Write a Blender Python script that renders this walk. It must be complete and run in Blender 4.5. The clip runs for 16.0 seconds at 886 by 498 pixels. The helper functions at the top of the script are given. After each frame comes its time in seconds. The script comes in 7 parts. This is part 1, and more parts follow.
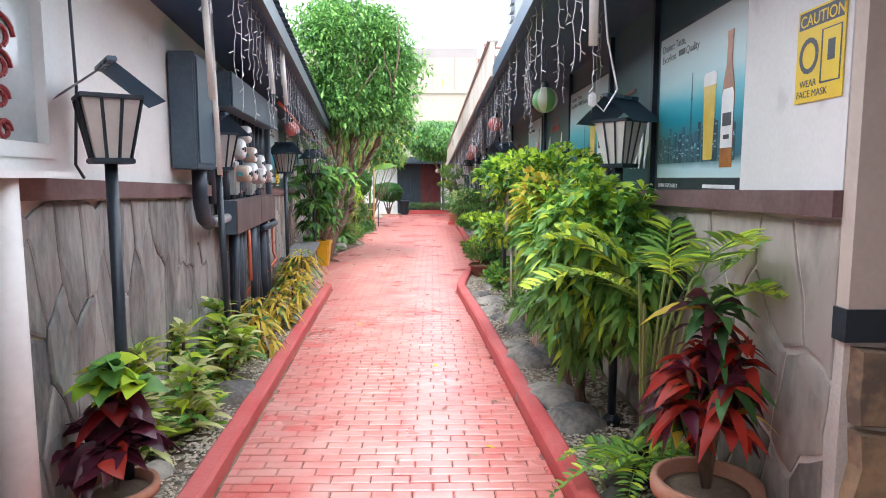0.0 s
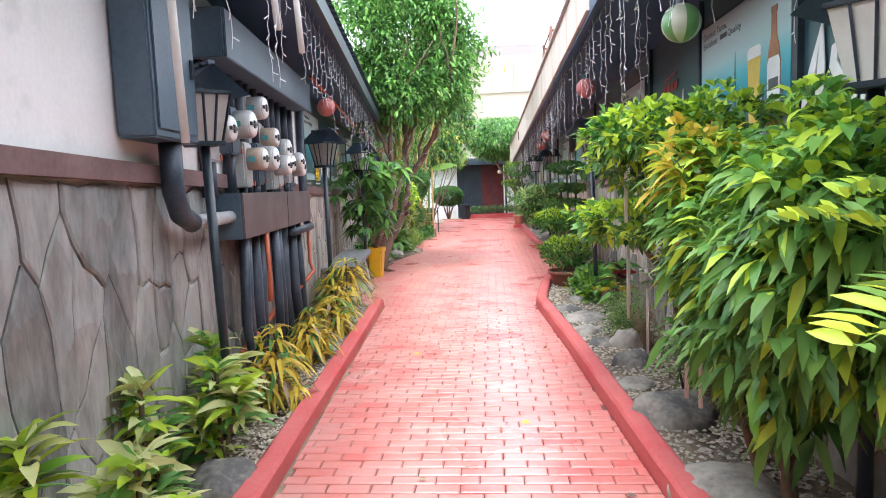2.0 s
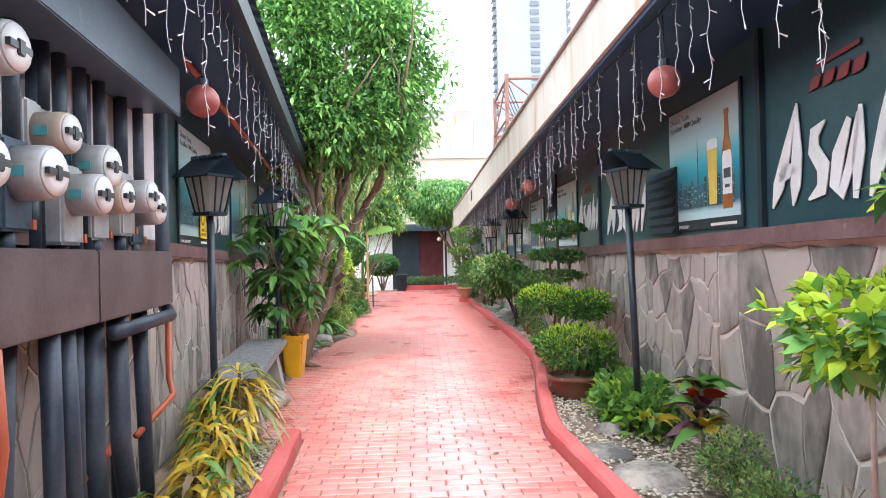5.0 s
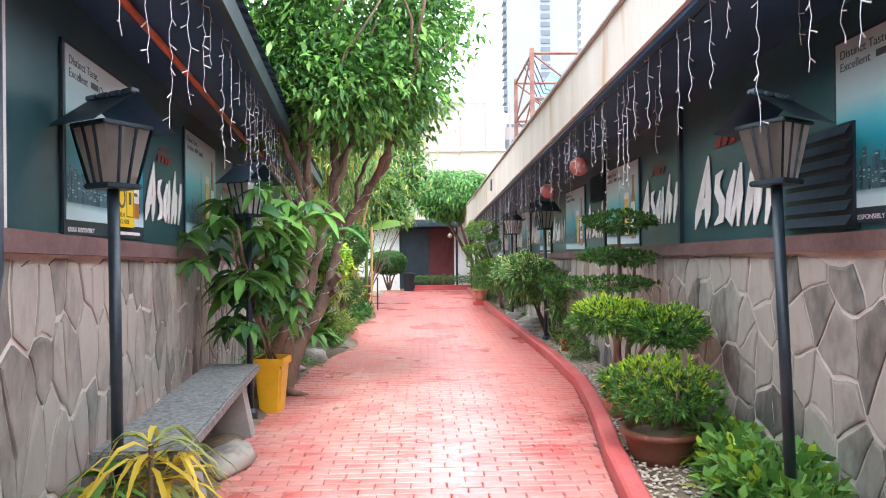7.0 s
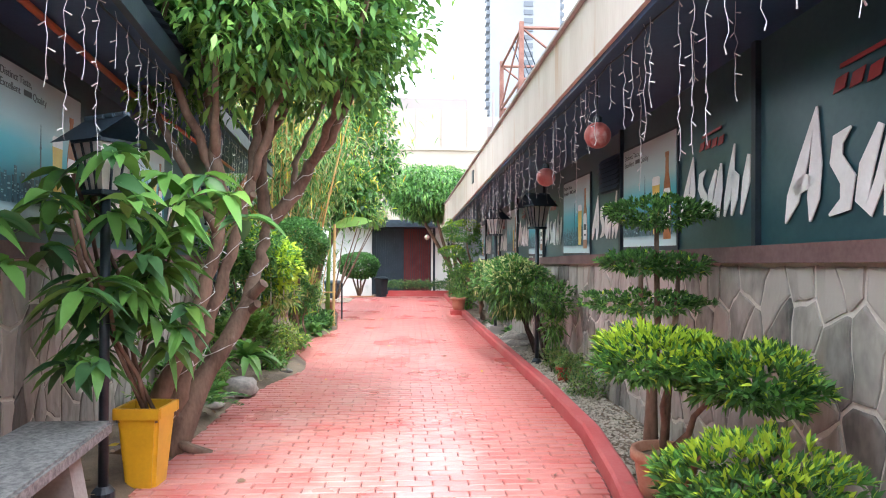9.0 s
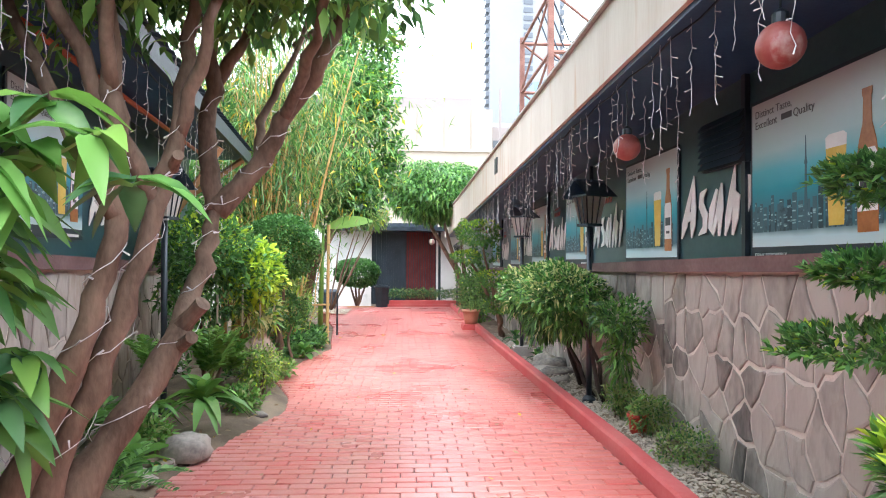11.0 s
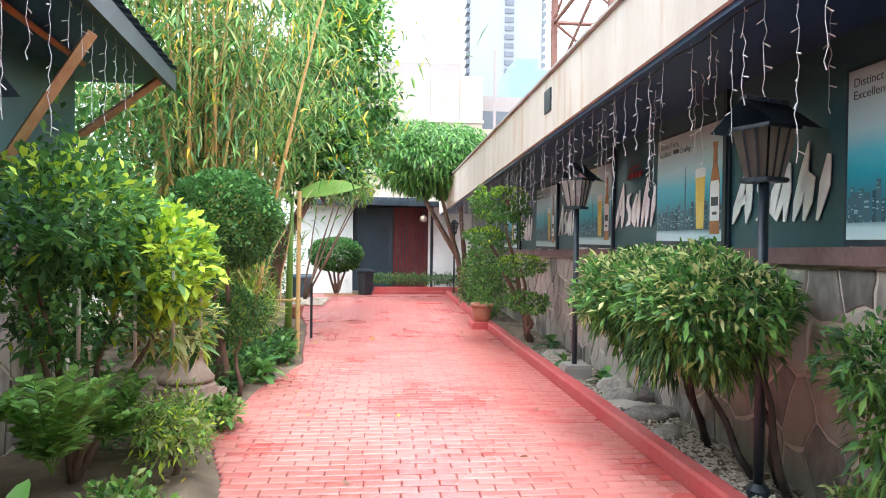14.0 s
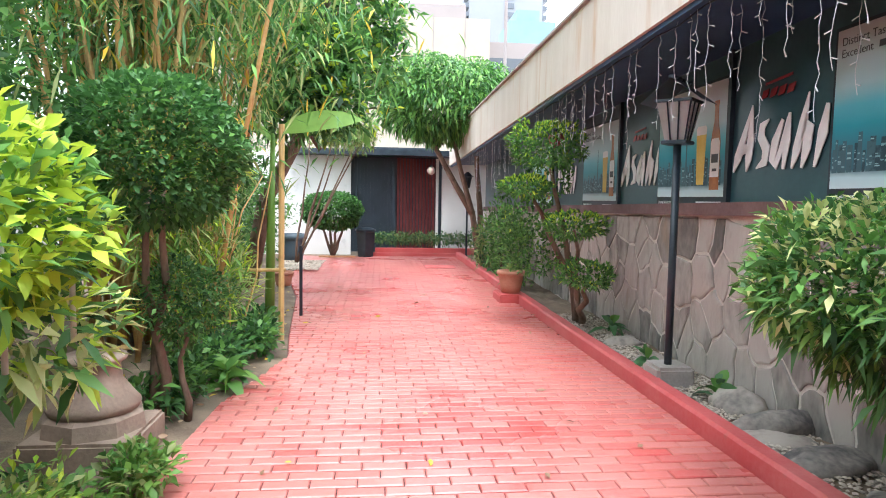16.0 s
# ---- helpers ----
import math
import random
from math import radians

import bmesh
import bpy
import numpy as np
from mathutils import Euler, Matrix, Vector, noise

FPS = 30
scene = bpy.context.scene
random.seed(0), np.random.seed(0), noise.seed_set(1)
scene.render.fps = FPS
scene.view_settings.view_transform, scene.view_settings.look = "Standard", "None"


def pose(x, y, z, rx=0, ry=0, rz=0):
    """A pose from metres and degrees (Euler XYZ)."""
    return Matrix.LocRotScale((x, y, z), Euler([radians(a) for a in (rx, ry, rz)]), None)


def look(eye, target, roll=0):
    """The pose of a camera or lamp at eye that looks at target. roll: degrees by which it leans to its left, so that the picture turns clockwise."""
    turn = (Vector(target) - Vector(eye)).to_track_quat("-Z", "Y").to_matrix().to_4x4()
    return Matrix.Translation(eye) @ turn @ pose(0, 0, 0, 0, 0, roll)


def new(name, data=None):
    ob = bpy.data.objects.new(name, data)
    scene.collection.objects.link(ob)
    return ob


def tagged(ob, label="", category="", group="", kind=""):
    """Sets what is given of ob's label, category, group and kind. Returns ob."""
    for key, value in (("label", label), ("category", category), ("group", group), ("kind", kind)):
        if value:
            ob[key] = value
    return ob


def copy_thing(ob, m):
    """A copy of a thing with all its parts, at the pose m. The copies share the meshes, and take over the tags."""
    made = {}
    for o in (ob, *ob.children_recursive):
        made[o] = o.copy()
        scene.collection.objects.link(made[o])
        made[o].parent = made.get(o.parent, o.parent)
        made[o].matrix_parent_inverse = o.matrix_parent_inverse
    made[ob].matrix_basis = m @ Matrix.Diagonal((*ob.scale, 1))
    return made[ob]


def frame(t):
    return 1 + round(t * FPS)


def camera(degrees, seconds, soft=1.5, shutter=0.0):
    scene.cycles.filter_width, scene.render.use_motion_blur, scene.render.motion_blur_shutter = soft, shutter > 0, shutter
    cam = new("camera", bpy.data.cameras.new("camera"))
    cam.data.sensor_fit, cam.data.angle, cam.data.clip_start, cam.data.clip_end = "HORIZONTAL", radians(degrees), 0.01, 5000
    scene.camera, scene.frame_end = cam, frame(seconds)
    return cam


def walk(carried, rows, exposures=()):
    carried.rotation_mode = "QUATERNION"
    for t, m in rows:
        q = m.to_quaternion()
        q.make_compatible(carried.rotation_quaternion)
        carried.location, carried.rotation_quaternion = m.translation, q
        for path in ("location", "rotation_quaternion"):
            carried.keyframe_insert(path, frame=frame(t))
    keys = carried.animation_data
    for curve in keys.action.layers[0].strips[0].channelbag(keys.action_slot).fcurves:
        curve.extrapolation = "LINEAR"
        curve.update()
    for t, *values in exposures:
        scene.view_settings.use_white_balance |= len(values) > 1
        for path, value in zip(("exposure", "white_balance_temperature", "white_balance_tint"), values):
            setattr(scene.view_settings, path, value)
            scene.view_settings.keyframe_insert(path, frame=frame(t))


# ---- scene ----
cam = camera(69.2, 16.0, soft=1.0)
EXPO = 1.42
METRES, EYE, TILT, LEAN, TURN = 14.4, 1.60, 0.4, 0.0, -0.9
ROWS = [
    (0.0, 0.0, 0.0, 0.0, -0.0, -6.73, 0.03),
    (0.5, -0.0024, 0.0248, -0.01, 1.26, -5.77, 0.25),
    (1.0, -0.0058, 0.0563, -0.0152, 4.05, -5.66, 1.32),
    (1.5, -0.0112, 0.087, -0.0155, 5.84, -6.09, 2.17),
    (2.0, -0.0112, 0.1166, -0.0149, 5.21, -6.01, 2.17),
    (2.5, -0.0152, 0.1461, -0.0149, 1.88, -4.49, 2.13),
    (3.0, -0.0205, 0.1766, -0.0148, -0.43, -3.21, 1.32),
    (3.5, -0.0298, 0.2059, -0.015, -1.35, -0.35, 1.2),
    (4.0, -0.0343, 0.2381, -0.0158, -1.8, 0.48, 1.56),
    (4.5, -0.0407, 0.2706, -0.0178, -1.17, -0.23, 1.32),
    (5.0, -0.0437, 0.303, -0.0191, -1.19, -0.02, 1.22),
    (7.5, -0.053, 0.4525, -0.019, -0.57, -0.5, 0.49),
    (8.0, -0.0516, 0.4818, -0.0197, -1.12, -0.96, 0.14),
    (8.5, -0.0443, 0.5127, -0.0202, -2.57, -0.77, -0.23),
    (9.0, -0.0422, 0.5441, -0.0209, -2.4, 0.04, -0.3),
    (11.5, -0.055, 0.7022, -0.0235, -2.65, 0.66, -0.46),
    (12.0, -0.0561, 0.7338, -0.0235, -4.17, 0.62, -0.55),
    (12.5, -0.0599, 0.765, -0.0233, -5.07, 0.76, -0.62),
    (13.0, -0.064, 0.7969, -0.0248, -4.44, -0.29, -1.77),
    (13.5, -0.0712, 0.8278, -0.0248, -4.16, -1.05, -1.35),
    (14.0, -0.0735, 0.8591, -0.024, -4.55, -1.14, -0.75),
    (14.5, -0.078, 0.8918, -0.0249, -4.86, -1.55, -0.31),
    (15.0, -0.0811, 0.9239, -0.0268, -5.18, -2.29, -0.13),
    (15.5, -0.0822, 0.9559, -0.0274, -4.97, -3.3, -0.18),
    (16.0, -0.0839, 0.9894, -0.0294, -4.82, -4.89, -0.98),
]
walk(cam, [(t, pose(0, 0, EYE, TILT, LEAN, TURN) @ pose(METRES * x, METRES * y, METRES * z, 90 + pitch, roll, yaw)) for t, x, y, z, yaw, pitch, roll in ROWS],
     exposures=[(0.0, EXPO + 0.04, 6000, 12), (2.0, EXPO + 0.12, 6000, 12), (13.0, EXPO + 0.17, 6000, 12), (16.0, EXPO + 0.05, 6000, 12)])

# ---- world and light: bright overcast daylight ----
world = bpy.data.worlds.new("overcast_sky")
scene.world = world
world.use_nodes = True
wn, wl = world.node_tree.nodes, world.node_tree.links
sky = wn.new("ShaderNodeTexSky")
sky.sky_type, sky.sun_disc = "NISHITA", False
sky.sun_elevation, sky.sun_rotation = radians(62), radians(160)
sky.air_density, sky.dust_density = 1.0, 3.0
cloud = wn.new("ShaderNodeMixRGB")
cloud.inputs[0].default_value = 0.85
cloud.inputs[2].default_value = (12.0, 12.3, 12.6, 1)
wl.new(sky.outputs[0], cloud.inputs[1])
wl.new(cloud.outputs[0], wn["Background"].inputs[0])
wn["Background"].inputs[1].default_value = 0.15
sun = new("sun", bpy.data.lights.new("sun", "SUN"))
sun.data.energy, sun.data.angle, sun.data.color = 1.4, radians(20), (1, 0.96, 0.9)
sun.matrix_world = look((0, -9, 20), (0, 0, 0))

# ---- materials ----
def mat(name, a, b=None, rough=0.7, scale=4.0, fine=60.0, bump=0.15, metal=0.0, stretch=(1, 1, 1), spec=0.5, dirt_or_sheen=None, contrast=0.2,
        per_object=0.0, per_island=0.0, translucent=0.0, emit=0.0, rough_var=0.0, wear=None, cleft=0.0):
    """Two colours mixed by a coarse and a fine noise, with fine relief; dirt: a third colour in blotches."""
    m = bpy.data.materials.new(name)
    m.use_nodes = True
    n, l = m.node_tree.nodes, m.node_tree.links
    bsdf = n["Principled BSDF"]
    b = b or tuple(c * 0.75 for c in a)
    co = n.new("ShaderNodeTexCoord")
    mp = n.new("ShaderNodeMapping")
    mp.inputs["Scale"].default_value = stretch
    geo = n.new("ShaderNodeNewGeometry")
    l.new(geo.outputs["Position"], mp.inputs[0])
    n1 = n.new("ShaderNodeTexNoise")
    n1.inputs["Scale"].default_value, n1.inputs["Detail"].default_value = scale, 5
    n2 = n.new("ShaderNodeTexNoise")
    n2.inputs["Scale"].default_value, n2.inputs["Detail"].default_value = fine, 3
    for t in (n1, n2):
        l.new(mp.outputs[0], t.inputs["Vector"])
    add = n.new("ShaderNodeMath")
    add.operation = "MULTIPLY_ADD"
    add.inputs[1].default_value = 0.4
    l.new(n2.outputs[0], add.inputs[0])
    l.new(n1.outputs[0], add.inputs[2])
    last = add.outputs[0]
    for amount, node, out in ((per_object, "ShaderNodeObjectInfo", "Random"), (per_island, "ShaderNodeNewGeometry", "Random Per Island")):
        if amount:
            src = n.new(node)
            k = n.new("ShaderNodeMath")
            k.operation = "MULTIPLY_ADD"
            k.inputs[1].default_value = amount
            l.new(src.outputs[out], k.inputs[0])
            l.new(last, k.inputs[2])
            last = k.outputs[0]
    shift = (per_object + per_island) * 0.5
    ramp = n.new("ShaderNodeValToRGB")
    ramp.color_ramp.elements[0].position = max(0.0, 0.7 + shift - contrast)
    ramp.color_ramp.elements[1].position = min(1.0, 0.7 + shift + contrast)
    ramp.color_ramp.elements[0].color, ramp.color_ramp.elements[1].color = (*a, 1), (*b, 1)
    l.new(last, ramp.inputs[0])
    col = ramp.outputs[0]
    if dirt_or_sheen:
        n3 = n.new("ShaderNodeTexNoise")
        n3.inputs["Scale"].default_value, n3.inputs["Detail"].default_value = dirt_or_sheen[1], 6
        l.new(mp.outputs[0], n3.inputs["Vector"])
        r3 = n.new("ShaderNodeValToRGB")
        r3.color_ramp.elements[0].position, r3.color_ramp.elements[1].position = dirt_or_sheen[2], dirt_or_sheen[2] + (dirt_or_sheen[3] if len(dirt_or_sheen) > 3 else 0.12)
        l.new(n3.outputs[0], r3.inputs[0])
        mix = n.new("ShaderNodeMixRGB")
        mix.inputs[2].default_value = (*dirt_or_sheen[0], 1)
        mask = r3.outputs[0]
        if wear:  # trodden lane plus painted sky sheen: the blotches fade out towards x = wear[1] and past y = 12
            sx, mr, mu = n.new("ShaderNodeSeparateXYZ"), n.new("ShaderNodeMapRange"), n.new("ShaderNodeMath")
            l.new(geo.outputs["Position"], sx.inputs[0])
            mr.inputs["From Min"].default_value, mr.inputs["From Max"].default_value = wear
            mr.inputs["To Min"].default_value, mr.inputs["To Max"].default_value = 1.0, 0.05
            l.new(sx.outputs["X"], mr.inputs["Value"])
            my, m2 = n.new("ShaderNodeMapRange"), n.new("ShaderNodeMath")
            my.inputs["From Min"].default_value, my.inputs["From Max"].default_value = 12.0, 19.0
            my.inputs["To Min"].default_value, my.inputs["To Max"].default_value = 1.0, 0.1
            l.new(sx.outputs["Y"], my.inputs["Value"])
            mu.operation = m2.operation = "MULTIPLY"
            l.new(mr.outputs[0], m2.inputs[0])
            l.new(my.outputs[0], m2.inputs[1])
            l.new(m2.outputs[0], mu.inputs[0])
            l.new(mask, mu.inputs[1])
            mask = mu.outputs[0]
        l.new(mask, mix.inputs[0])
        l.new(col, mix.inputs[1])
        col = mix.outputs[0]
    l.new(col, bsdf.inputs["Base Color"])
    bsdf.inputs["Roughness"].default_value = rough
    if rough_var:
        rr = n.new("ShaderNodeMath")
        rr.operation = "MULTIPLY_ADD"
        rr.inputs[1].default_value, rr.inputs[2].default_value = rough_var, rough - rough_var / 2
        l.new(n1.outputs[0], rr.inputs[0])
        l.new(rr.outputs[0], bsdf.inputs["Roughness"])
    bsdf.inputs["Metallic"].default_value = metal
    bsdf.inputs["Specular IOR Level"].default_value = spec
    if bump:
        bp = n.new("ShaderNodeBump")
        bp.inputs["Strength"].default_value, bp.inputs["Distance"].default_value = bump, 0.01
        l.new(add.outputs[0], bp.inputs["Height"])
        if cleft:  # split faces: slanting facets that break off in small steps
            vo, wv, b2 = n.new("ShaderNodeTexVoronoi"), n.new("ShaderNodeVectorMath"), n.new("ShaderNodeBump")
            wv.operation = "MULTIPLY_ADD"
            wv.inputs[1].default_value = (0.35, 0.35, 0.35)
            l.new(n1.outputs["Color"], wv.inputs[0])
            l.new(mp.outputs[0], wv.inputs[2])
            vo.inputs["Scale"].default_value, vo.inputs["Randomness"].default_value = 6.0, 1.0
            l.new(wv.outputs[0], vo.inputs["Vector"])
            b2.inputs["Strength"].default_value, b2.inputs["Distance"].default_value = 0.8, cleft
            l.new(vo.outputs["Distance"], b2.inputs["Height"])
            l.new(b2.outputs[0], bp.inputs["Normal"])
        l.new(bp.outputs[0], bsdf.inputs["Normal"])
    if translucent:
        tr = n.new("ShaderNodeBsdfTranslucent")
        l.new(col, tr.inputs[0])
        ms = n.new("ShaderNodeMixShader")
        ms.inputs[0].default_value = translucent
        l.new(bsdf.outputs[0], ms.inputs[1])
        l.new(tr.outputs[0], ms.inputs[2])
        l.new(ms.outputs[0], n["Material Output"].inputs[0])
    if emit:
        bsdf.inputs["Emission Color"].default_value = (*a, 1)
        bsdf.inputs["Emission Strength"].default_value = emit
    return m


def leaf_mat(name, dark, light, rough=0.45):
    return mat(name, dark, light, rough=rough, scale=2.5, fine=9.0, bump=0, contrast=0.42, per_island=0.7, translucent=0.34, spec=0.4)


# The pale third colour is part worn paint, part sky sheen put in.
BRICKLOOK = dict(rough=0.30, scale=1.1, fine=38, bump=0.35, contrast=0.34, dirt_or_sheen=((0.55, 0.30, 0.265), 2.6, 0.36, 0.36), rough_var=0.25, wear=(-0.05, 0.8))
PAVER = mat("red_paver", (0.52, 0.085, 0.078), (0.55, 0.19, 0.165), per_object=0.5, **BRICKLOOK)
PAVER_REST = mat("red_paver_far", (0.52, 0.085, 0.078), (0.55, 0.19, 0.165), per_island=0.5, **BRICKLOOK)
GROUT = mat("paver_joint", (0.075, 0.032, 0.032), (0.19, 0.09, 0.082), rough=0.95, fine=90)
KERB = mat("red_kerb_paint", (0.52, 0.075, 0.075), (0.56, 0.15, 0.14), rough=0.6, scale=2, fine=40, bump=0.3, dirt_or_sheen=((0.38, 0.14, 0.11), 5, 0.68))
SOIL = mat("garden_soil", (0.11, 0.08, 0.055), (0.27, 0.21, 0.145), rough=0.95, scale=3, fine=120, bump=0.9, dirt_or_sheen=((0.30, 0.23, 0.15), 9, 0.62))
GRAVEL = mat("gravel", (0.17, 0.155, 0.13), (0.52, 0.46, 0.37), rough=0.85, scale=9, fine=150, per_island=0.6, contrast=0.4)
MORTAR = mat("wall_joint", (0.50, 0.46, 0.41), (0.74, 0.69, 0.62), rough=0.9, fine=80, bump=0.4)
STONE = mat("slab_stone", (0.12, 0.115, 0.105), (0.42, 0.385, 0.34), rough=0.6, scale=2.2, fine=16, bump=0.5, per_object=0.45, contrast=0.3, stretch=(1, 1, 0.55),
            dirt_or_sheen=((0.30, 0.235, 0.175), 2.6, 0.62), cleft=0.035)
SLATE = mat("rough_slate", (0.095, 0.10, 0.10), (0.34, 0.335, 0.315), rough=0.6, scale=3.2, fine=20, bump=0.5, per_object=0.3, contrast=0.26, stretch=(1, 1, 0.45),
            dirt_or_sheen=((0.42, 0.40, 0.36), 4.5, 0.63), cleft=0.06)
ROCKFACE = mat("brown_boulder_stone", (0.16, 0.12, 0.09), (0.42, 0.28, 0.16), rough=0.85, scale=3, fine=25, bump=0.8, per_object=0.5)
PLASTER = mat("white_plaster", (0.80, 0.79, 0.77), (0.68, 0.67, 0.65), rough=0.85, scale=1.5, fine=50, bump=0.1, dirt_or_sheen=((0.50, 0.50, 0.48), 3, 0.62, 0.16))
BEIGE = mat("beige_plaster", (0.62, 0.53, 0.45), (0.52, 0.45, 0.38), rough=0.85, scale=2, fine=40, bump=0.15)
MAROON = mat("maroon_band", (0.115, 0.06, 0.058), (0.20, 0.125, 0.12), rough=0.65, scale=3, fine=40, dirt_or_sheen=((0.35, 0.31, 0.30), 8, 0.72))
PANEL = mat("dark_green_panel", (0.018, 0.058, 0.072), (0.036, 0.090, 0.102), rough=0.30, scale=2, fine=30, bump=0.03)
SOFFIT = mat("black_soffit", (0.009, 0.040, 0.105), (0.024, 0.070, 0.15), rough=0.42, scale=3, fine=40)
FASCIA = mat("stained_fascia", (0.62, 0.57, 0.49), (0.52, 0.46, 0.38), rough=0.8, scale=1.4, fine=30, stretch=(1, 2.5, 0.35), dirt_or_sheen=((0.46, 0.29, 0.16), 2.4, 0.58, 0.2))
BLACK = mat("black_paint", (0.011, 0.020, 0.030), (0.028, 0.042, 0.055), rough=0.4, scale=6, fine=70)
PIPE = mat("grey_black_pipe", (0.016, 0.026, 0.042), (0.055, 0.072, 0.095), rough=0.5, scale=5, fine=60)
DARKSTEEL = mat("blue_grey_steel", (0.050, 0.085, 0.12), (0.095, 0.14, 0.18), rough=0.45, scale=2, fine=50, dirt_or_sheen=((0.16, 0.16, 0.15), 6, 0.7))
BROWNSTEEL = mat("brown_steel", (0.075, 0.055, 0.055), (0.14, 0.11, 0.11), rough=0.5, scale=3, fine=60, dirt_or_sheen=((0.4, 0.38, 0.36), 14, 0.75))
GREYSTEEL = mat("meter_grey", (0.36, 0.37, 0.37), (0.52, 0.53, 0.52), rough=0.4, scale=5, fine=50, dirt_or_sheen=((0.2, 0.17, 0.14), 9, 0.7))
DULLWHITE = mat("frosted_white", (0.85, 0.82, 0.78), (0.74, 0.70, 0.66), rough=0.6, scale=6, fine=40, translucent=0.5)
WIREWHITE = mat("white_cable", (0.75, 0.75, 0.75), (0.6, 0.6, 0.62), rough=0.5, scale=20, fine=60, bump=0)
TERRACOTTA = mat("terracotta", (0.40, 0.17, 0.10), (0.52, 0.27, 0.18), rough=0.8, scale=5, fine=60, dirt_or_sheen=((0.5, 0.42, 0.36), 6, 0.68))
REDPLASTIC = mat("red_plastic", (0.55, 0.05, 0.03), (0.42, 0.04, 0.03), rough=0.35)
ORANGE = mat("orange_pipe", (0.55, 0.12, 0.04), (0.42, 0.09, 0.04), rough=0.45)
YELLOW = mat("yellow_plastic", (0.80, 0.46, 0.02), (0.70, 0.38, 0.02), rough=0.35, scale=5, fine=40, bump=0.05)
CONCRETE = mat("terrazzo_concrete", (0.10, 0.105, 0.11), (0.30, 0.30, 0.295), rough=0.6, scale=40, fine=140, bump=0.3)
CONCPLAIN = mat("old_concrete", (0.30, 0.28, 0.26), (0.45, 0.42, 0.38), rough=0.9, scale=4, fine=60, bump=0.4)
ROCK = mat("garden_rock", (0.10, 0.095, 0.09), (0.38, 0.34, 0.29), rough=0.85, scale=4, fine=30, bump=0.8, per_object=0.3)
BARK = mat("bark", (0.10, 0.065, 0.045), (0.26, 0.18, 0.13), rough=0.9, scale=7, fine=50, bump=0.9, stretch=(1, 1, 0.4), dirt_or_sheen=((0.40, 0.34, 0.29), 6, 0.66))
DARKBARK = mat("dark_bark", (0.025, 0.022, 0.02), (0.08, 0.065, 0.055), rough=0.85, scale=8, fine=50, bump=0.6, stretch=(1, 1, 0.4))
BAMBOO = mat("bamboo_cane", (0.46, 0.25, 0.085), (0.58, 0.40, 0.16), rough=0.5, scale=5, fine=40, per_island=0.4)
WOOD = mat("raw_timber", (0.42, 0.20, 0.09), (0.55, 0.30, 0.15), rough=0.7, scale=6, fine=60, stretch=(4, 4, 0.5))
GLASSY = mat("dusty_glass", (0.42, 0.46, 0.46), (0.52, 0.55, 0.54), rough=0.12, scale=2, fine=30, bump=0.02)
G_MID = leaf_mat("leaf_mid_green", (0.038, 0.13, 0.030), (0.17, 0.38, 0.085))
G_DARK = leaf_mat("leaf_dark_green", (0.020, 0.070, 0.024), (0.085, 0.22, 0.060))
G_LIME = leaf_mat("leaf_lime", (0.156, 0.351, 0.026), (0.546, 0.715, 0.065))
G_FICUS = leaf_mat("leaf_ficus", (0.05, 0.16, 0.03), (0.22, 0.42, 0.085))
G_OLIVE = leaf_mat("leaf_olive", (0.11, 0.17, 0.045), (0.33, 0.40, 0.14))
G_BLUE = leaf_mat("leaf_blue_green", (0.029, 0.098, 0.039), (0.091, 0.221, 0.085))
G_YELLOW = leaf_mat("leaf_yellow", (0.50, 0.32, 0.02), (0.72, 0.56, 0.07))
G_PALE = leaf_mat("leaf_variegated_pale", (0.38, 0.48, 0.12), (0.68, 0.70, 0.33))
G_RED = leaf_mat("leaf_red", (0.20, 0.008, 0.010), (0.44, 0.035, 0.02))
G_MAROON = leaf_mat("leaf_maroon", (0.03, 0.008, 0.016), (0.11, 0.02, 0.04), rough=0.3)
G_DRY = leaf_mat("leaf_dry", (0.22, 0.14, 0.08), (0.38, 0.28, 0.18))


# ---- mesh helpers ----
def link(name, bm, material, parent=None, label="", smooth=False):
    me = bpy.data.meshes.new(name)
    bm.to_mesh(me)
    bm.free()
    if smooth:
        for p in me.polygons:
            p.use_smooth = True
    for m in (material if isinstance(material, (list, tuple)) else (material,)):
        me.materials.append(m)
    ob = new(name, me)
    ob.parent = parent
    if label:
        ob["label"] = label
    return ob


def part(name, bm, material, parent, label="", smooth=False):
    return link(name, bm, material, parent, label, smooth)


def thing(name, label, category, group="", at=(0, 0, 0), turn=0):
    ob = tagged(new(name), label, category, group)
    ob.matrix_basis = pose(*at, 0, 0, turn)
    return ob


def box(x0, x1, y0, y1, z0, z1, bevel=0.0, bm=None):
    bm = bm or bmesh.new()
    r = bmesh.ops.create_cube(bm, size=1, matrix=Matrix.LocRotScale(((x0 + x1) / 2, (y0 + y1) / 2, (z0 + z1) / 2), None, (x1 - x0, y1 - y0, z1 - z0)))
    if bevel:
        es = list({e for v in r["verts"] for e in v.link_edges})
        bmesh.ops.bevel(bm, geom=es, offset=bevel, segments=2, affect="EDGES")
    return bm


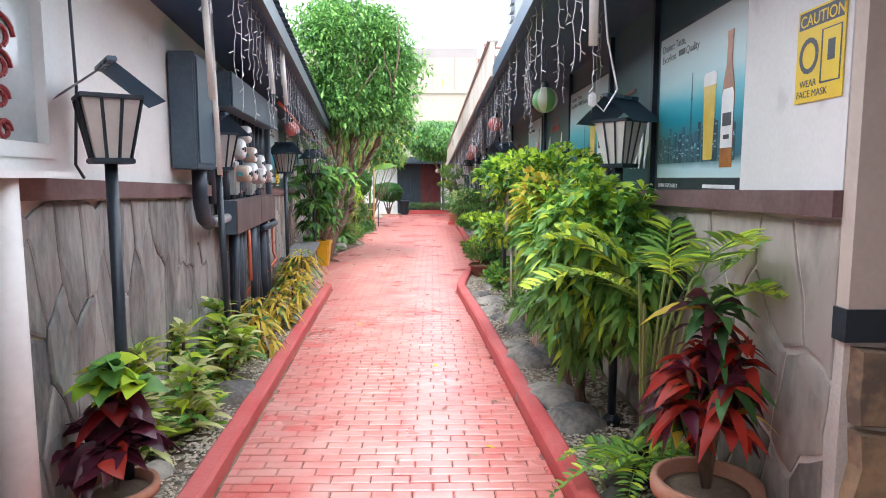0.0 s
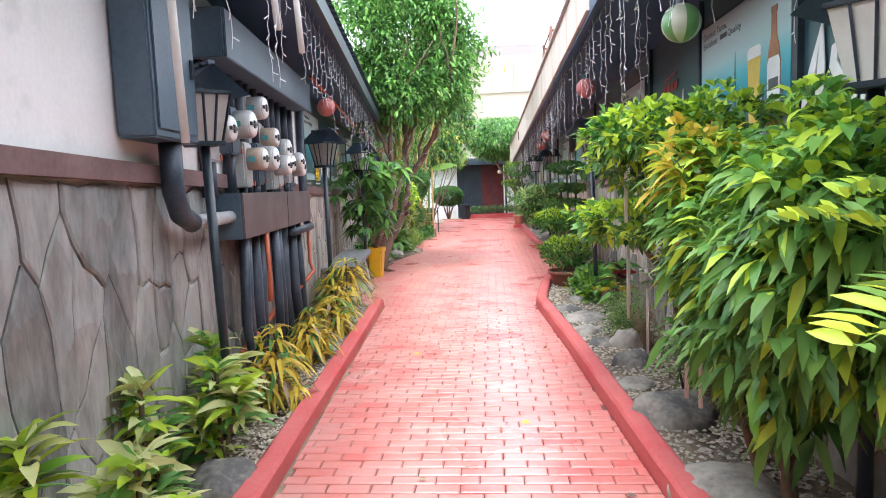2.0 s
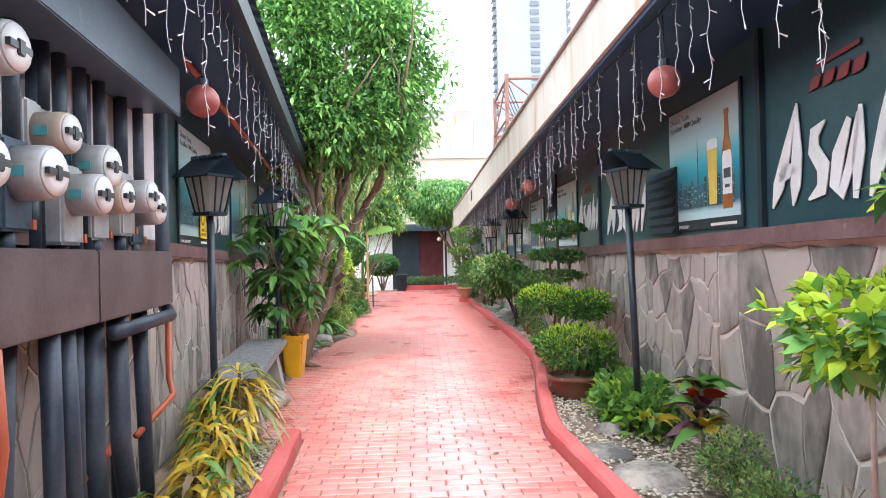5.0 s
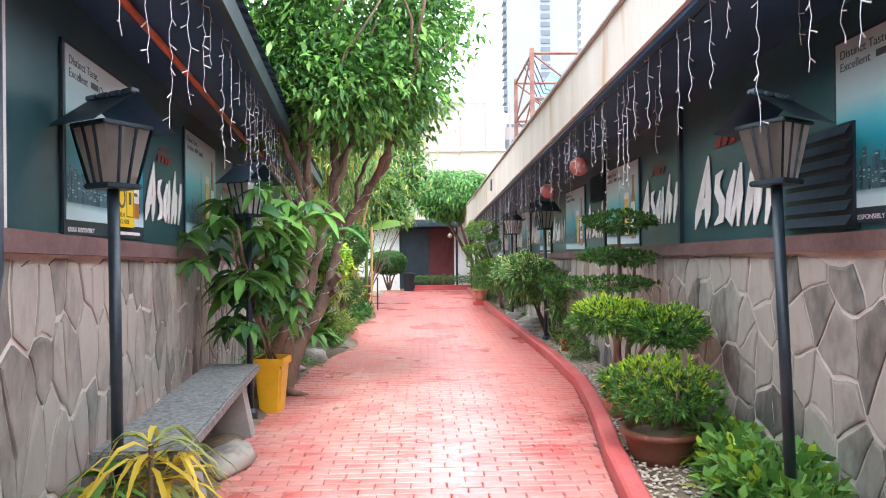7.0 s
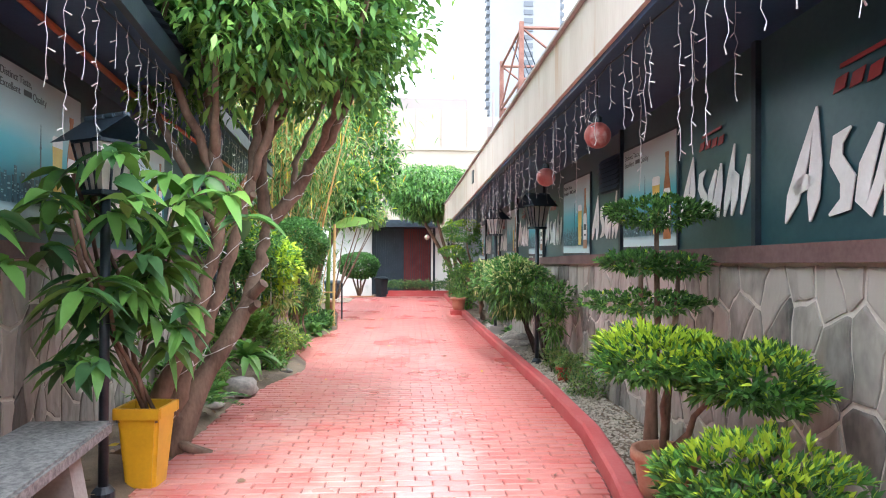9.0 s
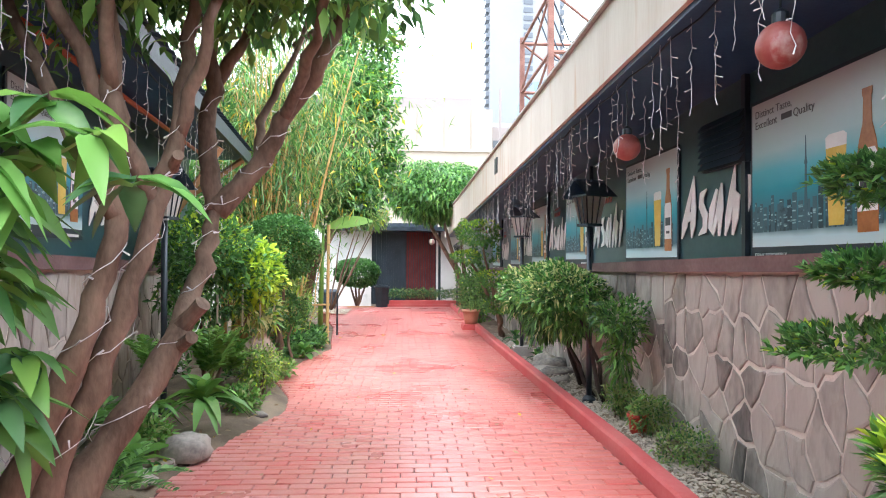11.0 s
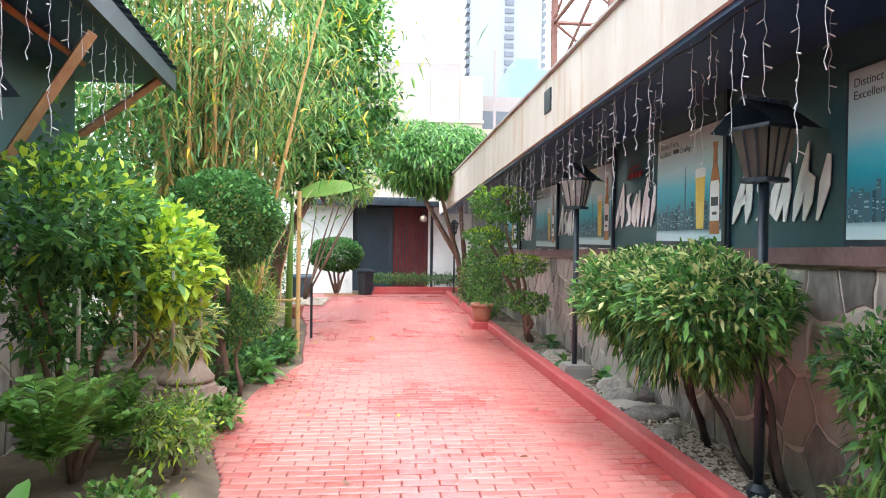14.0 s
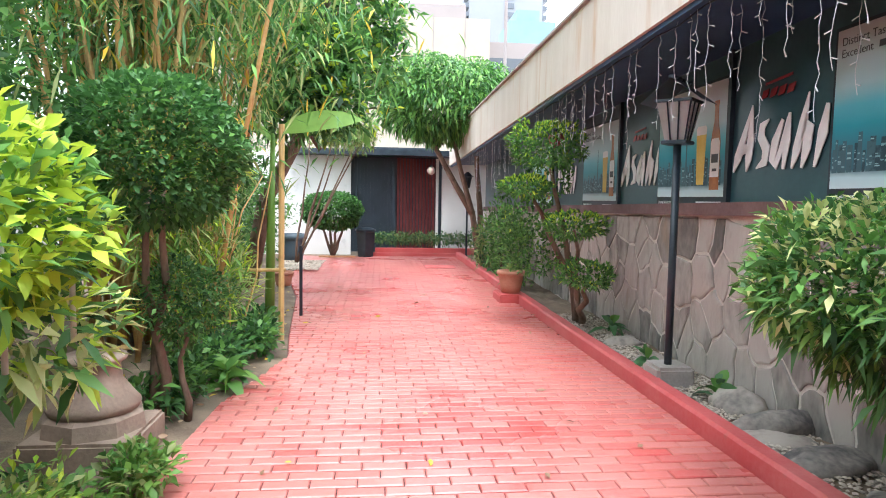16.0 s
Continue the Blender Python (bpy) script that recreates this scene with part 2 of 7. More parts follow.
def tube(points, radii, sides=8, bm=None):
    """A round bar along points; radii: one number or one for each point."""
    bm = bm or bmesh.new()
    pts = [Vector(p) for p in points]
    if not isinstance(radii, (list, tuple)):
        radii = [radii] * len(pts)
    rings = []
    ref = Vector((0.3, 0.9, 0.2)).normalized()
    for i, p in enumerate(pts):
        d = (pts[min(i + 1, len(pts) - 1)] - pts[max(i - 1, 0)]).normalized()
        u = d.cross(ref)
        u = u.normalized() if u.length > 0.05 else d.orthogonal().normalized()
        w = d.cross(u)
        rings.append([bm.verts.new(p + (u * math.cos(k * math.tau / sides) + w * math.sin(k * math.tau / sides)) * radii[i]) for k in range(sides)])
    for a, b in zip(rings, rings[1:]):
        for k in range(sides):
            bm.faces.new((a[k], a[(k + 1) % sides], b[(k + 1) % sides], b[k]))
    bm.faces.new(rings[0][::-1])
    bm.faces.new(rings[-1])
    return bm


def lathe(profile, sides=24, bm=None, at=(0, 0, 0)):
    """A turned body from (radius, height) pairs."""
    bm = bm or bmesh.new()
    rings = [[bm.verts.new((at[0] + r * math.cos(k * math.tau / sides), at[1] + r * math.sin(k * math.tau / sides), at[2] + z)) for k in range(sides)] for r, z in profile]
    for a, b in zip(rings, rings[1:]):
        for k in range(sides):
            bm.faces.new((a[k], a[(k + 1) % sides], b[(k + 1) % sides], b[k]))
    bm.faces.new(rings[0][::-1])
    bm.faces.new(rings[-1])
    return bm


def prism(outline, z0, z1, bm=None):
    """An upright prism over a closed outline of (x, y), counter-clockwise."""
    bm = bm or bmesh.new()
    lo = [bm.verts.new((x, y, z0)) for x, y in outline]
    hi = [bm.verts.new((x, y, z1)) for x, y in outline]
    n = len(lo)
    for k in range(n):
        bm.faces.new((lo[k], lo[(k + 1) % n], hi[(k + 1) % n], hi[k]))
    bm.faces.new(hi)
    bm.faces.new(lo[::-1])
    return bm


# ---- plan: right wall along x = XR, left wall slanting away ----
XR = 1.36
R = random.Random(7)


def left_x(y):
    return -1.30 - 0.109 * y


def band_r(y):
    return 1.56 - 0.017 * (y - 2)


def eave_r(y):
    return 2.62 - 0.027 * (y - 4)


def eave_l(y):
    return 2.66 - 0.028 * (y - 4) if y < 12 else 2.436 + 0.012 * (y - 12)


def band_l(y):
    return 1.57 - 0.022 * (y - 4)


def kerb_r(y):
    """Inner foot of the right-hand kerb."""
    pts = ((-4, 0.80), (3, 0.67), (5, 0.56), (7, 0.46), (8.95, 0.33), (9.3, 0.36), (10.2, 0.48), (11.5, 0.70), (12.5, 0.82), (14, 0.85), (20, 0.76), (29, 0.72))
    return float(np.interp(y, [p[0] for p in pts], [p[1] for p in pts]))


def edge_l(y):
    """Left-hand edge of the paving."""
    pts = ((-4, -0.75), (3.1, -1.11), (4.4, -1.18), (9.12, -1.45), (9.14, -1.80), (11, -2.03), (13.7, -2.04), (14.5, -1.90), (15.4, -1.66), (16, -1.74), (16.8, -2.02), (18.2, -1.95),
           (19.4, -1.70), (20.2, -1.80), (22.5, -2.02), (24, -2.3), (26.3, -2.5), (28.4, -2.6))
    return float(np.interp(y, [p[0] for p in pts], [p[1] for p in pts]))


# ---- large structure ----
ground = tagged(link("ground", box(-60, 60, -40, 400, -0.30, -0.06), SOIL), "brown bare earth around and below the garden", "ground", kind="structure")

path = tagged(link("floor", prism([(edge_l(y), y) for y in np.arange(28.4, -3.1, -0.2)] + [(kerb_r(y), y) for y in np.arange(-3, 28.5, 0.2)], -0.06, -0.014), GROUT),
              "red painted brick walkway, middle pale from wear and painted sky sheen", "walkway", kind="structure")


def bed(name, left, right, y0, y1, material, label, low=-1):
    """A strip of uneven planted ground between two edges."""
    bm = bmesh.new()
    rows = []
    for y in np.arange(y0, y1 + 0.01, 0.12):
        a, b = left(y), right(y)
        rows.append([bm.verts.new((a + (b - a) * k / 8, y, -0.02 if k == low else 0.02 + 0.035 * noise.noise((a * 3 + k * 0.9, y * 3, 1)) + 0.03 * (noise.noise((k, y * 0.6, 4)) + 0.3))) for k in range(9)])
    for r0, r1 in zip(rows, rows[1:]):
        for k in range(8):
            bm.faces.new((r0[k], r0[k + 1], r1[k + 1], r1[k]))
    return tagged(link(name, bm, material, smooth=True), label, "garden bed", kind="structure")


bed("garden_bed_left", lambda y: left_x(y) if y < 17.6 else -5.5, lambda y: edge_l(y) + 0.03, -3, 28.4, SOIL, "strip of bare soil and leaf litter along the building", 8)
bed("garden_bed_right", lambda y: kerb_r(y) + 0.1, lambda y: XR + 0.02, 2.0, 28.4, SOIL, "strip of soil and gravel behind the red kerb")


def kerb(name, foot, y0, y1, side, label):
    """A painted kerb, 0.12 wide and 0.1 high, with rounded uneven arrises."""
    bm = bmesh.new()
    rows = []
    for y in np.arange(y0, y1 + 0.001, 0.1):
        x = foot(y)
        j = 0.006 * noise.noise((y * 4, 0, 0))
        rows.append([bm.verts.new((x + side * u, y, z)) for u, z in ((0, -0.05), (0.004 + j, 0.085), (0.02, 0.104 + j), (0.105, 0.104 + j), (0.125, 0.088), (0.125, -0.05))])
    for r0, r1 in zip(rows, rows[1:]):
        for k in range(5):
            bm.faces.new((r0[k], r0[k + 1], r1[k + 1], r1[k]))
    bm.faces.new(rows[0])
    bm.faces.new(rows[-1])
    bmesh.ops.recalc_face_normals(bm, faces=bm.faces)
    return tagged(link(name, bm, KERB), label, "kerb", kind="structure")


kerb("kerb_right", kerb_r, -3, 28.3, 1, "red painted kerb with chipped edges")
kerb("kerb_left", edge_l, -3, 9.1, -1, "red painted kerb ending beside the meters")


def sloped_wall(x0, x1, y0, y1, z0, top, bottom=None, bm=None):
    """A wall between two y, whose x and z may change with y; x0, x1: functions."""
    bm = bm or bmesh.new()
    ys = np.linspace(y0, y1, 12)
    rows = [[bm.verts.new(v) for v in ((x0(y), y, bottom(y) if bottom else z0), (x1(y), y, bottom(y) if bottom else z0), (x1(y), y, top(y)), (x0(y), y, top(y)))] for y in ys]
    for a, b in zip(rows, rows[1:]):
        for k in range(4):
            bm.faces.new((a[k], a[(k + 1) % 4], b[(k + 1) % 4], b[k]))
    bm.faces.new(rows[0][::-1])
    bm.faces.new(rows[-1])
    bmesh.ops.recalc_face_normals(bm, faces=bm.faces)
    return bm


K = lambda v: (lambda y: v)
# right building
wall_e = tagged(link("wall_east", sloped_wall(K(XR + 0.03), K(XR + 0.3), 2.12, 28.4, -0.1, lambda y: band_r(y) - 0.09), MORTAR), "stone-clad lower wall with pale joints", "wall", kind="structure")
tagged(link("trim_band_east", sloped_wall(K(XR - 0.03), K(XR + 0.3), 2.12, 28.4, 0, band_r, lambda y: band_r(y) - 0.09), MAROON), "dull maroon painted band above the stone", "trim", kind="structure")
tagged(link("wall_east_upper", sloped_wall(K(XR + 0.02), K(XR + 0.3), 2.84, 28.4, 0, lambda y: 2.95, band_r), PANEL), "dark green-black panelled upper wall", "wall", kind="structure")
tagged(link("wall_east_corner", sloped_wall(K(XR), K(XR + 0.3), 2.12, 2.84, 0, lambda y: 2.95, band_r), PLASTER), "patched white plaster corner of the wall", "wall", kind="structure")
tagged(link("wall_east_near", box(XR + 0.002, 3.2, 2.05, 2.115, 1.17, 2.95), BEIGE), "beige plaster pier at the entrance", "wall", kind="structure")
tagged(link("trim_near", box(XR - 0.008, 3.2, 2.042, 2.115, 1.06, 1.17), BLACK), "black painted band on the beige wall", "trim", kind="structure")
wall_near = tagged(link("wall_east_near_base", box(XR + 0.012, 3.2, 2.075, 2.115, -0.1, 1.06), MORTAR), "base of the entrance wall clad with big brown stones", "wall", kind="structure")
# Unseen wall, added to hold light back from the entrance pier.
tagged(link("wall_east_blocker", box(3.2, 3.5, -4, 2.115, -0.1, 2.7), BEIGE), "unseen beige wall added to keep light off the entrance", "wall", kind="structure")
# South of y = -1 these eaves are added, unseen, to dim the entrance.
tagged(link("ceiling_east", sloped_wall(K(0.62), K(XR + 0.3), -6.0, 28.4, 0, lambda y: eave_r(y) + 0.10, lambda y: eave_r(y) + 0.06), SOFFIT), "black underside of the eaves", "ceiling", kind="structure")
tagged(link("eave_beam_east", sloped_wall(K(0.585), K(0.62), -6.0, 28.4, 0, lambda y: eave_r(y) + 0.12, eave_r), SOFFIT), "black edge board of the eaves", "trim", kind="structure")
tagged(link("fascia_east", sloped_wall(K(0.56), K(0.60), 6.4, 28.4, 0, lambda y: 2.89 - 0.012 * (y - 8), lambda y: eave_r(y) + 0.03), FASCIA), "cream fascia streaked with rust", "fascia", kind="structure")
tagged(link("fascia_cap_east", sloped_wall(K(0.53), K(0.64), 6.4, 28.4, 0, lambda y: 2.915 - 0.012 * (y - 8), lambda y: 2.893 - 0.012 * (y - 8)), CONCPLAIN), "weathered capping of the fascia", "trim", kind="structure")
# The roof's unseen stretch south of y = -1 is added against skylight.
tagged(link("roof_east", sloped_wall(lambda y: 0.64, lambda y: 9.0, -6.0, 28.4, 0, lambda y: 2.80 - 0.012 * (y - 8), lambda y: 2.74 - 0.012 * (y - 8)), CONCPLAIN), "flat grey roof behind the fascia", "roof", kind="structure")
tagged(link("wall_east_back", box(8.9, 9.0, -6, 28.4, -0.1, 2.7), PLASTER), "plain outer wall behind", "wall", kind="structure")

# left building
LW = lambda d: (lambda y: left_x(y) + d)
wall_w = tagged(link("wall_west", sloped_wall(LW(-0.3), LW(-0.03), -3, 17.6, -0.1, lambda y: band_l(y) - 0.09), MORTAR), "stone-clad lower wall with pale joints", "wall", kind="structure")
tagged(link("trim_band_west", sloped_wall(LW(-0.3), LW(0.03), -3, 17.6, 0, band_l, lambda y: band_l(y) - 0.09), MAROON), "dull maroon painted band above the stone", "trim", kind="structure")
tagged(link("wall_west_white", sloped_wall(LW(-0.3), LW(-0.01), 2.80, 8.6, 0, lambda y: 2.9, band_l), PLASTER), "white painted upper wall behind the meters", "wall", kind="structure")
tagged(link("wall_west_upper", sloped_wall(LW(-0.3), LW(-0.01), 8.6, 17.6, 0, lambda y: 2.9, band_l), PANEL), "dark green-black panelled upper wall", "wall", kind="structure")
tagged(link("wall_west_under_window", sloped_wall(LW(-0.3), LW(-0.01), -3, 2.80, 0, K(1.68), band_l), PLASTER), "white plaster under the window", "wall", kind="structure")
tagged(link("wall_west_end", box(-8, left_x(17.6) - 0.3, 17.45, 17.6, -0.1, 2.9), PLASTER), "plain end wall of the low building", "wall", kind="structure")
# South of about y = 3 ceiling and beam are added, unseen, to block light.
tagged(link("ceiling_west", sloped_wall(LW(-0.3), LW(0.68), -6.0, 17.7, 0, lambda y: eave_l(y) + 0.10, lambda y: eave_l(y) + 0.05), SOFFIT), "black underside of the eaves", "ceiling", kind="structure")
tagged(link("eave_beam_west", sloped_wall(LW(0.68), LW(0.72), -6.0, 17.7, 0, lambda y: eave_l(y) + 0.13, eave_l), BLACK), "black edge of the low corrugated roof", "trim", kind="structure")
# Sheet roof; its unseen southern stretch is added to darken the entrance.
bm = bmesh.new()
rows = []
for i, y in enumerate(np.arange(-6.0, 17.76, 0.04)):
    w = 0.012 * (i % 4 in (0, 1))
    rows.append([bm.verts.new((left_x(y) + d, y, eave_l(y) + 0.15 + w + 0.28 * (0.75 - d))) for d in (0.75, -0.4, -4.5)])
for a, b in zip(rows, rows[1:]):
    for k in range(2):
        bm.faces.new((a[k], a[k + 1], b[k + 1], b[k]))
bmesh.ops.solidify(bm, geom=bm.faces[:], thickness=0.02)
tagged(link("roof_west", bm, BLACK), "dark corrugated sheet roof with low eaves", "roof", kind="structure")

# far end
tagged(link("wall_north", box(-6, -1.62, 29.3, 29.6, -0.1, 2.3), PLASTER), "white garden end wall", "wall", kind="structure")
tagged(link("wall_north_right", box(0.5, 6, 29.3, 29.6, -0.1, 2.3), PLASTER), "white garden end wall", "wall", kind="structure")
tagged(link("wall_north_back", box(-1.62, 0.5, 31.4, 31.6, -0.1, 2.6), BLACK), "dark back wall behind the gate", "wall", kind="structure")
tagged(link("ceiling_north", box(-3.0, 2.2, 28.7, 31.6, 2.22, 2.34), BLACK), "dark canopy over the gate", "ceiling", kind="structure")
# Unseen wall, added behind the start to close it off from light.
tagged(link("wall_south", box(-6, 6, -6.2, -6, -0.1, 3.6), BEIGE), "plain unseen wall added to close the entrance court", "wall", kind="structure")
tagged(link("wall_west_garden", box(-5.8, -5.5, 17.6, 29.5, -0.1, 2.3), PLASTER), "white garden side wall", "wall", kind="structure")

# ---- foliage helpers ----
NR = np.random.RandomState(5)


def unit(v):
    return v / np.maximum(np.linalg.norm(v, axis=-1, keepdims=True), 1e-6)


def leaves(origin, way, length, width, droop=0.2, stations=(0, 0.35, 0.7, 1), shape=(0.12, 1, 0.8, 0.03), fold=0.25, facing=None):
    """Bent leaf blades: for each origin and way, a strip that sinks towards its tip. Returns vertices and faces."""
    origin, way = np.asarray(origin, float), unit(np.asarray(way, float))
    n = len(origin)
    length, width, droop = (np.broadcast_to(np.asarray(v, float), (n,)) for v in (length, width, droop))
    up = np.array([0, 0, 1.0]) if facing is None else facing
    side = np.cross(way, up + NR.normal(0, 0.35, (n, 3)))
    side = unit(side)
    lift = np.cross(side, way)
    verts = []
    for s, w in zip(stations, shape):
        mid = origin + way * (length * s)[:, None] + np.array([0, 0, -1.0]) * (droop * length * s * s)[:, None]
        off = side * (width * w * 0.5)[:, None]
        rise = lift * (width * w * 0.5 * fold)[:, None]
        verts += [mid - off + rise, mid, mid + off + rise]
    k = len(stations) * 3
    v = np.stack(verts, 1).reshape(-1, 3)
    base = (np.arange(n) * k)[:, None]
    f = []
    for s in range(len(stations) - 1):
        a = s * 3
        f += [base + np.array([a, a + 1, a + 4, a + 3]), base + np.array([a + 1, a + 2, a + 5, a + 4])]
    return v, np.stack(f, 1).reshape(-1, 4), (len(stations) - 1) * 2


LEAF3 = dict(stations=(0, 0.5, 1), shape=(0.15, 1, 0.05))


def foliage(name, sets, mats, parent, label=""):
    """One mesh out of several leaf sets: (vertices, faces, faces a leaf, material numbers leaf by leaf)."""
    vs, fs, ms, k = [], [], [], 0
    for (v, f, per), index in sets:
        vs.append(v)
        fs.append(f + k)
        ms.append(np.repeat(index, per))
        k += len(v)
    v, f, mi = np.concatenate(vs), np.concatenate(fs), np.concatenate(ms)
    me = bpy.data.meshes.new(name)
    me.from_pydata(v.tolist(), [], f.tolist())
    for m in mats:
        me.materials.append(m)
    me.polygons.foreach_set("material_index", mi.astype(np.int32))
    me.polygons.foreach_set("use_smooth", np.ones(len(f), bool))
    me.update()
    ob = new(name, me)
    ob.parent = parent
    if label:
        ob["label"] = label
    return ob


def cloud_points(c, r, n, inner=0.55, lumps=0.22):
    """Points in the outer part of a lumpy ellipsoid, and the outward ways there."""
    d = unit(NR.normal(0, 1, (n, 3)))
    ph = NR.uniform(0, 6, 3)
    lump = 1 + lumps * (np.sin(d[:, 0] * 5 + ph[0]) * np.cos(d[:, 1] * 4 + ph[1]) + 0.6 * np.sin(d[:, 2] * 7 + ph[2] + d[:, 0] * 6))
    rad = (inner + (1 - inner) * NR.uniform(0, 1, n) ** 0.6) * lump
    return np.asarray(c) + d * rad[:, None] * np.asarray(r), d


def blob(c, r, n, length, width, weights=(1,), up=0.5, spread=0.8, inner=0.55, droop=0.25, lumps=0.22, tips=None, whorl=1, three=True):
    """Leaves over a lumpy ellipsoid. tips: number of the material for leaves at the top, and its share. whorl: leaves at each twig's end."""
    p, d = cloud_points(c, r, max(1, n // whorl), inner, lumps)
    p, d = np.repeat(p, whorl, 0), np.repeat(d, whorl, 0)
    m = len(p)
    way = d + np.array([0, 0, up]) + NR.normal(0, spread, (m, 3))
    idx = NR.choice(len(weights), m, p=np.array(weights) / sum(weights))
    if tips:
        top = (d[:, 2] + NR.normal(0, 0.3, m) > tips[2]) & (NR.uniform(0, 1, m) < tips[1])
        idx = np.where(top, tips[0], idx)
    size = NR.uniform(0.65, 1.25, m)
    return leaves(p, way, length * size, width * size, droop, **(LEAF3 if three else {})), idx


def bent(a, b, sag=0.1, n=6, wob=0.02):
    a, b = Vector(a), Vector(b)
    return [a.lerp(b, i / (n - 1)) + Vector((R.uniform(-wob, wob), R.uniform(-wob, wob), 0)) + Vector((0, 0, sag)) * math.sin(math.pi * i / (n - 1)) for i in range(n)]


def shrub(name, label, base, blobs, mats, stems, category="shrub", stem_mat=None, stem_r=0.02, group=""):
    """A bush: stems from the ground into the crown, and the leafy crown."""
    t = thing(name, label, category, group)
    for s in stems:
        pts = bent(s[0], s[1], 0, 6, 0.03)
        pts[0] = Vector(s[0])
        part("stem", tube(pts, [stem_r * (1.15 - 0.7 * i / 5) for i in range(6)], 7), stem_mat or BARK, t, smooth=True)
    foliage("crown", blobs, mats, t)
    return t


def rosette(c, n, length, width, droop, weights, rise=(0.1, 1.2), three=False, shape=(0.35, 1, 0.8, 0.03)):
    """Leaves that spring from one point all round."""
    a = NR.uniform(0, math.tau, n)
    z = NR.uniform(*rise, n)
    way = np.stack([np.cos(a), np.sin(a), z], 1)
    o = np.asarray(c) + NR.normal(0, 0.012, (n, 3))
    idx = NR.choice(len(weights), n, p=np.array(weights) / sum(weights))
    L = length * NR.uniform(0.7, 1.15, n)
    return leaves(o, way, L, width * NR.uniform(0.8, 1.2, n), droop, stations=(0, 0.25, 0.5, 0.75, 1), shape=(shape[0], 0.9, 1, 0.65, 0.03), fold=0.35), idx


def frond(c, way, length, leaflet, n, weights, droop=0.35, width=0.022):
    """A feathered frond: a rib with paired leaflets."""
    way = Vector(way).normalized()
    side = way.cross(Vector((0, 0, 1))).normalized()
    o, d, L = [], [], []
    for i in range(n):
        s = 0.15 + 0.85 * i / n
        p = Vector(c) + way * length * s - Vector((0, 0, droop * length * s * s))
        for sg in (-1, 1):
            o.append(p)
            d.append(side * sg + way * 0.8 + Vector((0, 0, R.uniform(-0.1, 0.25))))
            L.append(leaflet * (1.05 - 0.75 * s) * R.uniform(0.85, 1.1))
    o.append(Vector(c)); d.append(way); L.append(length)
    w = [width] * (len(o) - 1) + [0.012]
    dr = [0.25] * (len(o) - 1) + [droop]
    idx = NR.choice(len(weights), len(o), p=np.array(weights) / sum(weights))
    return leaves(np.array([tuple(v) for v in o]), np.array([tuple(v) for v in d]), np.array(L), np.array(w), np.array(dr)), idx


def pot(name, label, at, r, h, material, soil=True):
    t = thing(name, label, "plant pot", at=at)
    part("body", lathe([(r * 0.68, 0), (r * 0.8, h * 0.3), (r * 0.93, h * 0.75), (r * 0.95, h * 0.8), (r * 1.05, h * 0.82), (r * 1.07, h * 0.9), (r * 1.04, h), (r * 0.9, h), (r * 0.86, h * 0.85), (0.01, h * 0.84)], 28), material, t, smooth=True)
    if soil:
        part("soil", lathe([(r * 0.87, h * 0.845), (r * 0.5, h * 0.88), (0.01, h * 0.89)], 20), SOIL, t, "dark potting soil", smooth=True)
    return t


def rock(at, r, flat=0.6, turn=0, label="rounded grey garden stone lying in the bed", material=None):
    bm = bmesh.new()
    bmesh.ops.create_icosphere(bm, subdivisions=3, radius=1)
    k = R.uniform(0, 50)
    for v in bm.verts:
        d = v.co.normalized()
        q = 1 + 0.28 * noise.noise(d * 1.4 + Vector((k, 0, 0))) + 0.12 * noise.noise(d * 3.6 + Vector((0, k, 0)))
        v.co = Vector((d.x * r[0] * q, d.y * r[1] * q, max(-0.3, d.z) * r[0] * flat * q))
    ob = tagged(link("garden_rock", bm, material or ROCK, smooth=True), label, "rock", "garden rocks")
    ob.matrix_basis = pose(*at, 0, 0, turn)
    return ob


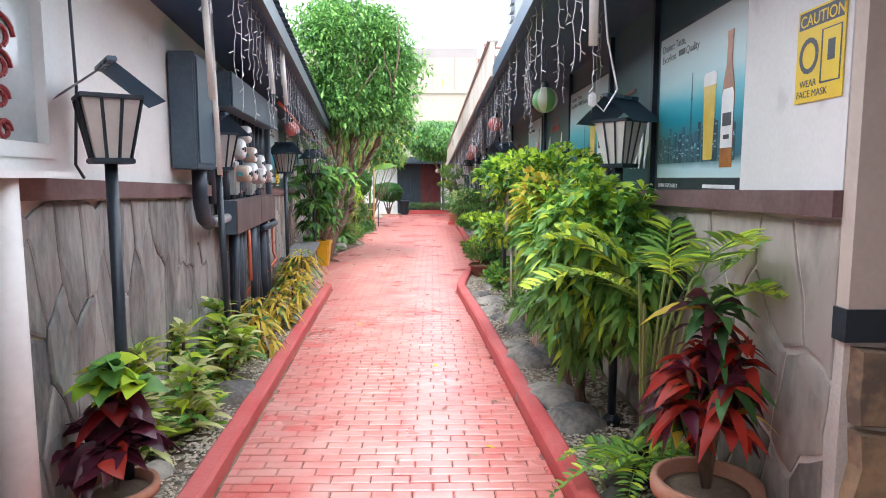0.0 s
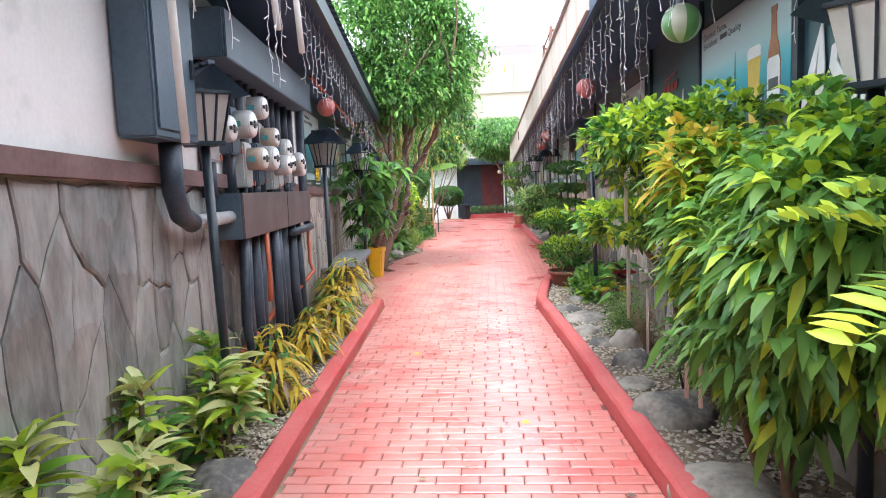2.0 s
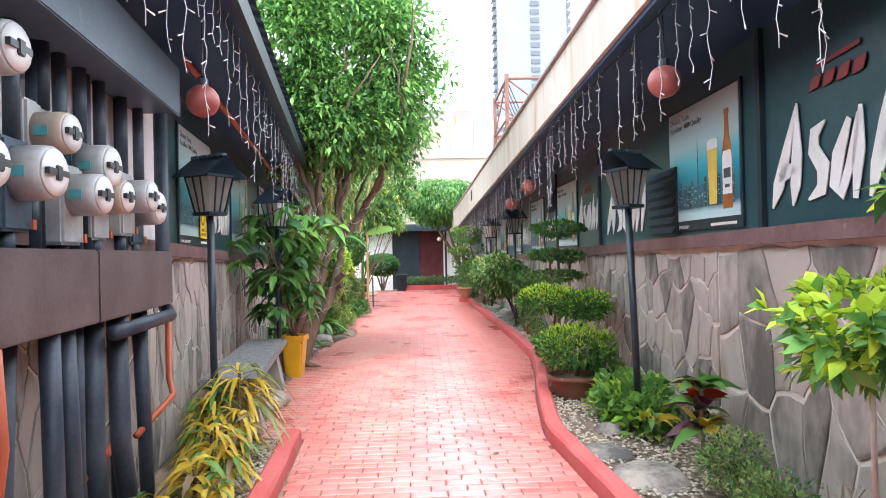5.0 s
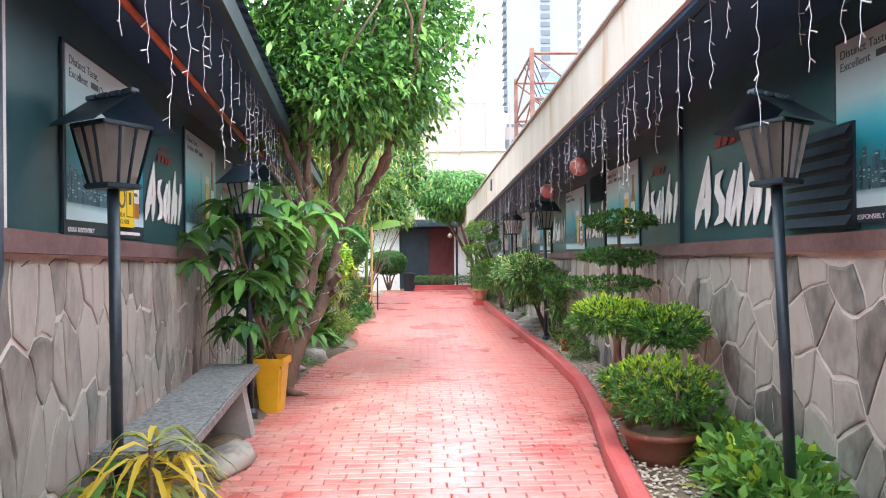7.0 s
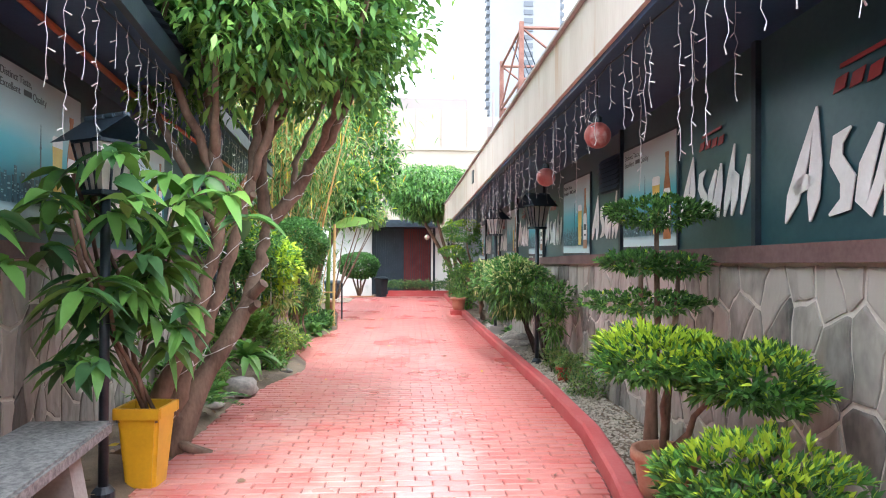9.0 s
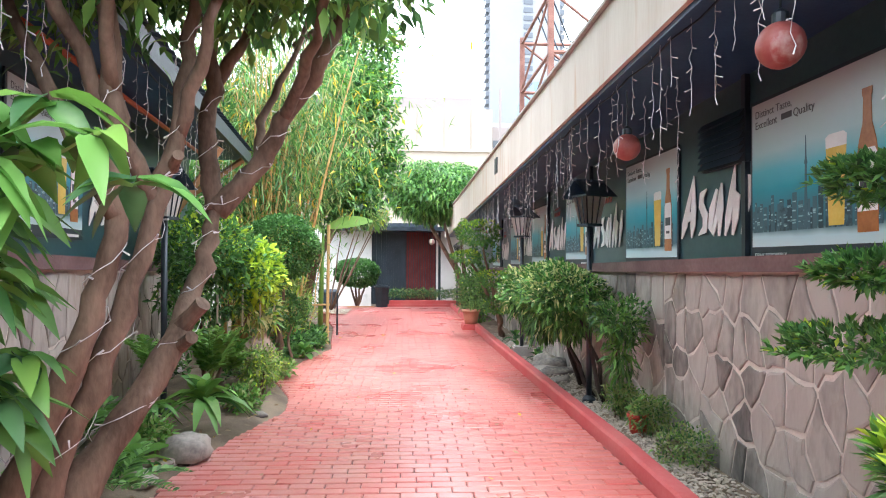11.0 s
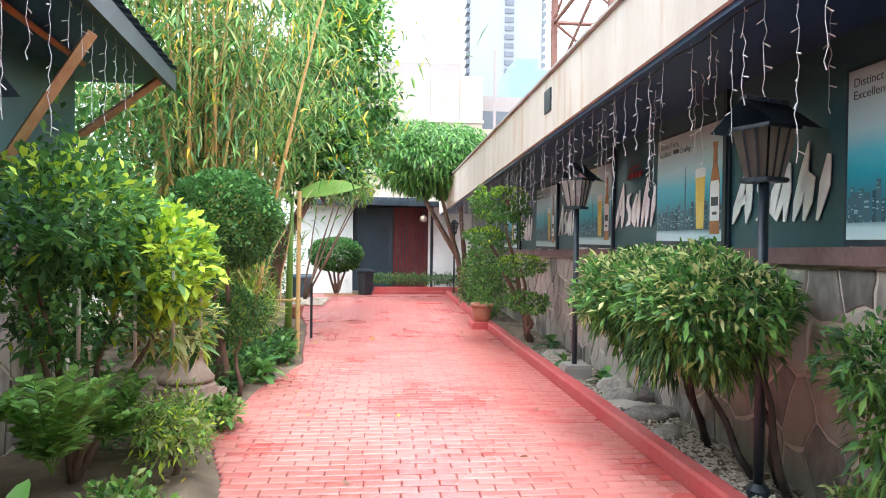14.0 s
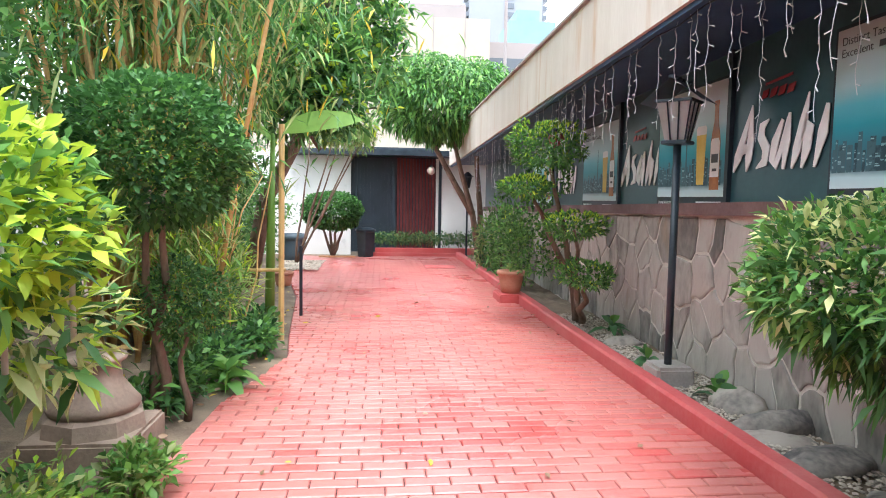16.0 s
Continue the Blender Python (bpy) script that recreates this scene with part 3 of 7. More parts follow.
# ---- lamps ----
def lamp_post(at, turn, height=1.64, lean=0.0):
    t = thing("garden_lamp_post", "black iron garden lamp post with a roofed lantern and frosted panes", "lamp post", "garden lamp posts")
    part("post", tube([(0, 0, -0.05), (0, 0, height)], 0.026, 12), BLACK, t, smooth=True)
    part("base", lathe([(0.06, -0.02), (0.06, 0.05), (0.035, 0.08)], 16), BLACK, t)
    z0, z1, a, b = height, height + 0.27, 0.07, 0.115
    part("bottom_plate", box(-a - 0.015, a + 0.015, -a - 0.015, a + 0.015, z0, z0 + 0.025, 0.005), BLACK, t)
    part("top_rim", box(-b - 0.008, b + 0.008, -b - 0.008, b + 0.008, z1, z1 + 0.02, 0.004), BLACK, t)
    for sx, sy in ((1, 0), (-1, 0), (0, 1), (0, -1)):
        u = Vector((sy, sx, 0))
        n = Vector((sx, sy, 0))
        bm = bmesh.new()
        q = [n * (a - 0.006) - u * (a - 0.006) + Vector((0, 0, z0 + 0.02)), n * (a - 0.006) + u * (a - 0.006) + Vector((0, 0, z0 + 0.02)),
             n * (b - 0.006) + u * (b - 0.006) + Vector((0, 0, z1)), n * (b - 0.006) - u * (b - 0.006) + Vector((0, 0, z1))]
        bm.faces.new([bm.verts.new(p) for p in q])
        bmesh.ops.solidify(bm, geom=bm.faces[:], thickness=0.004)
        part("pane", bm, DULLWHITE, t, "frosted white pane")
        for k in (-1, -0.34, 0.34):
            part("bar", tube([n * a + u * a * k + Vector((0, 0, z0 + 0.02)), n * b + u * b * k + Vector((0, 0, z1))], 0.007, 4), BLACK, t)
    bm = bmesh.new()
    w, l, h = 0.20, 0.17, 0.15
    for sg in (-1, 1):
        bm.faces.new([bm.verts.new(p) for p in ((sg * w, -l, z1 - 0.005), (sg * w, l, z1 - 0.005), (sg * 0.0, l, z1 + h), (sg * 0.0, -l, z1 + h))])
    bmesh.ops.solidify(bm, geom=bm.faces[:], thickness=0.008)
    part("roof", bm, DARKSTEEL, t, "folded sheet roof")
    for i in range(4):
        part("ridge_tile", box(-0.02, 0.02, -l + i * l / 2 + 0.005, -l + (i + 1) * l / 2 - 0.005, z1 + h - 0.006, z1 + h + 0.016, 0.004), DARKSTEEL, t)
    t.matrix_basis = pose(*at, 0, lean, turn)
    return t


first = lamp_post((-1.40, 2.84, 0.02), 35)
for x, y, a, lean in ((-2.05, 9.05, 60, -0.5), (-1.66, 5.15, 50, -1.5), (-2.1, 11.4, 60, 0), (-2.6, 15.15, 75, -0.8), (1.14, 3.95, -50, 0), (1.02, 9.02, -60, -2.2), (1.1, 15.54, -70, 0), (1.0, 18.42, -45, 0)):
    copy_thing(first, pose(x, y, 0.02, 0, lean, a))
tagged(link("lamp_plinth", box(0.88, 1.14, 18.3, 18.56, -0.02, 0.17, 0.02), CONCPLAIN), "square concrete block under a lamp post", "plinth")
t = thing("garden_lantern", "small black lantern on a thin pole by the gate", "lantern")
part("pole", tube([(0.86, 27.6, -0.03), (0.86, 27.6, 1.52)], 0.02, 8), BLACK, t)
part("lantern", lathe([(0.05, 1.5), (0.09, 1.72), (0.13, 1.74), (0.02, 1.84)], 8, at=(0.86, 27.6, 0)), BLACK, t)


# ---- posters and wordmark panels ----
def ramp_mat(name, stops, rough=0.3):
    m = bpy.data.materials.new(name)
    m.use_nodes = True
    n, l = m.node_tree.nodes, m.node_tree.links
    co, sp, rp = n.new("ShaderNodeTexCoord"), n.new("ShaderNodeSeparateXYZ"), n.new("ShaderNodeValToRGB")
    ns, ad = n.new("ShaderNodeTexNoise"), n.new("ShaderNodeMath")
    ns.inputs["Scale"].default_value = 5
    ad.operation = "MULTIPLY_ADD"
    ad.inputs[1].default_value = 0.06
    l.new(co.outputs["Generated"], sp.inputs[0])
    l.new(co.outputs["Generated"], ns.inputs["Vector"])
    l.new(ns.outputs[0], ad.inputs[0])
    l.new(sp.outputs["Y"], ad.inputs[2])
    l.new(ad.outputs[0], rp.inputs[0])
    for i, (p, c) in enumerate(stops):
        e = rp.color_ramp.elements[i] if i < 2 else rp.color_ramp.elements.new(p)
        e.position, e.color = p, (*c, 1)
    l.new(rp.outputs[0], n["Principled BSDF"].inputs["Base Color"])
    n["Principled BSDF"].inputs["Roughness"].default_value = rough
    return m


PICTURE = ramp_mat("poster_print", [(0.0, (0.55, 0.68, 0.70)), (1.0, (0.46, 0.50, 0.49)), (0.09, (0.45, 0.64, 0.67)), (0.15, (0.03, 0.12, 0.16)), (0.32, (0.03, 0.20, 0.26)), (0.42, (0.02, 0.30, 0.38)), (0.54, (0.10, 0.45, 0.53)), (0.68, (0.38, 0.56, 0.58))])
CITY = mat("printed_city", (0.015, 0.05, 0.07), (0.05, 0.12, 0.15), rough=0.4, scale=30, fine=90, per_island=0.6)
CITYLIGHT = mat("printed_windows", (0.35, 0.52, 0.55), (0.2, 0.36, 0.4), rough=0.4, scale=30, per_island=0.5)
BOTTLE = mat("printed_bottle", (0.26, 0.085, 0.02), (0.42, 0.17, 0.05), rough=0.3, scale=9)
BEER = mat("printed_beer", (0.62, 0.42, 0.05), (0.72, 0.55, 0.12), rough=0.3, scale=9)
INKWHITE = mat("printed_white", (0.80, 0.80, 0.78), (0.70, 0.70, 0.68), rough=0.4, scale=9)
INKDARK = mat("printed_dark", (0.04, 0.045, 0.05), (0.06, 0.065, 0.07), rough=0.4)
INKRED = mat("printed_red", (0.26, 0.02, 0.025), (0.2, 0.02, 0.02), rough=0.4)
INKYELLOW = mat("printed_yellow", (0.80, 0.58, 0.01), (0.74, 0.50, 0.02), rough=0.4, dirt_or_sheen=((0.85, 0.8, 0.6), 9, 0.72))


def flat(outline, z0, z1, bm=None):
    return prism(outline, z0, z1, bm)


def words(text, size, x, y, z, material, parent):
    cu = bpy.data.curves.new("lettering", "FONT")
    cu.body, cu.size, cu.extrude = text, size, 0.0006
    cu.materials.append(material)
    ob = new("lettering", cu)
    ob.parent = parent
    ob.matrix_basis = pose(x, y, z)
    return ob


def profile_shape(cx, y0, prof, z0, z1):
    return flat([(cx + r, y0 + h) for r, h in prof] + [(cx - r, y0 + h) for r, h in prof[::-1]], z0, z1)


def poster(w, h, big_text=True):
    """A printed board, local x to the right and y up, z out of the wall."""
    t = thing("beer_poster", "poster of a teal city skyline with brown bottle and glass", "poster", "posters along the walls")
    part("frame", box(-0.02, w + 0.02, -0.07, h + 0.02, 0, 0.012), BLACK, t, "dark border")
    part("print", box(0, w, 0, h, 0.010, 0.016), PICTURE, t, "pale sky over teal hills and city")
    bm, bl = bmesh.new(), bmesh.new()
    x = 0.01
    while x < w - 0.08:
        bw, bh = R.uniform(0.012, 0.04), h * (0.10 + R.uniform(0.03, 0.16))
        box(x, x + bw, h * 0.10, h * 0.10 + bh, 0.0162, 0.0168, bm=bm)
        for k in range(4):
            yy = h * 0.10 + R.uniform(0.02, max(0.03, bh - 0.015))
            box(x + 0.002, x + bw * R.uniform(0.4, 0.95), yy, yy + R.uniform(0.004, 0.009), 0.0169, 0.0174, bm=bl)
        x += bw * R.uniform(0.8, 1.5)
    part("skyline", bm, CITY, t, "dark printed city blocks")["kind"] = "stuff"
    part("city_light", bl, CITYLIGHT, t, "pale printed windows")["kind"] = "stuff"
    part("tower", profile_shape(w * 0.46, h * 0.12, [(0.016, 0), (0.010, h * 0.2), (0.007, h * 0.38), (0.013, h * 0.39), (0.006, h * 0.42), (0.002, h * 0.56)], 0.0164, 0.0176), CITY, t)
    s = h / 0.8
    part("glass", profile_shape(w * 0.67, h * 0.11, [(0.052 * s, 0), (0.066 * s, 0.30 * s), (0.070 * s, 0.36 * s)], 0.0164, 0.018), BEER, t, "glass of yellow beer")
    part("foam", profile_shape(w * 0.67, h * 0.11 + 0.36 * s, [(0.070 * s, 0), (0.073 * s, 0.05 * s), (0.05 * s, 0.065 * s)], 0.0164, 0.0182), INKWHITE, t, "white foam")
    part("bottle", profile_shape(w * 0.86, h * 0.06, [(0.062 * s, 0), (0.064 * s, 0.33 * s), (0.05 * s, 0.40 * s), (0.028 * s, 0.47 * s), (0.024 * s, 0.58 * s), (0.03 * s, 0.59 * s), (0.03 * s, 0.62 * s)], 0.0164, 0.0186), BOTTLE, t, "brown bottle")
    part("bottle_label", profile_shape(w * 0.86, h * 0.06 + 0.09 * s, [(0.06 * s, 0), (0.06 * s, 0.24 * s), (0.045 * s, 0.27 * s)], 0.0187, 0.0194), INKWHITE, t, "white label")
    part("label_mark", box(w * 0.86 - 0.045 * s, w * 0.86 + 0.045 * s, h * 0.06 + 0.19 * s, h * 0.06 + 0.25 * s, 0.0195, 0.020), INKDARK, t)
    part("label_bar", box(w * 0.86 - 0.03 * s, w * 0.86 + 0.03 * s, h * 0.06 + 0.13 * s, h * 0.06 + 0.15 * s, 0.0195, 0.020), INKDARK, t)
    ts = 0.058 * s
    words("Distinct Taste,", ts, w * 0.03, h * 0.90, 0.0165, INKDARK, t)
    words("Excellent", ts, w * 0.03, h * 0.825, 0.0165, INKDARK, t)
    part("name_bar", box(w * 0.03 + ts * 4.3, w * 0.03 + ts * 5.9, h * 0.83, h * 0.83 + ts * 0.55, 0.0164, 0.017), INKDARK, t)
    words("Quality", ts, w * 0.03 + ts * 6.1, h * 0.825, 0.0165, INKDARK, t)
    words("DRINK RESPONSIBLY", 0.032, 0.02, -0.055, 0.0125, INKWHITE, t)
    part("caption", box(w * 0.62, w * 0.95, -0.052, -0.034, 0.0122, 0.0128), INKWHITE, t)
    return t


def ribbon(pts, widths, z0, z1, bm):
    n = len(pts)
    left, right = [], []
    for i, (x, y) in enumerate(pts):
        x0, y0 = pts[max(0, i - 1)]
        x1, y1 = pts[min(n - 1, i + 1)]
        d = math.hypot(x1 - x0, y1 - y0)
        nx, ny = -(y1 - y0) / d, (x1 - x0) / d
        left.append((x + nx * widths[i], y + ny * widths[i]))
        right.append((x - nx * widths[i], y - ny * widths[i]))
    for i in range(n - 1):
        prism([left[i], right[i], right[i + 1], left[i + 1]][::1], z0, z1, bm)
    return bm


def wordmark(w, h, red=True):
    """A big white mark of slanting brush strokes on the dark wall; a red bar above."""
    t = thing("brush_mark_panel", "white slanted brush-stroke beer mark on a dark green panel", "sign", "wall marks")
    strokes = [([(0.0, 0.0), (0.05, 0.22), (0.12, 0.55), (0.205, 1.0)], (0.004, 0.034, 0.026, 0.002)), ([(0.205, 1.0), (0.20, 0.5), (0.185, 0.2), (0.165, 0.0)], (0.004, 0.03, 0.03, 0.004)),
               ([(0.06, 0.30), (0.13, 0.36), (0.20, 0.36)], (0.02, 0.03, 0.01)),
               ([(0.40, 0.74), (0.33, 0.66), (0.32, 0.5), (0.385, 0.32), (0.37, 0.12), (0.28, 0.04)], (0.004, 0.026, 0.03, 0.034, 0.028, 0.004)),
               ([(0.55, 0.70), (0.48, 0.40), (0.455, 0.14), (0.49, 0.04), (0.55, 0.30), (0.605, 0.72)], (0.012, 0.03, 0.026, 0.018, 0.02, 0.01)), ([(0.615, 0.78), (0.60, 0.40), (0.575, 0.0)], (0.008, 0.028, 0.01)),
               ([(0.79, 1.0), (0.75, 0.6), (0.70, 0.25), (0.66, 0.0)], (0.004, 0.03, 0.03, 0.006)), ([(0.715, 0.30), (0.785, 0.62), (0.81, 0.55), (0.79, 0.25), (0.755, 0.0)], (0.006, 0.02, 0.03, 0.03, 0.008)),
               ([(0.96, 0.80), (0.93, 0.45), (0.87, 0.0)], (0.012, 0.034, 0.008))]
    for pts, ws in strokes:
        bm = ribbon([(x * w, y * h) for x, y in pts], [k * w * 1.25 for k in ws], 0.004, 0.010, bmesh.new())
        bmesh.ops.recalc_face_normals(bm, faces=bm.faces)
        part("stroke", bm, INKWHITE, t)
    if red:
        for k in range(4):
            part("red_bar", flat([(w * (0.30 + k * 0.09), h * 1.05), (w * (0.365 + k * 0.09), h * 1.07), (w * (0.385 + k * 0.09), h * 1.19), (w * (0.32 + k * 0.09), h * 1.17)], 0.004, 0.008), INKRED, t, "dull red block letter shape")
        part("red_line", flat([(w * 0.34, h * 1.24), (w * 0.62, h * 1.29), (w * 0.62, h * 1.33), (w * 0.34, h * 1.28)], 0.004, 0.008), INKRED, t)
    return t


def east(y, z):
    return Matrix(((0, 0, -1, XR + 0.015), (-1, 0, 0, y), (0, 1, 0, z), (0, 0, 0, 1)))


def west(y, z):
    c, s = math.cos(0.1086), math.sin(0.1086)
    return Matrix(((-s, 0, c, left_x(y) - 0.006), (c, 0, s, y), (0, 1, 0, z), (0, 0, 0, 1)))


p = poster(1.06, 0.80)
p.matrix_basis = east(3.90, 1.60)
marks = [("p", 6.42, 1.60), ("p", 9.2, 1.55), ("p", 13.2, 1.42), ("p", 15.28, 1.37), ("p", 17.42, 1.36), ("p", 19.5, 1.32), ("p", 21.5, 1.28), ("p", 23.9, 1.24)]
for k, y, z in marks:
    copy_thing(p, east(y, z)).scale = (1.28 if y < 7 else 1, 1, 1)
for y, z in ((9.06, 1.53), (11.12, 1.53), (13.2, 1.53)):
    copy_thing(p, west(y, z))
m = wordmark(1.15, 0.52)
m.matrix_basis = east(10.88, 1.51)
for y, z, s in ((4.96, 1.66, 0.78), (7.80, 1.56, 1.0), (12.08, 1.58, 0.78), (14.15, 1.50, 0.82), (16.3, 1.47, 0.80), (18.36, 1.48, 0.80), (20.35, 1.42, 0.75), (22.7, 1.36, 0.8)):
    copy_thing(m, east(y, z)).scale = (s, s, 1)
for y, z, s in ((10.18, 1.58, 0.75), (12.3, 1.57, 0.75), (14.4, 1.57, 0.75)):
    copy_thing(m, west(y, z)).scale = (s, s, 1)


def louvre(y0, y1, z0, z1):
    t = thing("wall_vent", "black louvred ventilation grille in the dark wall", "vent", "wall vents")
    part("frame", box(XR - 0.015, XR + 0.02, y0, y1, z0, z1), BLACK, t)
    n = 7
    for i in range(n):
        z = z0 + (i + 0.15) * (z1 - z0) / n
        bm = bmesh.new()
        bm.faces.new([bm.verts.new(v) for v in ((XR - 0.016, y0 + 0.01, z + 0.05), (XR - 0.05, y0 + 0.01, z), (XR - 0.05, y1 - 0.01, z), (XR - 0.016, y1 - 0.01, z + 0.05))])
        bmesh.ops.solidify(bm, geom=bm.faces[:], thickness=0.008)
        part("slat", bm, DARKSTEEL, t)


louvre(9.06, 9.62, 1.46, 1.96)
louvre(13.25, 13.8, 1.92, 2.22)

# vertical battens between the panels
for y in (4.02, 4.99, 6.46, 7.9, 11.14, 13.28, 16.38, 18.42, 20.4, 22.6):
    tagged(link("wall_batten", box(XR - 0.012, XR + 0.02, y - 0.02, y + 0.02, band_r(y), eave_r(y) + 0.06), BLACK), "thin black batten between wall panels", "batten", "wall battens", "structure")

# caution notice on the plaster corner
t = thing("caution_notice", "faded yellow caution notice to wear a face mask, taped to plaster", "notice")
part("sheet", box(0, 0.28, 0, 0.33, 0, 0.003), INKYELLOW, t)
part("heading_bar", box(0.01, 0.27, 0.262, 0.322, 0.0032, 0.004), INKDARK, t, "black heading bar")
words("CAUTION", 0.058, 0.016, 0.27, 0.0045, INKYELLOW, t)
words("WEAR", 0.036, 0.03, 0.055, 0.0035, INKDARK, t)
words("FACE MASK", 0.036, 0.012, 0.018, 0.0035, INKDARK, t)
bm = bmesh.new()
ring = [(0.078 + 0.05 * math.cos(a), 0.165 + 0.055 * math.sin(a)) for a in np.linspace(0, math.tau, 17)]
part("ring", ribbon(ring, [0.009] * 17, 0.0034, 0.0044, bm), INKDARK, t)
part("picture_frame", ribbon([(0.155, 0.06), (0.155, 0.24), (0.262, 0.24), (0.262, 0.06), (0.155, 0.06)], [0.004] * 5, 0.0034, 0.0042, bmesh.new()), INKDARK, t)
part("picture_bar", box(0.19, 0.23, 0.13, 0.20, 0.0032, 0.0040), INKDARK, t)
t.matrix_basis = Matrix(((0, 0, -1, XR - 0.003), (-1, 0, 0, 2.43), (0, 1, 0, 1.87), (0, 0, 0, 1)))
copy_thing(t, west(9.62, 1.52) @ pose(0, 0, 0.03))

# ---- strings of lights under the eaves ----
def icicle(length, seed):
    r = random.Random(seed)
    t = thing("icicle_light_string", "white icicle fairy light string hanging from the eaves", "string light", "icicle lights under the eaves")
    n = max(4, int(length / 0.045))
    pts = [Vector((r.uniform(-0.008, 0.008), r.uniform(-0.008, 0.008), -length * i / n)) for i in range(n + 1)]
    part("cable", tube(pts, 0.0016, 4), WIREWHITE, t)
    for i in range(1, n + 1, 2):
        d = Vector((r.uniform(-1, 1), r.uniform(-1, 1), -0.4)).normalized()
        part("bulb", tube([pts[i], pts[i] + d * 0.032], [0.002, 0.0033], 4), WIREWHITE, t)
    return t


kinds = [icicle(L, i) for i, L in enumerate((0.28, 0.42, 0.58, 0.74))]
used = set()


def hang(x, y, z, k):
    if k in used:
        copy_thing(kinds[k], pose(x, y, z, 0, 0, R.uniform(0, 360)))
    else:
        used.add(k)
        kinds[k].matrix_basis = pose(x, y, z)


y = 3.0
while y < 26:
    hang(0.66 + R.uniform(-0.02, 0.05), y, eave_r(y) + 0.06, R.choice((0, 1, 1, 2, 2, 3)))
    if R.random() < 0.35:
        hang(R.uniform(0.85, 1.15), y + 0.1, eave_r(y) + 0.06, R.choice((0, 1, 2, 3)))
    y += R.uniform(0.12, 0.26) if y > 4 else 0.24
y = 3.6
while y < 17:
    hang(left_x(y) + 0.62, y, eave_l(y) + 0.05, R.choice((0, 1, 2, 2, 3)))
    y += R.uniform(0.13, 0.28)
for name, fx, fz, y0, y1 in (("cable_east", lambda y: 0.68, eave_r, 2.5, 26), ("cable_west", lambda y: left_x(y) + 0.60, eave_l, 3.4, 17)):
    ys = np.arange(y0, y1, 0.3)
    tagged(link(name, tube([(fx(y), y, fz(y) + 0.035 - 0.02 * (i % 2)) for i, y in enumerate(ys)], 0.006, 5), BLACK), "thin dark cable carrying the light strings", "cable")


def ball(at, r, a, b, label):
    t = thing("hanging_ball_lamp", label, "ball lamp", "hanging ball lamps")
    bm = bmesh.new()
    bmesh.ops.create_uvsphere(bm, u_segments=24, v_segments=14, radius=r)
    for f in bm.faces:
        f.material_index = 1 if (math.atan2(f.calc_center_median().y, f.calc_center_median().x) * 8 / math.tau) % 2 > 1 else 0
    part("globe", bm, (a, b), t, smooth=True)
    part("cord", tube([(0, 0, r), (0, 0, 0.42)], 0.004, 5), BLACK, t)
    part("cap", lathe([(0.03, r - 0.01), (0.03, r + 0.03), (0.008, r + 0.05)], 12), BLACK, t)
    t.matrix_basis = pose(*at)
    return t


B1 = mat("ball_green", (0.10, 0.25, 0.08), (0.16, 0.32, 0.12), rough=0.4, scale=9)
B2 = mat("ball_cream", (0.55, 0.55, 0.42), (0.45, 0.46, 0.36), rough=0.4, scale=9)
B3 = mat("ball_red", (0.30, 0.06, 0.055), (0.38, 0.12, 0.10), rough=0.45, scale=9, dirt_or_sheen=((0.5, 0.38, 0.34), 8, 0.62))
B4 = mat("ball_pink", (0.40, 0.22, 0.20), (0.46, 0.3, 0.27), rough=0.45, scale=9)
ball((0.93, 5.41, 2.24), 0.105, B1, B2, "hanging ball painted green with cream stripes")
redball = ball((0.74, 7.69, 2.23), 0.085, B3, B3, "faded red hanging ball under the eaves")
for q in ((-1.68, 7.78, 2.18), (0.79, 13.65, 2.06), (0.74, 11.9, 2.12), (0.78, 20.6, 1.88)):
    copy_thing(redball, pose(*q))
ball((0.2, 28.9, 1.90), 0.09, B4, B2, "pale hanging ball beside the gate")

# ---- electricity meters and boxes on the left wall ----
DEPTH = 0.6


def wl_box(o0, o1, y0, y1, z0, z1, bevel=0.006):
    """A box that stands o0 to o1 out of the slanting left wall."""
    bm = bmesh.new()
    c = [(left_x(y) + o * DEPTH, y) for o, y in ((o0, y0), (o1, y0), (o1, y1), (o0, y1))]
    prism(c, z0, z1, bm)
    if bevel:
        bmesh.ops.bevel(bm, geom=bm.edges[:], offset=bevel, segments=2, affect="EDGES")
    return bm


t = thing("switch_cabinet", "tall blue-grey steel electrical cabinet fixed to the wall", "electrical cabinet")
part("body", wl_box(0, 0.30, 4.45, 5.0, 1.66, 2.45, 0.01), DARKSTEEL, t)
part("door", wl_box(0.302, 0.318, 4.48, 4.97, 1.70, 2.42, 0.004), DARKSTEEL, t, "flat cabinet door")
part("side_panel", wl_box(0.03, 0.27, 5.002, 5.012, 1.70, 2.42, 0.003), GREYSTEEL, t)
part("handle", wl_box(0.318, 0.34, 4.9, 4.93, 1.98, 2.08, 0.004), BLACK, t, "black latch")
t = thing("cable_elbow", "black conduit bending down from the cabinet into a grey pipe", "conduit pipe")
part("elbow", tube([(left_x(4.9) + 0.11, 4.8, 1.68), (left_x(4.9) + 0.11, 4.8, 1.42), (left_x(4.95) + 0.11, 4.87, 1.30), (left_x(5.1) + 0.11, 5.02, 1.25)], 0.055, 14), PIPE, t, smooth=True)
part("pipe", tube([(left_x(5.1) + 0.11, 5.0, 1.25), (left_x(5.75) + 0.11, 5.7, 1.25)], 0.04, 12), GREYSTEEL, t, smooth=True)
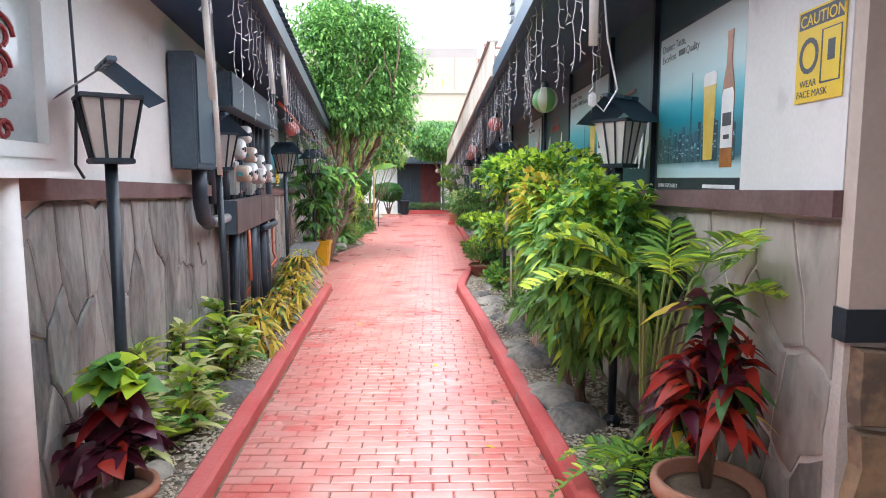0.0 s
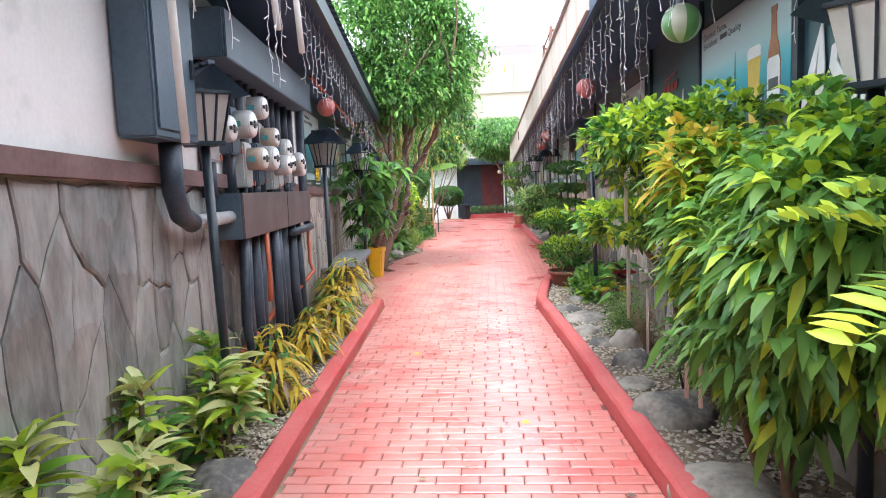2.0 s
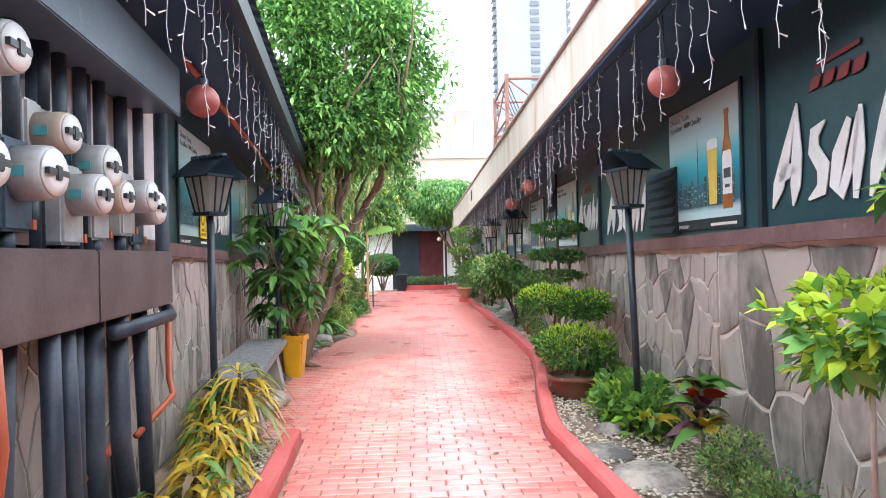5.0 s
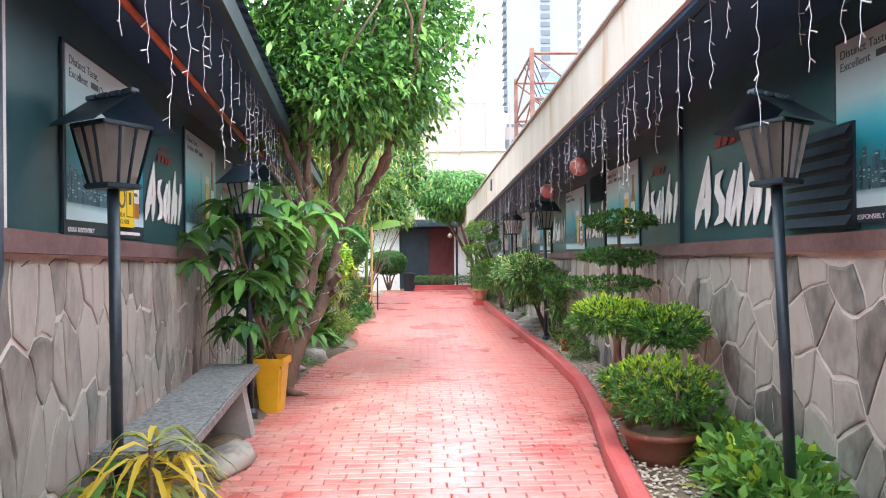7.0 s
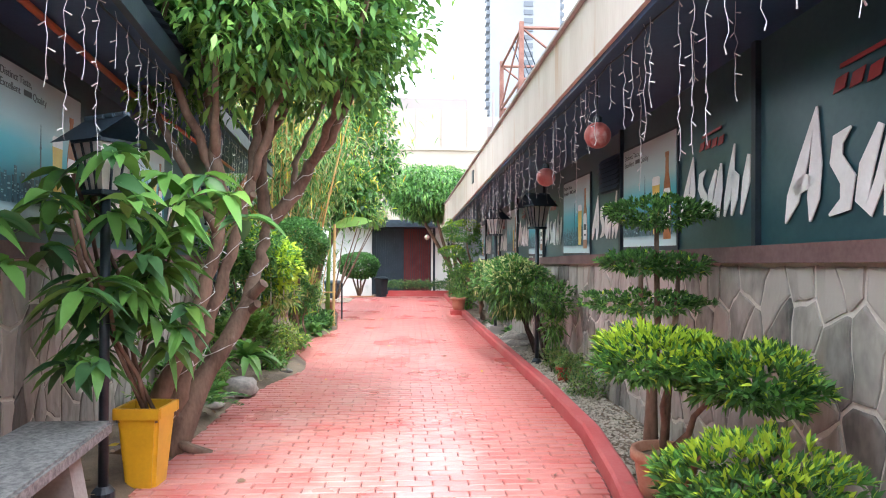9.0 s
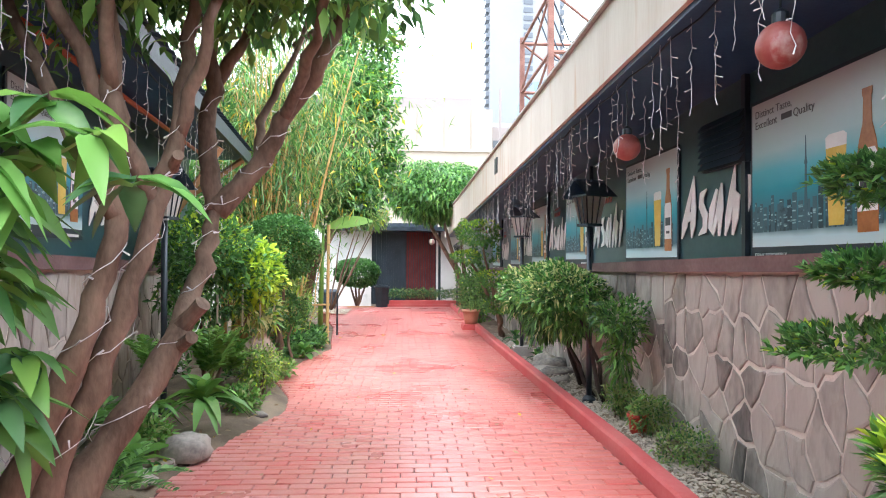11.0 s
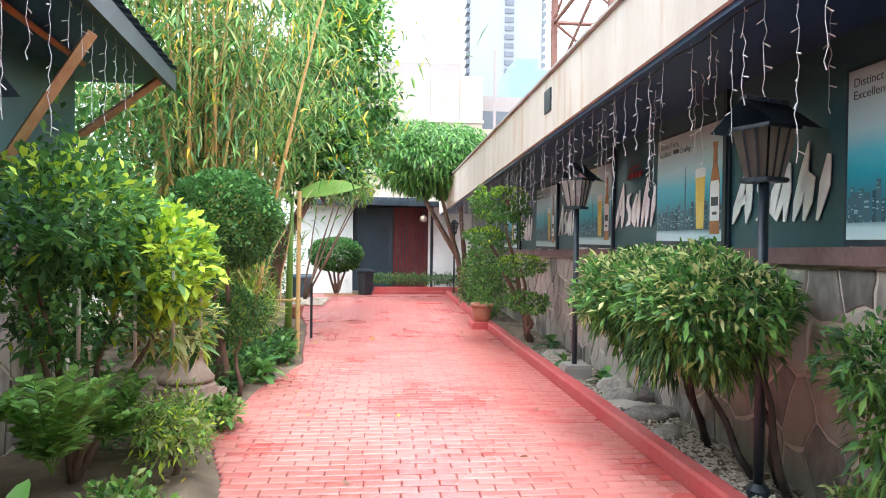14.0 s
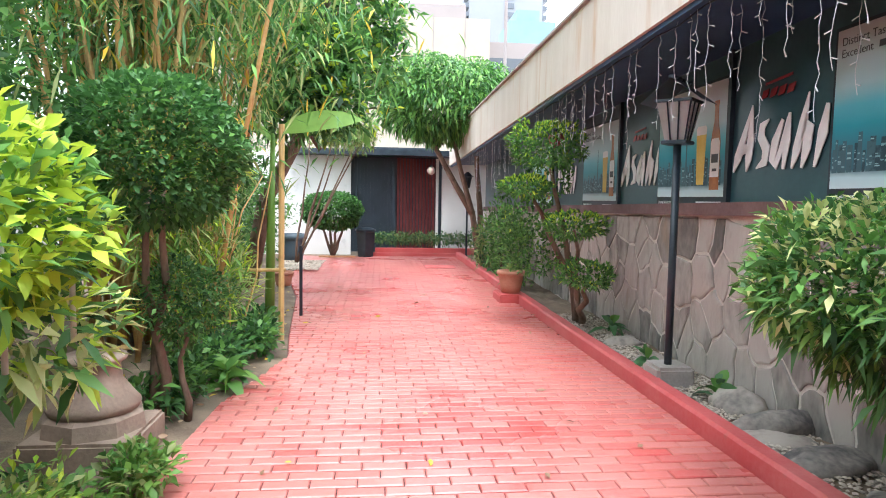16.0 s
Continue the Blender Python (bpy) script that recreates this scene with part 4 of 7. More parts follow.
part("coupling", tube([(left_x(5.2) + 0.11, 5.22, 1.25), (left_x(5.3) + 0.11, 5.32, 1.25)], 0.05, 12), GREYSTEEL, t, smooth=True)

t = thing("meter_hood", "grey steel hood projecting over the electricity meters", "hood")
part("front_board", wl_box(0.40, 0.43, 5.35, 8.15, 2.18, 2.46), DARKSTEEL, t)
part("underside", wl_box(0.0, 0.40, 5.35, 8.15, 2.20, 2.23), DARKSTEEL, t)
part("end_board", wl_box(0.0, 0.40, 5.33, 5.36, 2.18, 2.46), DARKSTEEL, t)

t = thing("cable_trough", "brown steel cable trough below the meters", "cable trough")
part("front_panel", wl_box(0.30, 0.325, 5.70, 7.05, 1.10, 1.40), BROWNSTEEL, t)
part("front_panel", wl_box(0.30, 0.325, 7.06, 8.15, 1.10, 1.40), BROWNSTEEL, t)
part("side_panel", wl_box(0.02, 0.30, 5.70, 5.73, 1.10, 1.40), DARKSTEEL, t)
part("lid", wl_box(0.02, 0.30, 5.73, 8.15, 1.37, 1.395), BROWNSTEEL, t)
part("bottom", wl_box(0.02, 0.30, 5.73, 8.15, 1.10, 1.12), BROWNSTEEL, t)


def meter(y, z, o, body, glass, r=0.085):
    """A round-fronted electricity meter that faces out of the wall."""
    t = thing("electricity_meter", "grey electricity meter with a round glass front and lead seal", "electricity meter", "electricity meters")
    x = left_x(y)
    part("socket_box", wl_box(0.0, o, y - 0.10, y + 0.10, z - 0.20, z + 0.12, 0.012), body, t)
    rot = Matrix.Translation((x + o * DEPTH, y, z)) @ Euler((0, radians(90), 0)).to_matrix().to_4x4()
    bm = lathe([(r, 0), (r, 0.09), (r * 0.96, 0.115), (r * 0.9, 0.118)], 22)
    bm.transform(rot)
    part("drum", bm, glass, t, "round metal drum", smooth=True)
    bm = lathe([(r * 0.86, 0.119), (r * 0.86, 0.126), (r * 0.5, 0.134), (0.01, 0.137)], 22)
    bm.transform(rot)
    part("dial", bm, INKWHITE, t, "white dial face", smooth=True)
    part("dial_plate", wl_box(o + 0.205, o + 0.232, y - r * 0.8, y + r * 0.8, z - 0.011, z + 0.011, 0), INKDARK, t, "dark register strip")
    part("dial_disc", wl_box(o + 0.215, o + 0.238, y - 0.02, y + 0.02, z - 0.028, z + 0.024, 0.004), INKDARK, t, "dark disc window")
    part("rating_label", box(x + o * DEPTH + 0.025, x + o * DEPTH + 0.075, y - r - 0.002, y - r + 0.008, z - 0.022, z + 0.014), TEAL, t, "faded teal rating label")
    part("conduit", tube([(x + o * 0.3, y, z - 0.2), (x + o * 0.3, y, 1.38)], 0.03, 10), PIPE, t, "dark conduit", smooth=True)
    part("conduit", tube([(x + 0.05, y + 0.04, z + 0.1), (x + 0.05, y + 0.04, 2.21)], 0.028, 10), PIPE, t, "dark conduit", smooth=True)
    part("seal", wl_box(o + 0.02, o + 0.03, y + 0.06, y + 0.085, z - 0.19, z - 0.155, 0), ORANGE, t, "orange seal tag")


TEAL = mat("label_teal", (0.06, 0.30, 0.34), (0.12, 0.40, 0.42), rough=0.5, scale=12)
TAN = mat("meter_tan", (0.42, 0.33, 0.25), (0.55, 0.46, 0.36), rough=0.45, scale=6, dirt_or_sheen=((0.25, 0.2, 0.16), 9, 0.66))
for i, (y, z, o) in enumerate(((5.62, 1.80, 0.10), (5.98, 1.86, 0.16), (6.22, 1.64, 0.18), (6.40, 2.02, 0.14), (6.62, 1.66, 0.16), (6.85, 1.84, 0.10), (7.0, 1.62, 0.20), (7.2, 1.76, 0.14), (7.42, 1.65, 0.12), (7.72, 1.68, 0.16), (7.98, 1.64, 0.10))):
    meter(y, z, o, (GREYSTEEL, DARKSTEEL, GREYSTEEL)[i % 3], (GREYSTEEL, GREYSTEEL, TAN)[i % 3], (0.085, 0.095, 0.08)[i % 3])
for i in range(13):
    y = 5.85 + i * 0.175
    x = left_x(y) + R.uniform(0.04, 0.15)
    tagged(link("conduit_pipe", tube([(x, y, 1.11), (x + R.uniform(-0.02, 0.02), y + R.uniform(-0.03, 0.03), 0.5), (x + R.uniform(-0.03, 0.03), y + R.uniform(-0.05, 0.12), -0.03)], R.choice((0.028, 0.036, 0.045)), 10), PIPE, smooth=True),
           "dark plastic conduit running from trough to ground", "conduit pipe", "conduits under the trough")
for i in range(6):
    y = 5.5 + i * 0.46
    x = left_x(y) + 0.03
    tagged(link("riser_pipe", tube([(x, y, 1.38), (x, y, 2.21)], 0.03, 10), PIPE, smooth=True), "dark conduit rising behind the meters", "conduit pipe", "risers behind the meters")
x = left_x(8.25)
tagged(link("downpipe", tube([(x + 0.1, 8.28, eave_l(8)), (x + 0.1, 8.28, 1.32), (x + 0.11, 8.25, 1.22), (x + 0.13, 8.0, 1.18)], 0.04, 12), PIPE, smooth=True), "dark rainwater pipe bending at its foot", "pipe")
tagged(link("cross_pipe", tube([(left_x(7.2) + 0.2, 7.2, 1.04), (left_x(8.0) + 0.2, 8.05, 1.04), (left_x(8.0) + 0.13, 8.15, 1.08)], 0.035, 12), PIPE, smooth=True), "dark pipe running below the trough", "pipe")
tagged(link("orange_pipe", tube([(left_x(8.2) + 0.15, 8.2, 1.06), (left_x(8.2) + 0.15, 8.2, 0.66), (left_x(8.1) + 0.2, 8.1, 0.58), (left_x(7.7) + 0.12, 7.7, 0.46)], 0.018, 10), ORANGE, smooth=True), "bent orange plastic pipe beside the trough", "pipe", "orange pipes")
tagged(link("orange_pipe", tube([(left_x(6.3) + 0.18, 6.3, 1.1), (left_x(6.32) + 0.18, 6.33, 0.8), (left_x(6.3) + 0.2, 6.25, 0.6)], 0.018, 10), ORANGE, smooth=True), "bent orange plastic pipe under the trough", "pipe", "orange pipes")
tagged(link("orange_pipe", tube([(left_x(5.9) + 0.06, 5.9, 0.30), (left_x(7.6) + 0.06, 7.6, 0.46)], 0.022, 10), ORANGE, smooth=True), "orange plastic pipe sloping behind the conduits", "pipe", "orange pipes")
for y0, y1 in ((8.3, 12.5), (12.8, 17.0)):
    tagged(link("red_conduit", tube([(left_x(y0) + 0.25, y0, eave_l(y0) + 0.02), (left_x(y1) + 0.25, y1, eave_l(y1) + 0.02)], 0.02, 8), ORANGE, smooth=True), "red conduit along the dark soffit", "pipe")
for y, o, z0, z1 in ((3.55, 0.5, 2.02, 2.75), (4.35, 0.35, 1.62, 2.7), (5.1, 0.62, 2.25, 2.7), (5.45, 0.68, 2.2, 2.7)):
    tagged(link("meteor_tube_light", tube([(left_x(y) + o, y, z0), (left_x(y) + o - 0.03, y, z1)], 0.018, 10), DULLWHITE, smooth=True), "white plastic meteor light tube hanging from the eaves", "tube light", "meteor light tubes")
tagged(link("meteor_tube_light", tube([(0.78, 3.2, 2.24), (0.78, 3.2, 2.66)], 0.022, 10), DULLWHITE, smooth=True), "white plastic meteor light tube hanging from the eaves", "tube light", "meteor light tubes")
t = thing("cable_knot", "white tangle of fairy light cable on a nail", "cable")
for k in range(7):
    a = Vector((left_x(3.7) + 0.45, 3.7 + R.uniform(-0.03, 0.03), 2.72))
    part("strand", tube([a, a + Vector((R.uniform(-0.04, 0.04), R.uniform(-0.04, 0.04), -0.12)), a + Vector((R.uniform(-0.03, 0.03), R.uniform(-0.05, 0.05), -R.uniform(0.2, 0.3)))], 0.006, 5), WIREWHITE, t)
t = thing("hanging_flex", "white flex with a plug hanging in a loop", "cable")
part("flex", tube([(0.86, 3.4, 2.705), (0.9, 3.38, 2.3), (0.95, 3.36, 2.05), (0.88, 3.35, 1.94), (0.82, 3.34, 1.99)], 0.005, 6), WIREWHITE, t)
part("plug", box(0.80, 0.835, 3.32, 3.36, 1.96, 2.03, 0.008), WIREWHITE, t)
tagged(link("wall_cable", tube([(left_x(2.95) + 0.02, 2.95, 2.7), (left_x(2.97) + 0.025, 2.97, 2.0), (left_x(2.95) + 0.02, 2.93, 1.66), (left_x(2.98) + 0.02, 3.0, 1.6)], 0.007, 6), BLACK), "black cable run down the white wall", "cable")

# window with painted glass, sill and white post
t = tagged(new("window_1"), "white framed window with red ornament painted on its glass", "window", kind="structure")
wx = lambda y, o=0.0: left_x(y) + o
for y0, y1, z0, z1, nm in ((1.0, 2.80, 1.68, 1.74, "window_frame"), (1.0, 2.80, 2.66, 2.9, "window_frame"), (2.74, 2.80, 1.74, 2.66, "window_frame"), (-3.0, 1.0, 1.68, 2.9, "window_frame")):
    bm = prism([(wx(y0, -0.1), y0), (wx(y0, 0.0), y0), (wx(y1, 0.0), y1), (wx(y1, -0.1), y1)], z0, z1)
    part(nm, bm, PLASTER, t)
part("window_pane", prism([(wx(1.0, -0.06), 1.0), (wx(1.0, -0.05), 1.0), (wx(2.74, -0.05), 2.74), (wx(2.74, -0.06), 2.74)], 1.74, 2.66), GLASSY, t, "dusty glass")
for k in range(7):
    cy, cz = R.uniform(2.35, 2.62), 1.78 + k * 0.12
    rr = R.uniform(0.04, 0.09)
    pts = [(wx(cy, -0.046), cy + rr * math.cos(a) * (1 - a / 12), cz + rr * math.sin(a) * (1 - a / 12)) for a in np.linspace(0, 8, 18)]
    part("ornament", tube(pts, 0.010, 6), INKRED, t, "red painted scroll")
tagged(link("window_sill", prism([(wx(1.0, -0.02), 1.0), (wx(1.0, 0.16), 1.0), (wx(2.62, 0.16), 2.62), (wx(2.62, -0.02), 2.62)], 1.60, 1.625), PLASTER), "thin white ledge below the window", "window sill", kind="structure")
tagged(link("white_post", tube([(-1.47, 2.2, -0.03), (-1.47, 2.2, 1.6)], 0.062, 20), mat("chipped_white_paint", (0.72, 0.69, 0.66), (0.60, 0.57, 0.54), rough=0.6, scale=3, fine=30, dirt_or_sheen=((0.30, 0.28, 0.27), 7, 0.68)), smooth=True),
       "white painted steel post with chipped paint", "post", kind="structure")
tagged(link("wall_west_back", box(-8.2, -8.0, -4, 17.6, -0.1, 3.5), PLASTER), "plain rear wall of the low building", "wall", kind="structure")
# timber props of the left roof
for y, z0, z1, y1 in ((16.0, 1.48, 2.40, 15.9), (18.0 - 0.45, 2.10, 2.52, 17.4)):
    tagged(link("timber_prop", tube([(left_x(y) + 0.03, y, z0), (left_x(y1) + 0.66, y1, z1)], 0.035, 4), WOOD), "raw orange timber brace under the eaves", "brace", "timber braces")

# ---- bench and yellow planter ----
DEPTH = 1.0
t = thing("stone_bench", "grey terrazzo stone bench with two slab legs", "bench")
part("seat", wl_box(0.12, 0.54, 9.0, 11.25, 0.42, 0.49, 0.012), CONCRETE, t)
for y in (9.45, 10.95):
    bm = bmesh.new()
    q = [(0.14, 0.0), (0.54, 0.0), (0.46, 0.42), (0.20, 0.42)]
    lo = [bm.verts.new((left_x(y) + o, y - 0.05, z - 0.02)) for o, z in q]
    hi = [bm.verts.new((left_x(y) + o, y + 0.06, z - 0.02)) for o, z in q]
    bm.faces.new(lo), bm.faces.new(hi[::-1])
    for k in range(4):
        bm.faces.new((lo[k], hi[k], hi[(k + 1) % 4], lo[(k + 1) % 4]))
    bmesh.ops.recalc_face_normals(bm, faces=bm.faces)
    part("leg", bm, CONCPLAIN, t)
t = thing("yellow_planter", "tall tapered yellow plastic bin used as a planter", "planter", at=(-2.0, 11.72, 0.0), turn=-4)
bm = bmesh.new()
lo = [bm.verts.new((x * 0.088, y * 0.088, 0)) for x, y in ((-1, -1), (1, -1), (1, 1), (-1, 1))]
hi = [bm.verts.new((x * 0.125, y * 0.125, 0.46)) for x, y in ((-1, -1), (1, -1), (1, 1), (-1, 1))]
for k in range(4):
    bm.faces.new((lo[k], lo[(k + 1) % 4], hi[(k + 1) % 4], hi[k]))
bm.faces.new(lo[::-1])
bmesh.ops.bevel(bm, geom=[e for e in bm.edges if abs(e.verts[0].co.z - e.verts[1].co.z) > 0.1], offset=0.02, segments=3, affect="EDGES")
bmesh.ops.solidify(bm, geom=bm.faces[:], thickness=0.006)
part("body", bm, YELLOW, t)
for x0, x1, y0, y1 in ((-0.135, 0.135, -0.135, -0.115), (-0.135, 0.135, 0.115, 0.135), (-0.135, -0.115, -0.115, 0.115), (0.115, 0.135, -0.115, 0.115)):
    part("rim", box(x0, x1, y0, y1, 0.40, 0.465, 0.004), YELLOW, t)
part("soil", box(-0.11, 0.11, -0.11, 0.11, 0.38, 0.41), SOIL, t, "dark soil")

# palmate-leaved plant in the planter
t = thing("umbrella_plant", "tall plant with drooping palmate dark green leaves in the planter", "potted plant")
heads = []
for i in range(6):
    a = R.uniform(0, math.tau)
    b = Vector((-2.0 + 0.02 * math.cos(a), 11.72 + 0.02 * math.sin(a), 0.42))
    top = Vector((-2.0 + R.uniform(-0.3, 0.35), 11.4 + R.uniform(-0.35, 0.25), R.uniform(1.45, 1.85)))
    pts = bent(b, top, 0, 6, 0.03)
    part("stem", tube(pts, 0.012, 6), BARK, t, smooth=True)
    for s in range(9):
        q = b.lerp(top, 0.35 + 0.65 * s / 8)
        heads.append(q + Vector((R.uniform(-0.30, 0.34), R.uniform(-0.32, 0.32), R.uniform(-0.1, 0.2))))
for q in ((-1.48, 11.5, 1.68), (-1.62, 11.55, 1.78), (-1.74, 11.45, 1.60), (-2.3, 11.5, 1.15), (-2.15, 11.45, 0.95), (-1.95, 11.5, 1.92)):
    part("stem", tube([(-2.0, 11.72, 1.0), (-1.95 + (q[0] + 2.0) * 0.4, 11.6, q[2] - 0.12), q], [0.011, 0.008, 0.004], 6), G_OLIVE, t, smooth=True)
    heads += [Vector(q), Vector(q) + Vector((R.uniform(-0.12, 0.12), 0.05, -0.12))]
sets = [rosette(tuple(h), 8, 0.23, 0.075, 0.5, (5, 2, 2.5 if h.z > 1.6 else 0.1), rise=(-0.5, 0.35)) for h in heads]
foliage("leaf_crown", sets, (G_MID, G_BLUE, G_FICUS), t)

# ---- the big ficus with lights wound round its trunks ----
t = thing("ficus_tree", "large multi-trunk ficus tree wound with white fairy lights", "tree")


def gnarled(q, r0, flare, bends=5):
    """An uneven limb along q, thickest at its foot, with slight kinks and swellings."""
    pts, rad = [], []
    n = (len(q) - 1) * bends
    for k in range(n + 1):
        i = min(k // bends, len(q) - 2)
        u = k / bends - i
        wob = 0.0 if k in (0, n) else 0.016
        pts.append(Vector(q[i]).lerp(Vector(q[i + 1]), u) + Vector((R.uniform(-wob, wob), R.uniform(-wob, wob), 0)))
        rad.append(r0 * (1 - 0.6 * k / n + (flare - 1) * max(0, 1 - k / bends)) * R.uniform(0.88, 1.14))
    return tube(pts, rad, 11)


TR = [[(-2.14, 12.30, -0.05), (-1.90, 12.52, 0.52), (-1.66, 12.74, 0.96), (-1.62, 12.95, 1.30), (-1.60, 13.08, 1.62)],
      [(-2.2, 12.25, -0.05), (-1.98, 12.3, 0.5), (-1.80, 12.38, 1.0), (-1.66, 12.45, 1.56), (-1.58, 12.45, 1.85), (-1.54, 12.5, 2.4), (-1.45, 12.6, 3.3)],
      [(-2.25, 12.2, -0.05), (-2.02, 12.22, 0.6), (-1.84, 12.28, 1.1), (-1.76, 12.3, 1.5), (-1.78, 12.3, 2.0), (-1.86, 12.3, 2.8), (-1.95, 12.3, 3.6)],
      [(-1.60, 13.08, 1.58), (-1.40, 13.13, 1.81), (-1.26, 13.08, 2.06), (-1.06, 13.0, 2.32), (-0.85, 13.0, 2.8), (-0.7, 13.0, 3.4)],
      [(-1.60, 13.08, 1.58), (-1.66, 13.1, 1.95), (-1.62, 13.12, 2.3), (-1.7, 13.15, 2.8), (-1.6, 13.2, 3.5)],
      [(-1.62, 13.12, 2.25), (-1.46, 13.2, 2.6), (-1.42, 13.3, 3.2)],
      [(-1.66, 12.45, 1.56), (-1.84, 12.3, 2.0), (-2.05, 12.0, 2.7), (-2.2, 11.8, 3.2)],
      [(-1.40, 13.13, 1.81), (-1.42, 13.3, 2.1), (-1.25, 13.4, 2.5), (-1.1, 13.5, 3.1)],
      [(-1.76, 12.3, 1.5), (-1.98, 12.3, 1.9), (-2.3, 12.4, 2.5), (-2.6, 12.7, 3.3)],
      [(-1.26, 13.08, 2.06), (-1.05, 12.8, 2.4), (-0.8, 12.3, 2.9), (-0.7, 12.0, 3.3)],
      [(-1.58, 12.45, 1.85), (-1.4, 12.3, 2.3), (-1.15, 12.1, 2.9)],
      [(-1.78, 12.3, 2.0), (-1.7, 12.0, 2.5), (-1.6, 11.8, 3.1)]]
RAD = (0.084, 0.06, 0.064, 0.062, 0.056, 0.036, 0.038, 0.03, 0.036, 0.034, 0.034, 0.03)
CUTS = (((-1.655, 12.76, 1.02), (-1.54, 12.70, 1.13), 0.036), ((-1.65, 12.72, 0.93), (-1.57, 12.64, 0.98), 0.028), ((-1.60, 12.45, 1.72), (-1.54, 12.35, 1.76), 0.022))
for i, q in enumerate(TR):
    r0 = RAD[i]
    part("trunk", gnarled(q, r0, 1.7 if q[0][2] < 0 else 1.0), BARK, t, smooth=True)
for a, b, r in CUTS:
    part("cut_stub", tube([a, Vector(a).lerp(Vector(b), 0.6), b], [r * 1.3, r, r * 1.08], 12), BARK, t, "sawn-off limb with a pale cut face", smooth=False)
for i in range(44):
    q = R.choice(TR[1:])
    a = Vector(q[-1]).lerp(Vector(q[-2]), R.uniform(0, 1))
    b = a + Vector((R.uniform(-0.8, 0.8), R.uniform(-0.8, 0.8), R.uniform(0.3, 1.3)))
    part("branch", tube(bent(a, b, 0, 5, 0.05), [0.022, 0.018, 0.014, 0.01, 0.006], 6), BARK, t, smooth=True)
for i in range(5):
    a = R.uniform(-0.6, 3.0)
    part("root", tube([(-2.15, 12.3, 0.14), (-2.15 + 0.22 * math.cos(a), 12.25 - 0.2 * math.sin(a), 0.03), (-2.15 + 0.42 * math.cos(a), 12.25 - 0.36 * math.sin(a), -0.03)], [0.05, 0.03, 0.012], 7), BARK, t, smooth=True)
cs = []
for i in range(46):
    a, e = R.uniform(0, math.tau), R.uniform(-0.95, 1)
    rr = R.uniform(0.55, 1.0)
    c = (-1.6 + 1.2 * rr * math.cos(a) * math.cos(e * 1.2), 12.6 + 1.3 * rr * math.sin(a) * math.cos(e * 1.2), 3.75 + 1.15 * e)
    # Dark leaves mixed in stand for the shaded inside of the crown.
    cs.append(blob(c, (0.52, 0.52, 0.42), 1000, 0.085, 0.042, (2.3, 2, 2.0), up=0.1, inner=0.2, droop=0.4, lumps=0.35))
foliage("crown", cs, (G_FICUS, G_MID, G_DARK), t)
t = thing("tree_light_string", "white fairy light cable wound round the ficus trunks", "string light")
for i, q in enumerate(TR[:5]):
    r0 = RAD[i]
    pts = []
    for k in range(len(q) - 1):
        a, b = Vector(q[k]), Vector(q[k + 1])
        for s in range(14):
            u = s / 14
            ang = (k * 14 + s) * 0.62 + i
            c = a.lerp(b, u)
            rr = r0 * (1.1 - 0.6 * (k + u) / (len(q) - 1)) + 0.008
            if c.z > 0.12 and c.z < 3.0:
                pts.append(c + Vector((rr * math.cos(ang), rr * math.sin(ang), R.uniform(-0.02, 0.02))))
    part("cable", tube(pts, 0.002, 4), WIREWHITE, t)
    for j in range(0, len(pts), 3):
        d = Vector((R.uniform(-1, 1), R.uniform(-1, 1), R.uniform(-0.5, 0.8))).normalized()
        part("bulb", tube([pts[j], pts[j] + d * 0.035], [0.003, 0.005], 4), WIREWHITE, t)

# ---- left bed, from the entrance on ----
pot("terracotta_pot", "terracotta pot holding a drooping maroon plant", (-1.40, 2.72, 0.02), 0.17, 0.24, TERRACOTTA)
t = thing("maroon_croton", "potted plant with drooping dark maroon leaves and green top", "potted plant")
part("stem", tube([(-1.40, 2.72, 0.2), (-1.39, 2.72, 0.45), (-1.38, 2.73, 0.78)], 0.012, 6), BARK, t)
foliage("leaf_crown", [rosette((-1.4 + dx, 2.72 + dy, z), 12, 0.17, 0.115, 0.65, (8, 0.6, 0), rise=(-0.2, 1.0)) for dx, dy, z in ((0, 0, 0.62), (0.09, -0.03, 0.52), (-0.09, 0.02, 0.50), (0.02, -0.1, 0.46), (0, 0.08, 0.48), (0.1, 0.06, 0.42), (-0.1, -0.06, 0.42))] + [rosette((-1.38 + dx, 2.72, z), 9, 0.19, 0.115, 0.5, (0, 0, 2, 1), rise=(0.2, 1.1)) for dx, z in ((0, 0.78), (0.08, 0.70), (-0.07, 0.70))], (G_MAROON, G_RED, G_MID, G_LIME), t)


def dracaena(x, y, h, weights=(2, 4, 3), mats=None, L=0.23, W=0.05, heads=4, n=22, name="variegated_dracaena", label="bushy dracaena with green leaves edged pale yellow", droop=0.4):
    t = thing(name, label, "plant", "bed plants beside the kerb")
    sets = []
    for k in range(heads):
        a = R.uniform(0, math.tau)
        c = (x + 0.1 * math.cos(a) * (k > 0), y + 0.1 * math.sin(a) * (k > 0), h * (1 - 0.22 * k))
        part("stem", tube([(x, y, 0.0), ((x + c[0]) / 2, (y + c[1]) / 2, c[2] * 0.5), c], 0.011, 6), BARK, t)
        for q in range(3):
            sets.append(rosette((c[0], c[1], c[2] - 0.07 * q), n // 2 + 2, L, W, droop, weights, rise=(0.1 + 0.3 * (2 - q) / 2, 1.5 - 0.4 * q)))
    foliage("leaf_crown", sets, mats or (G_MID, G_PALE, G_LIME), t)
    return t


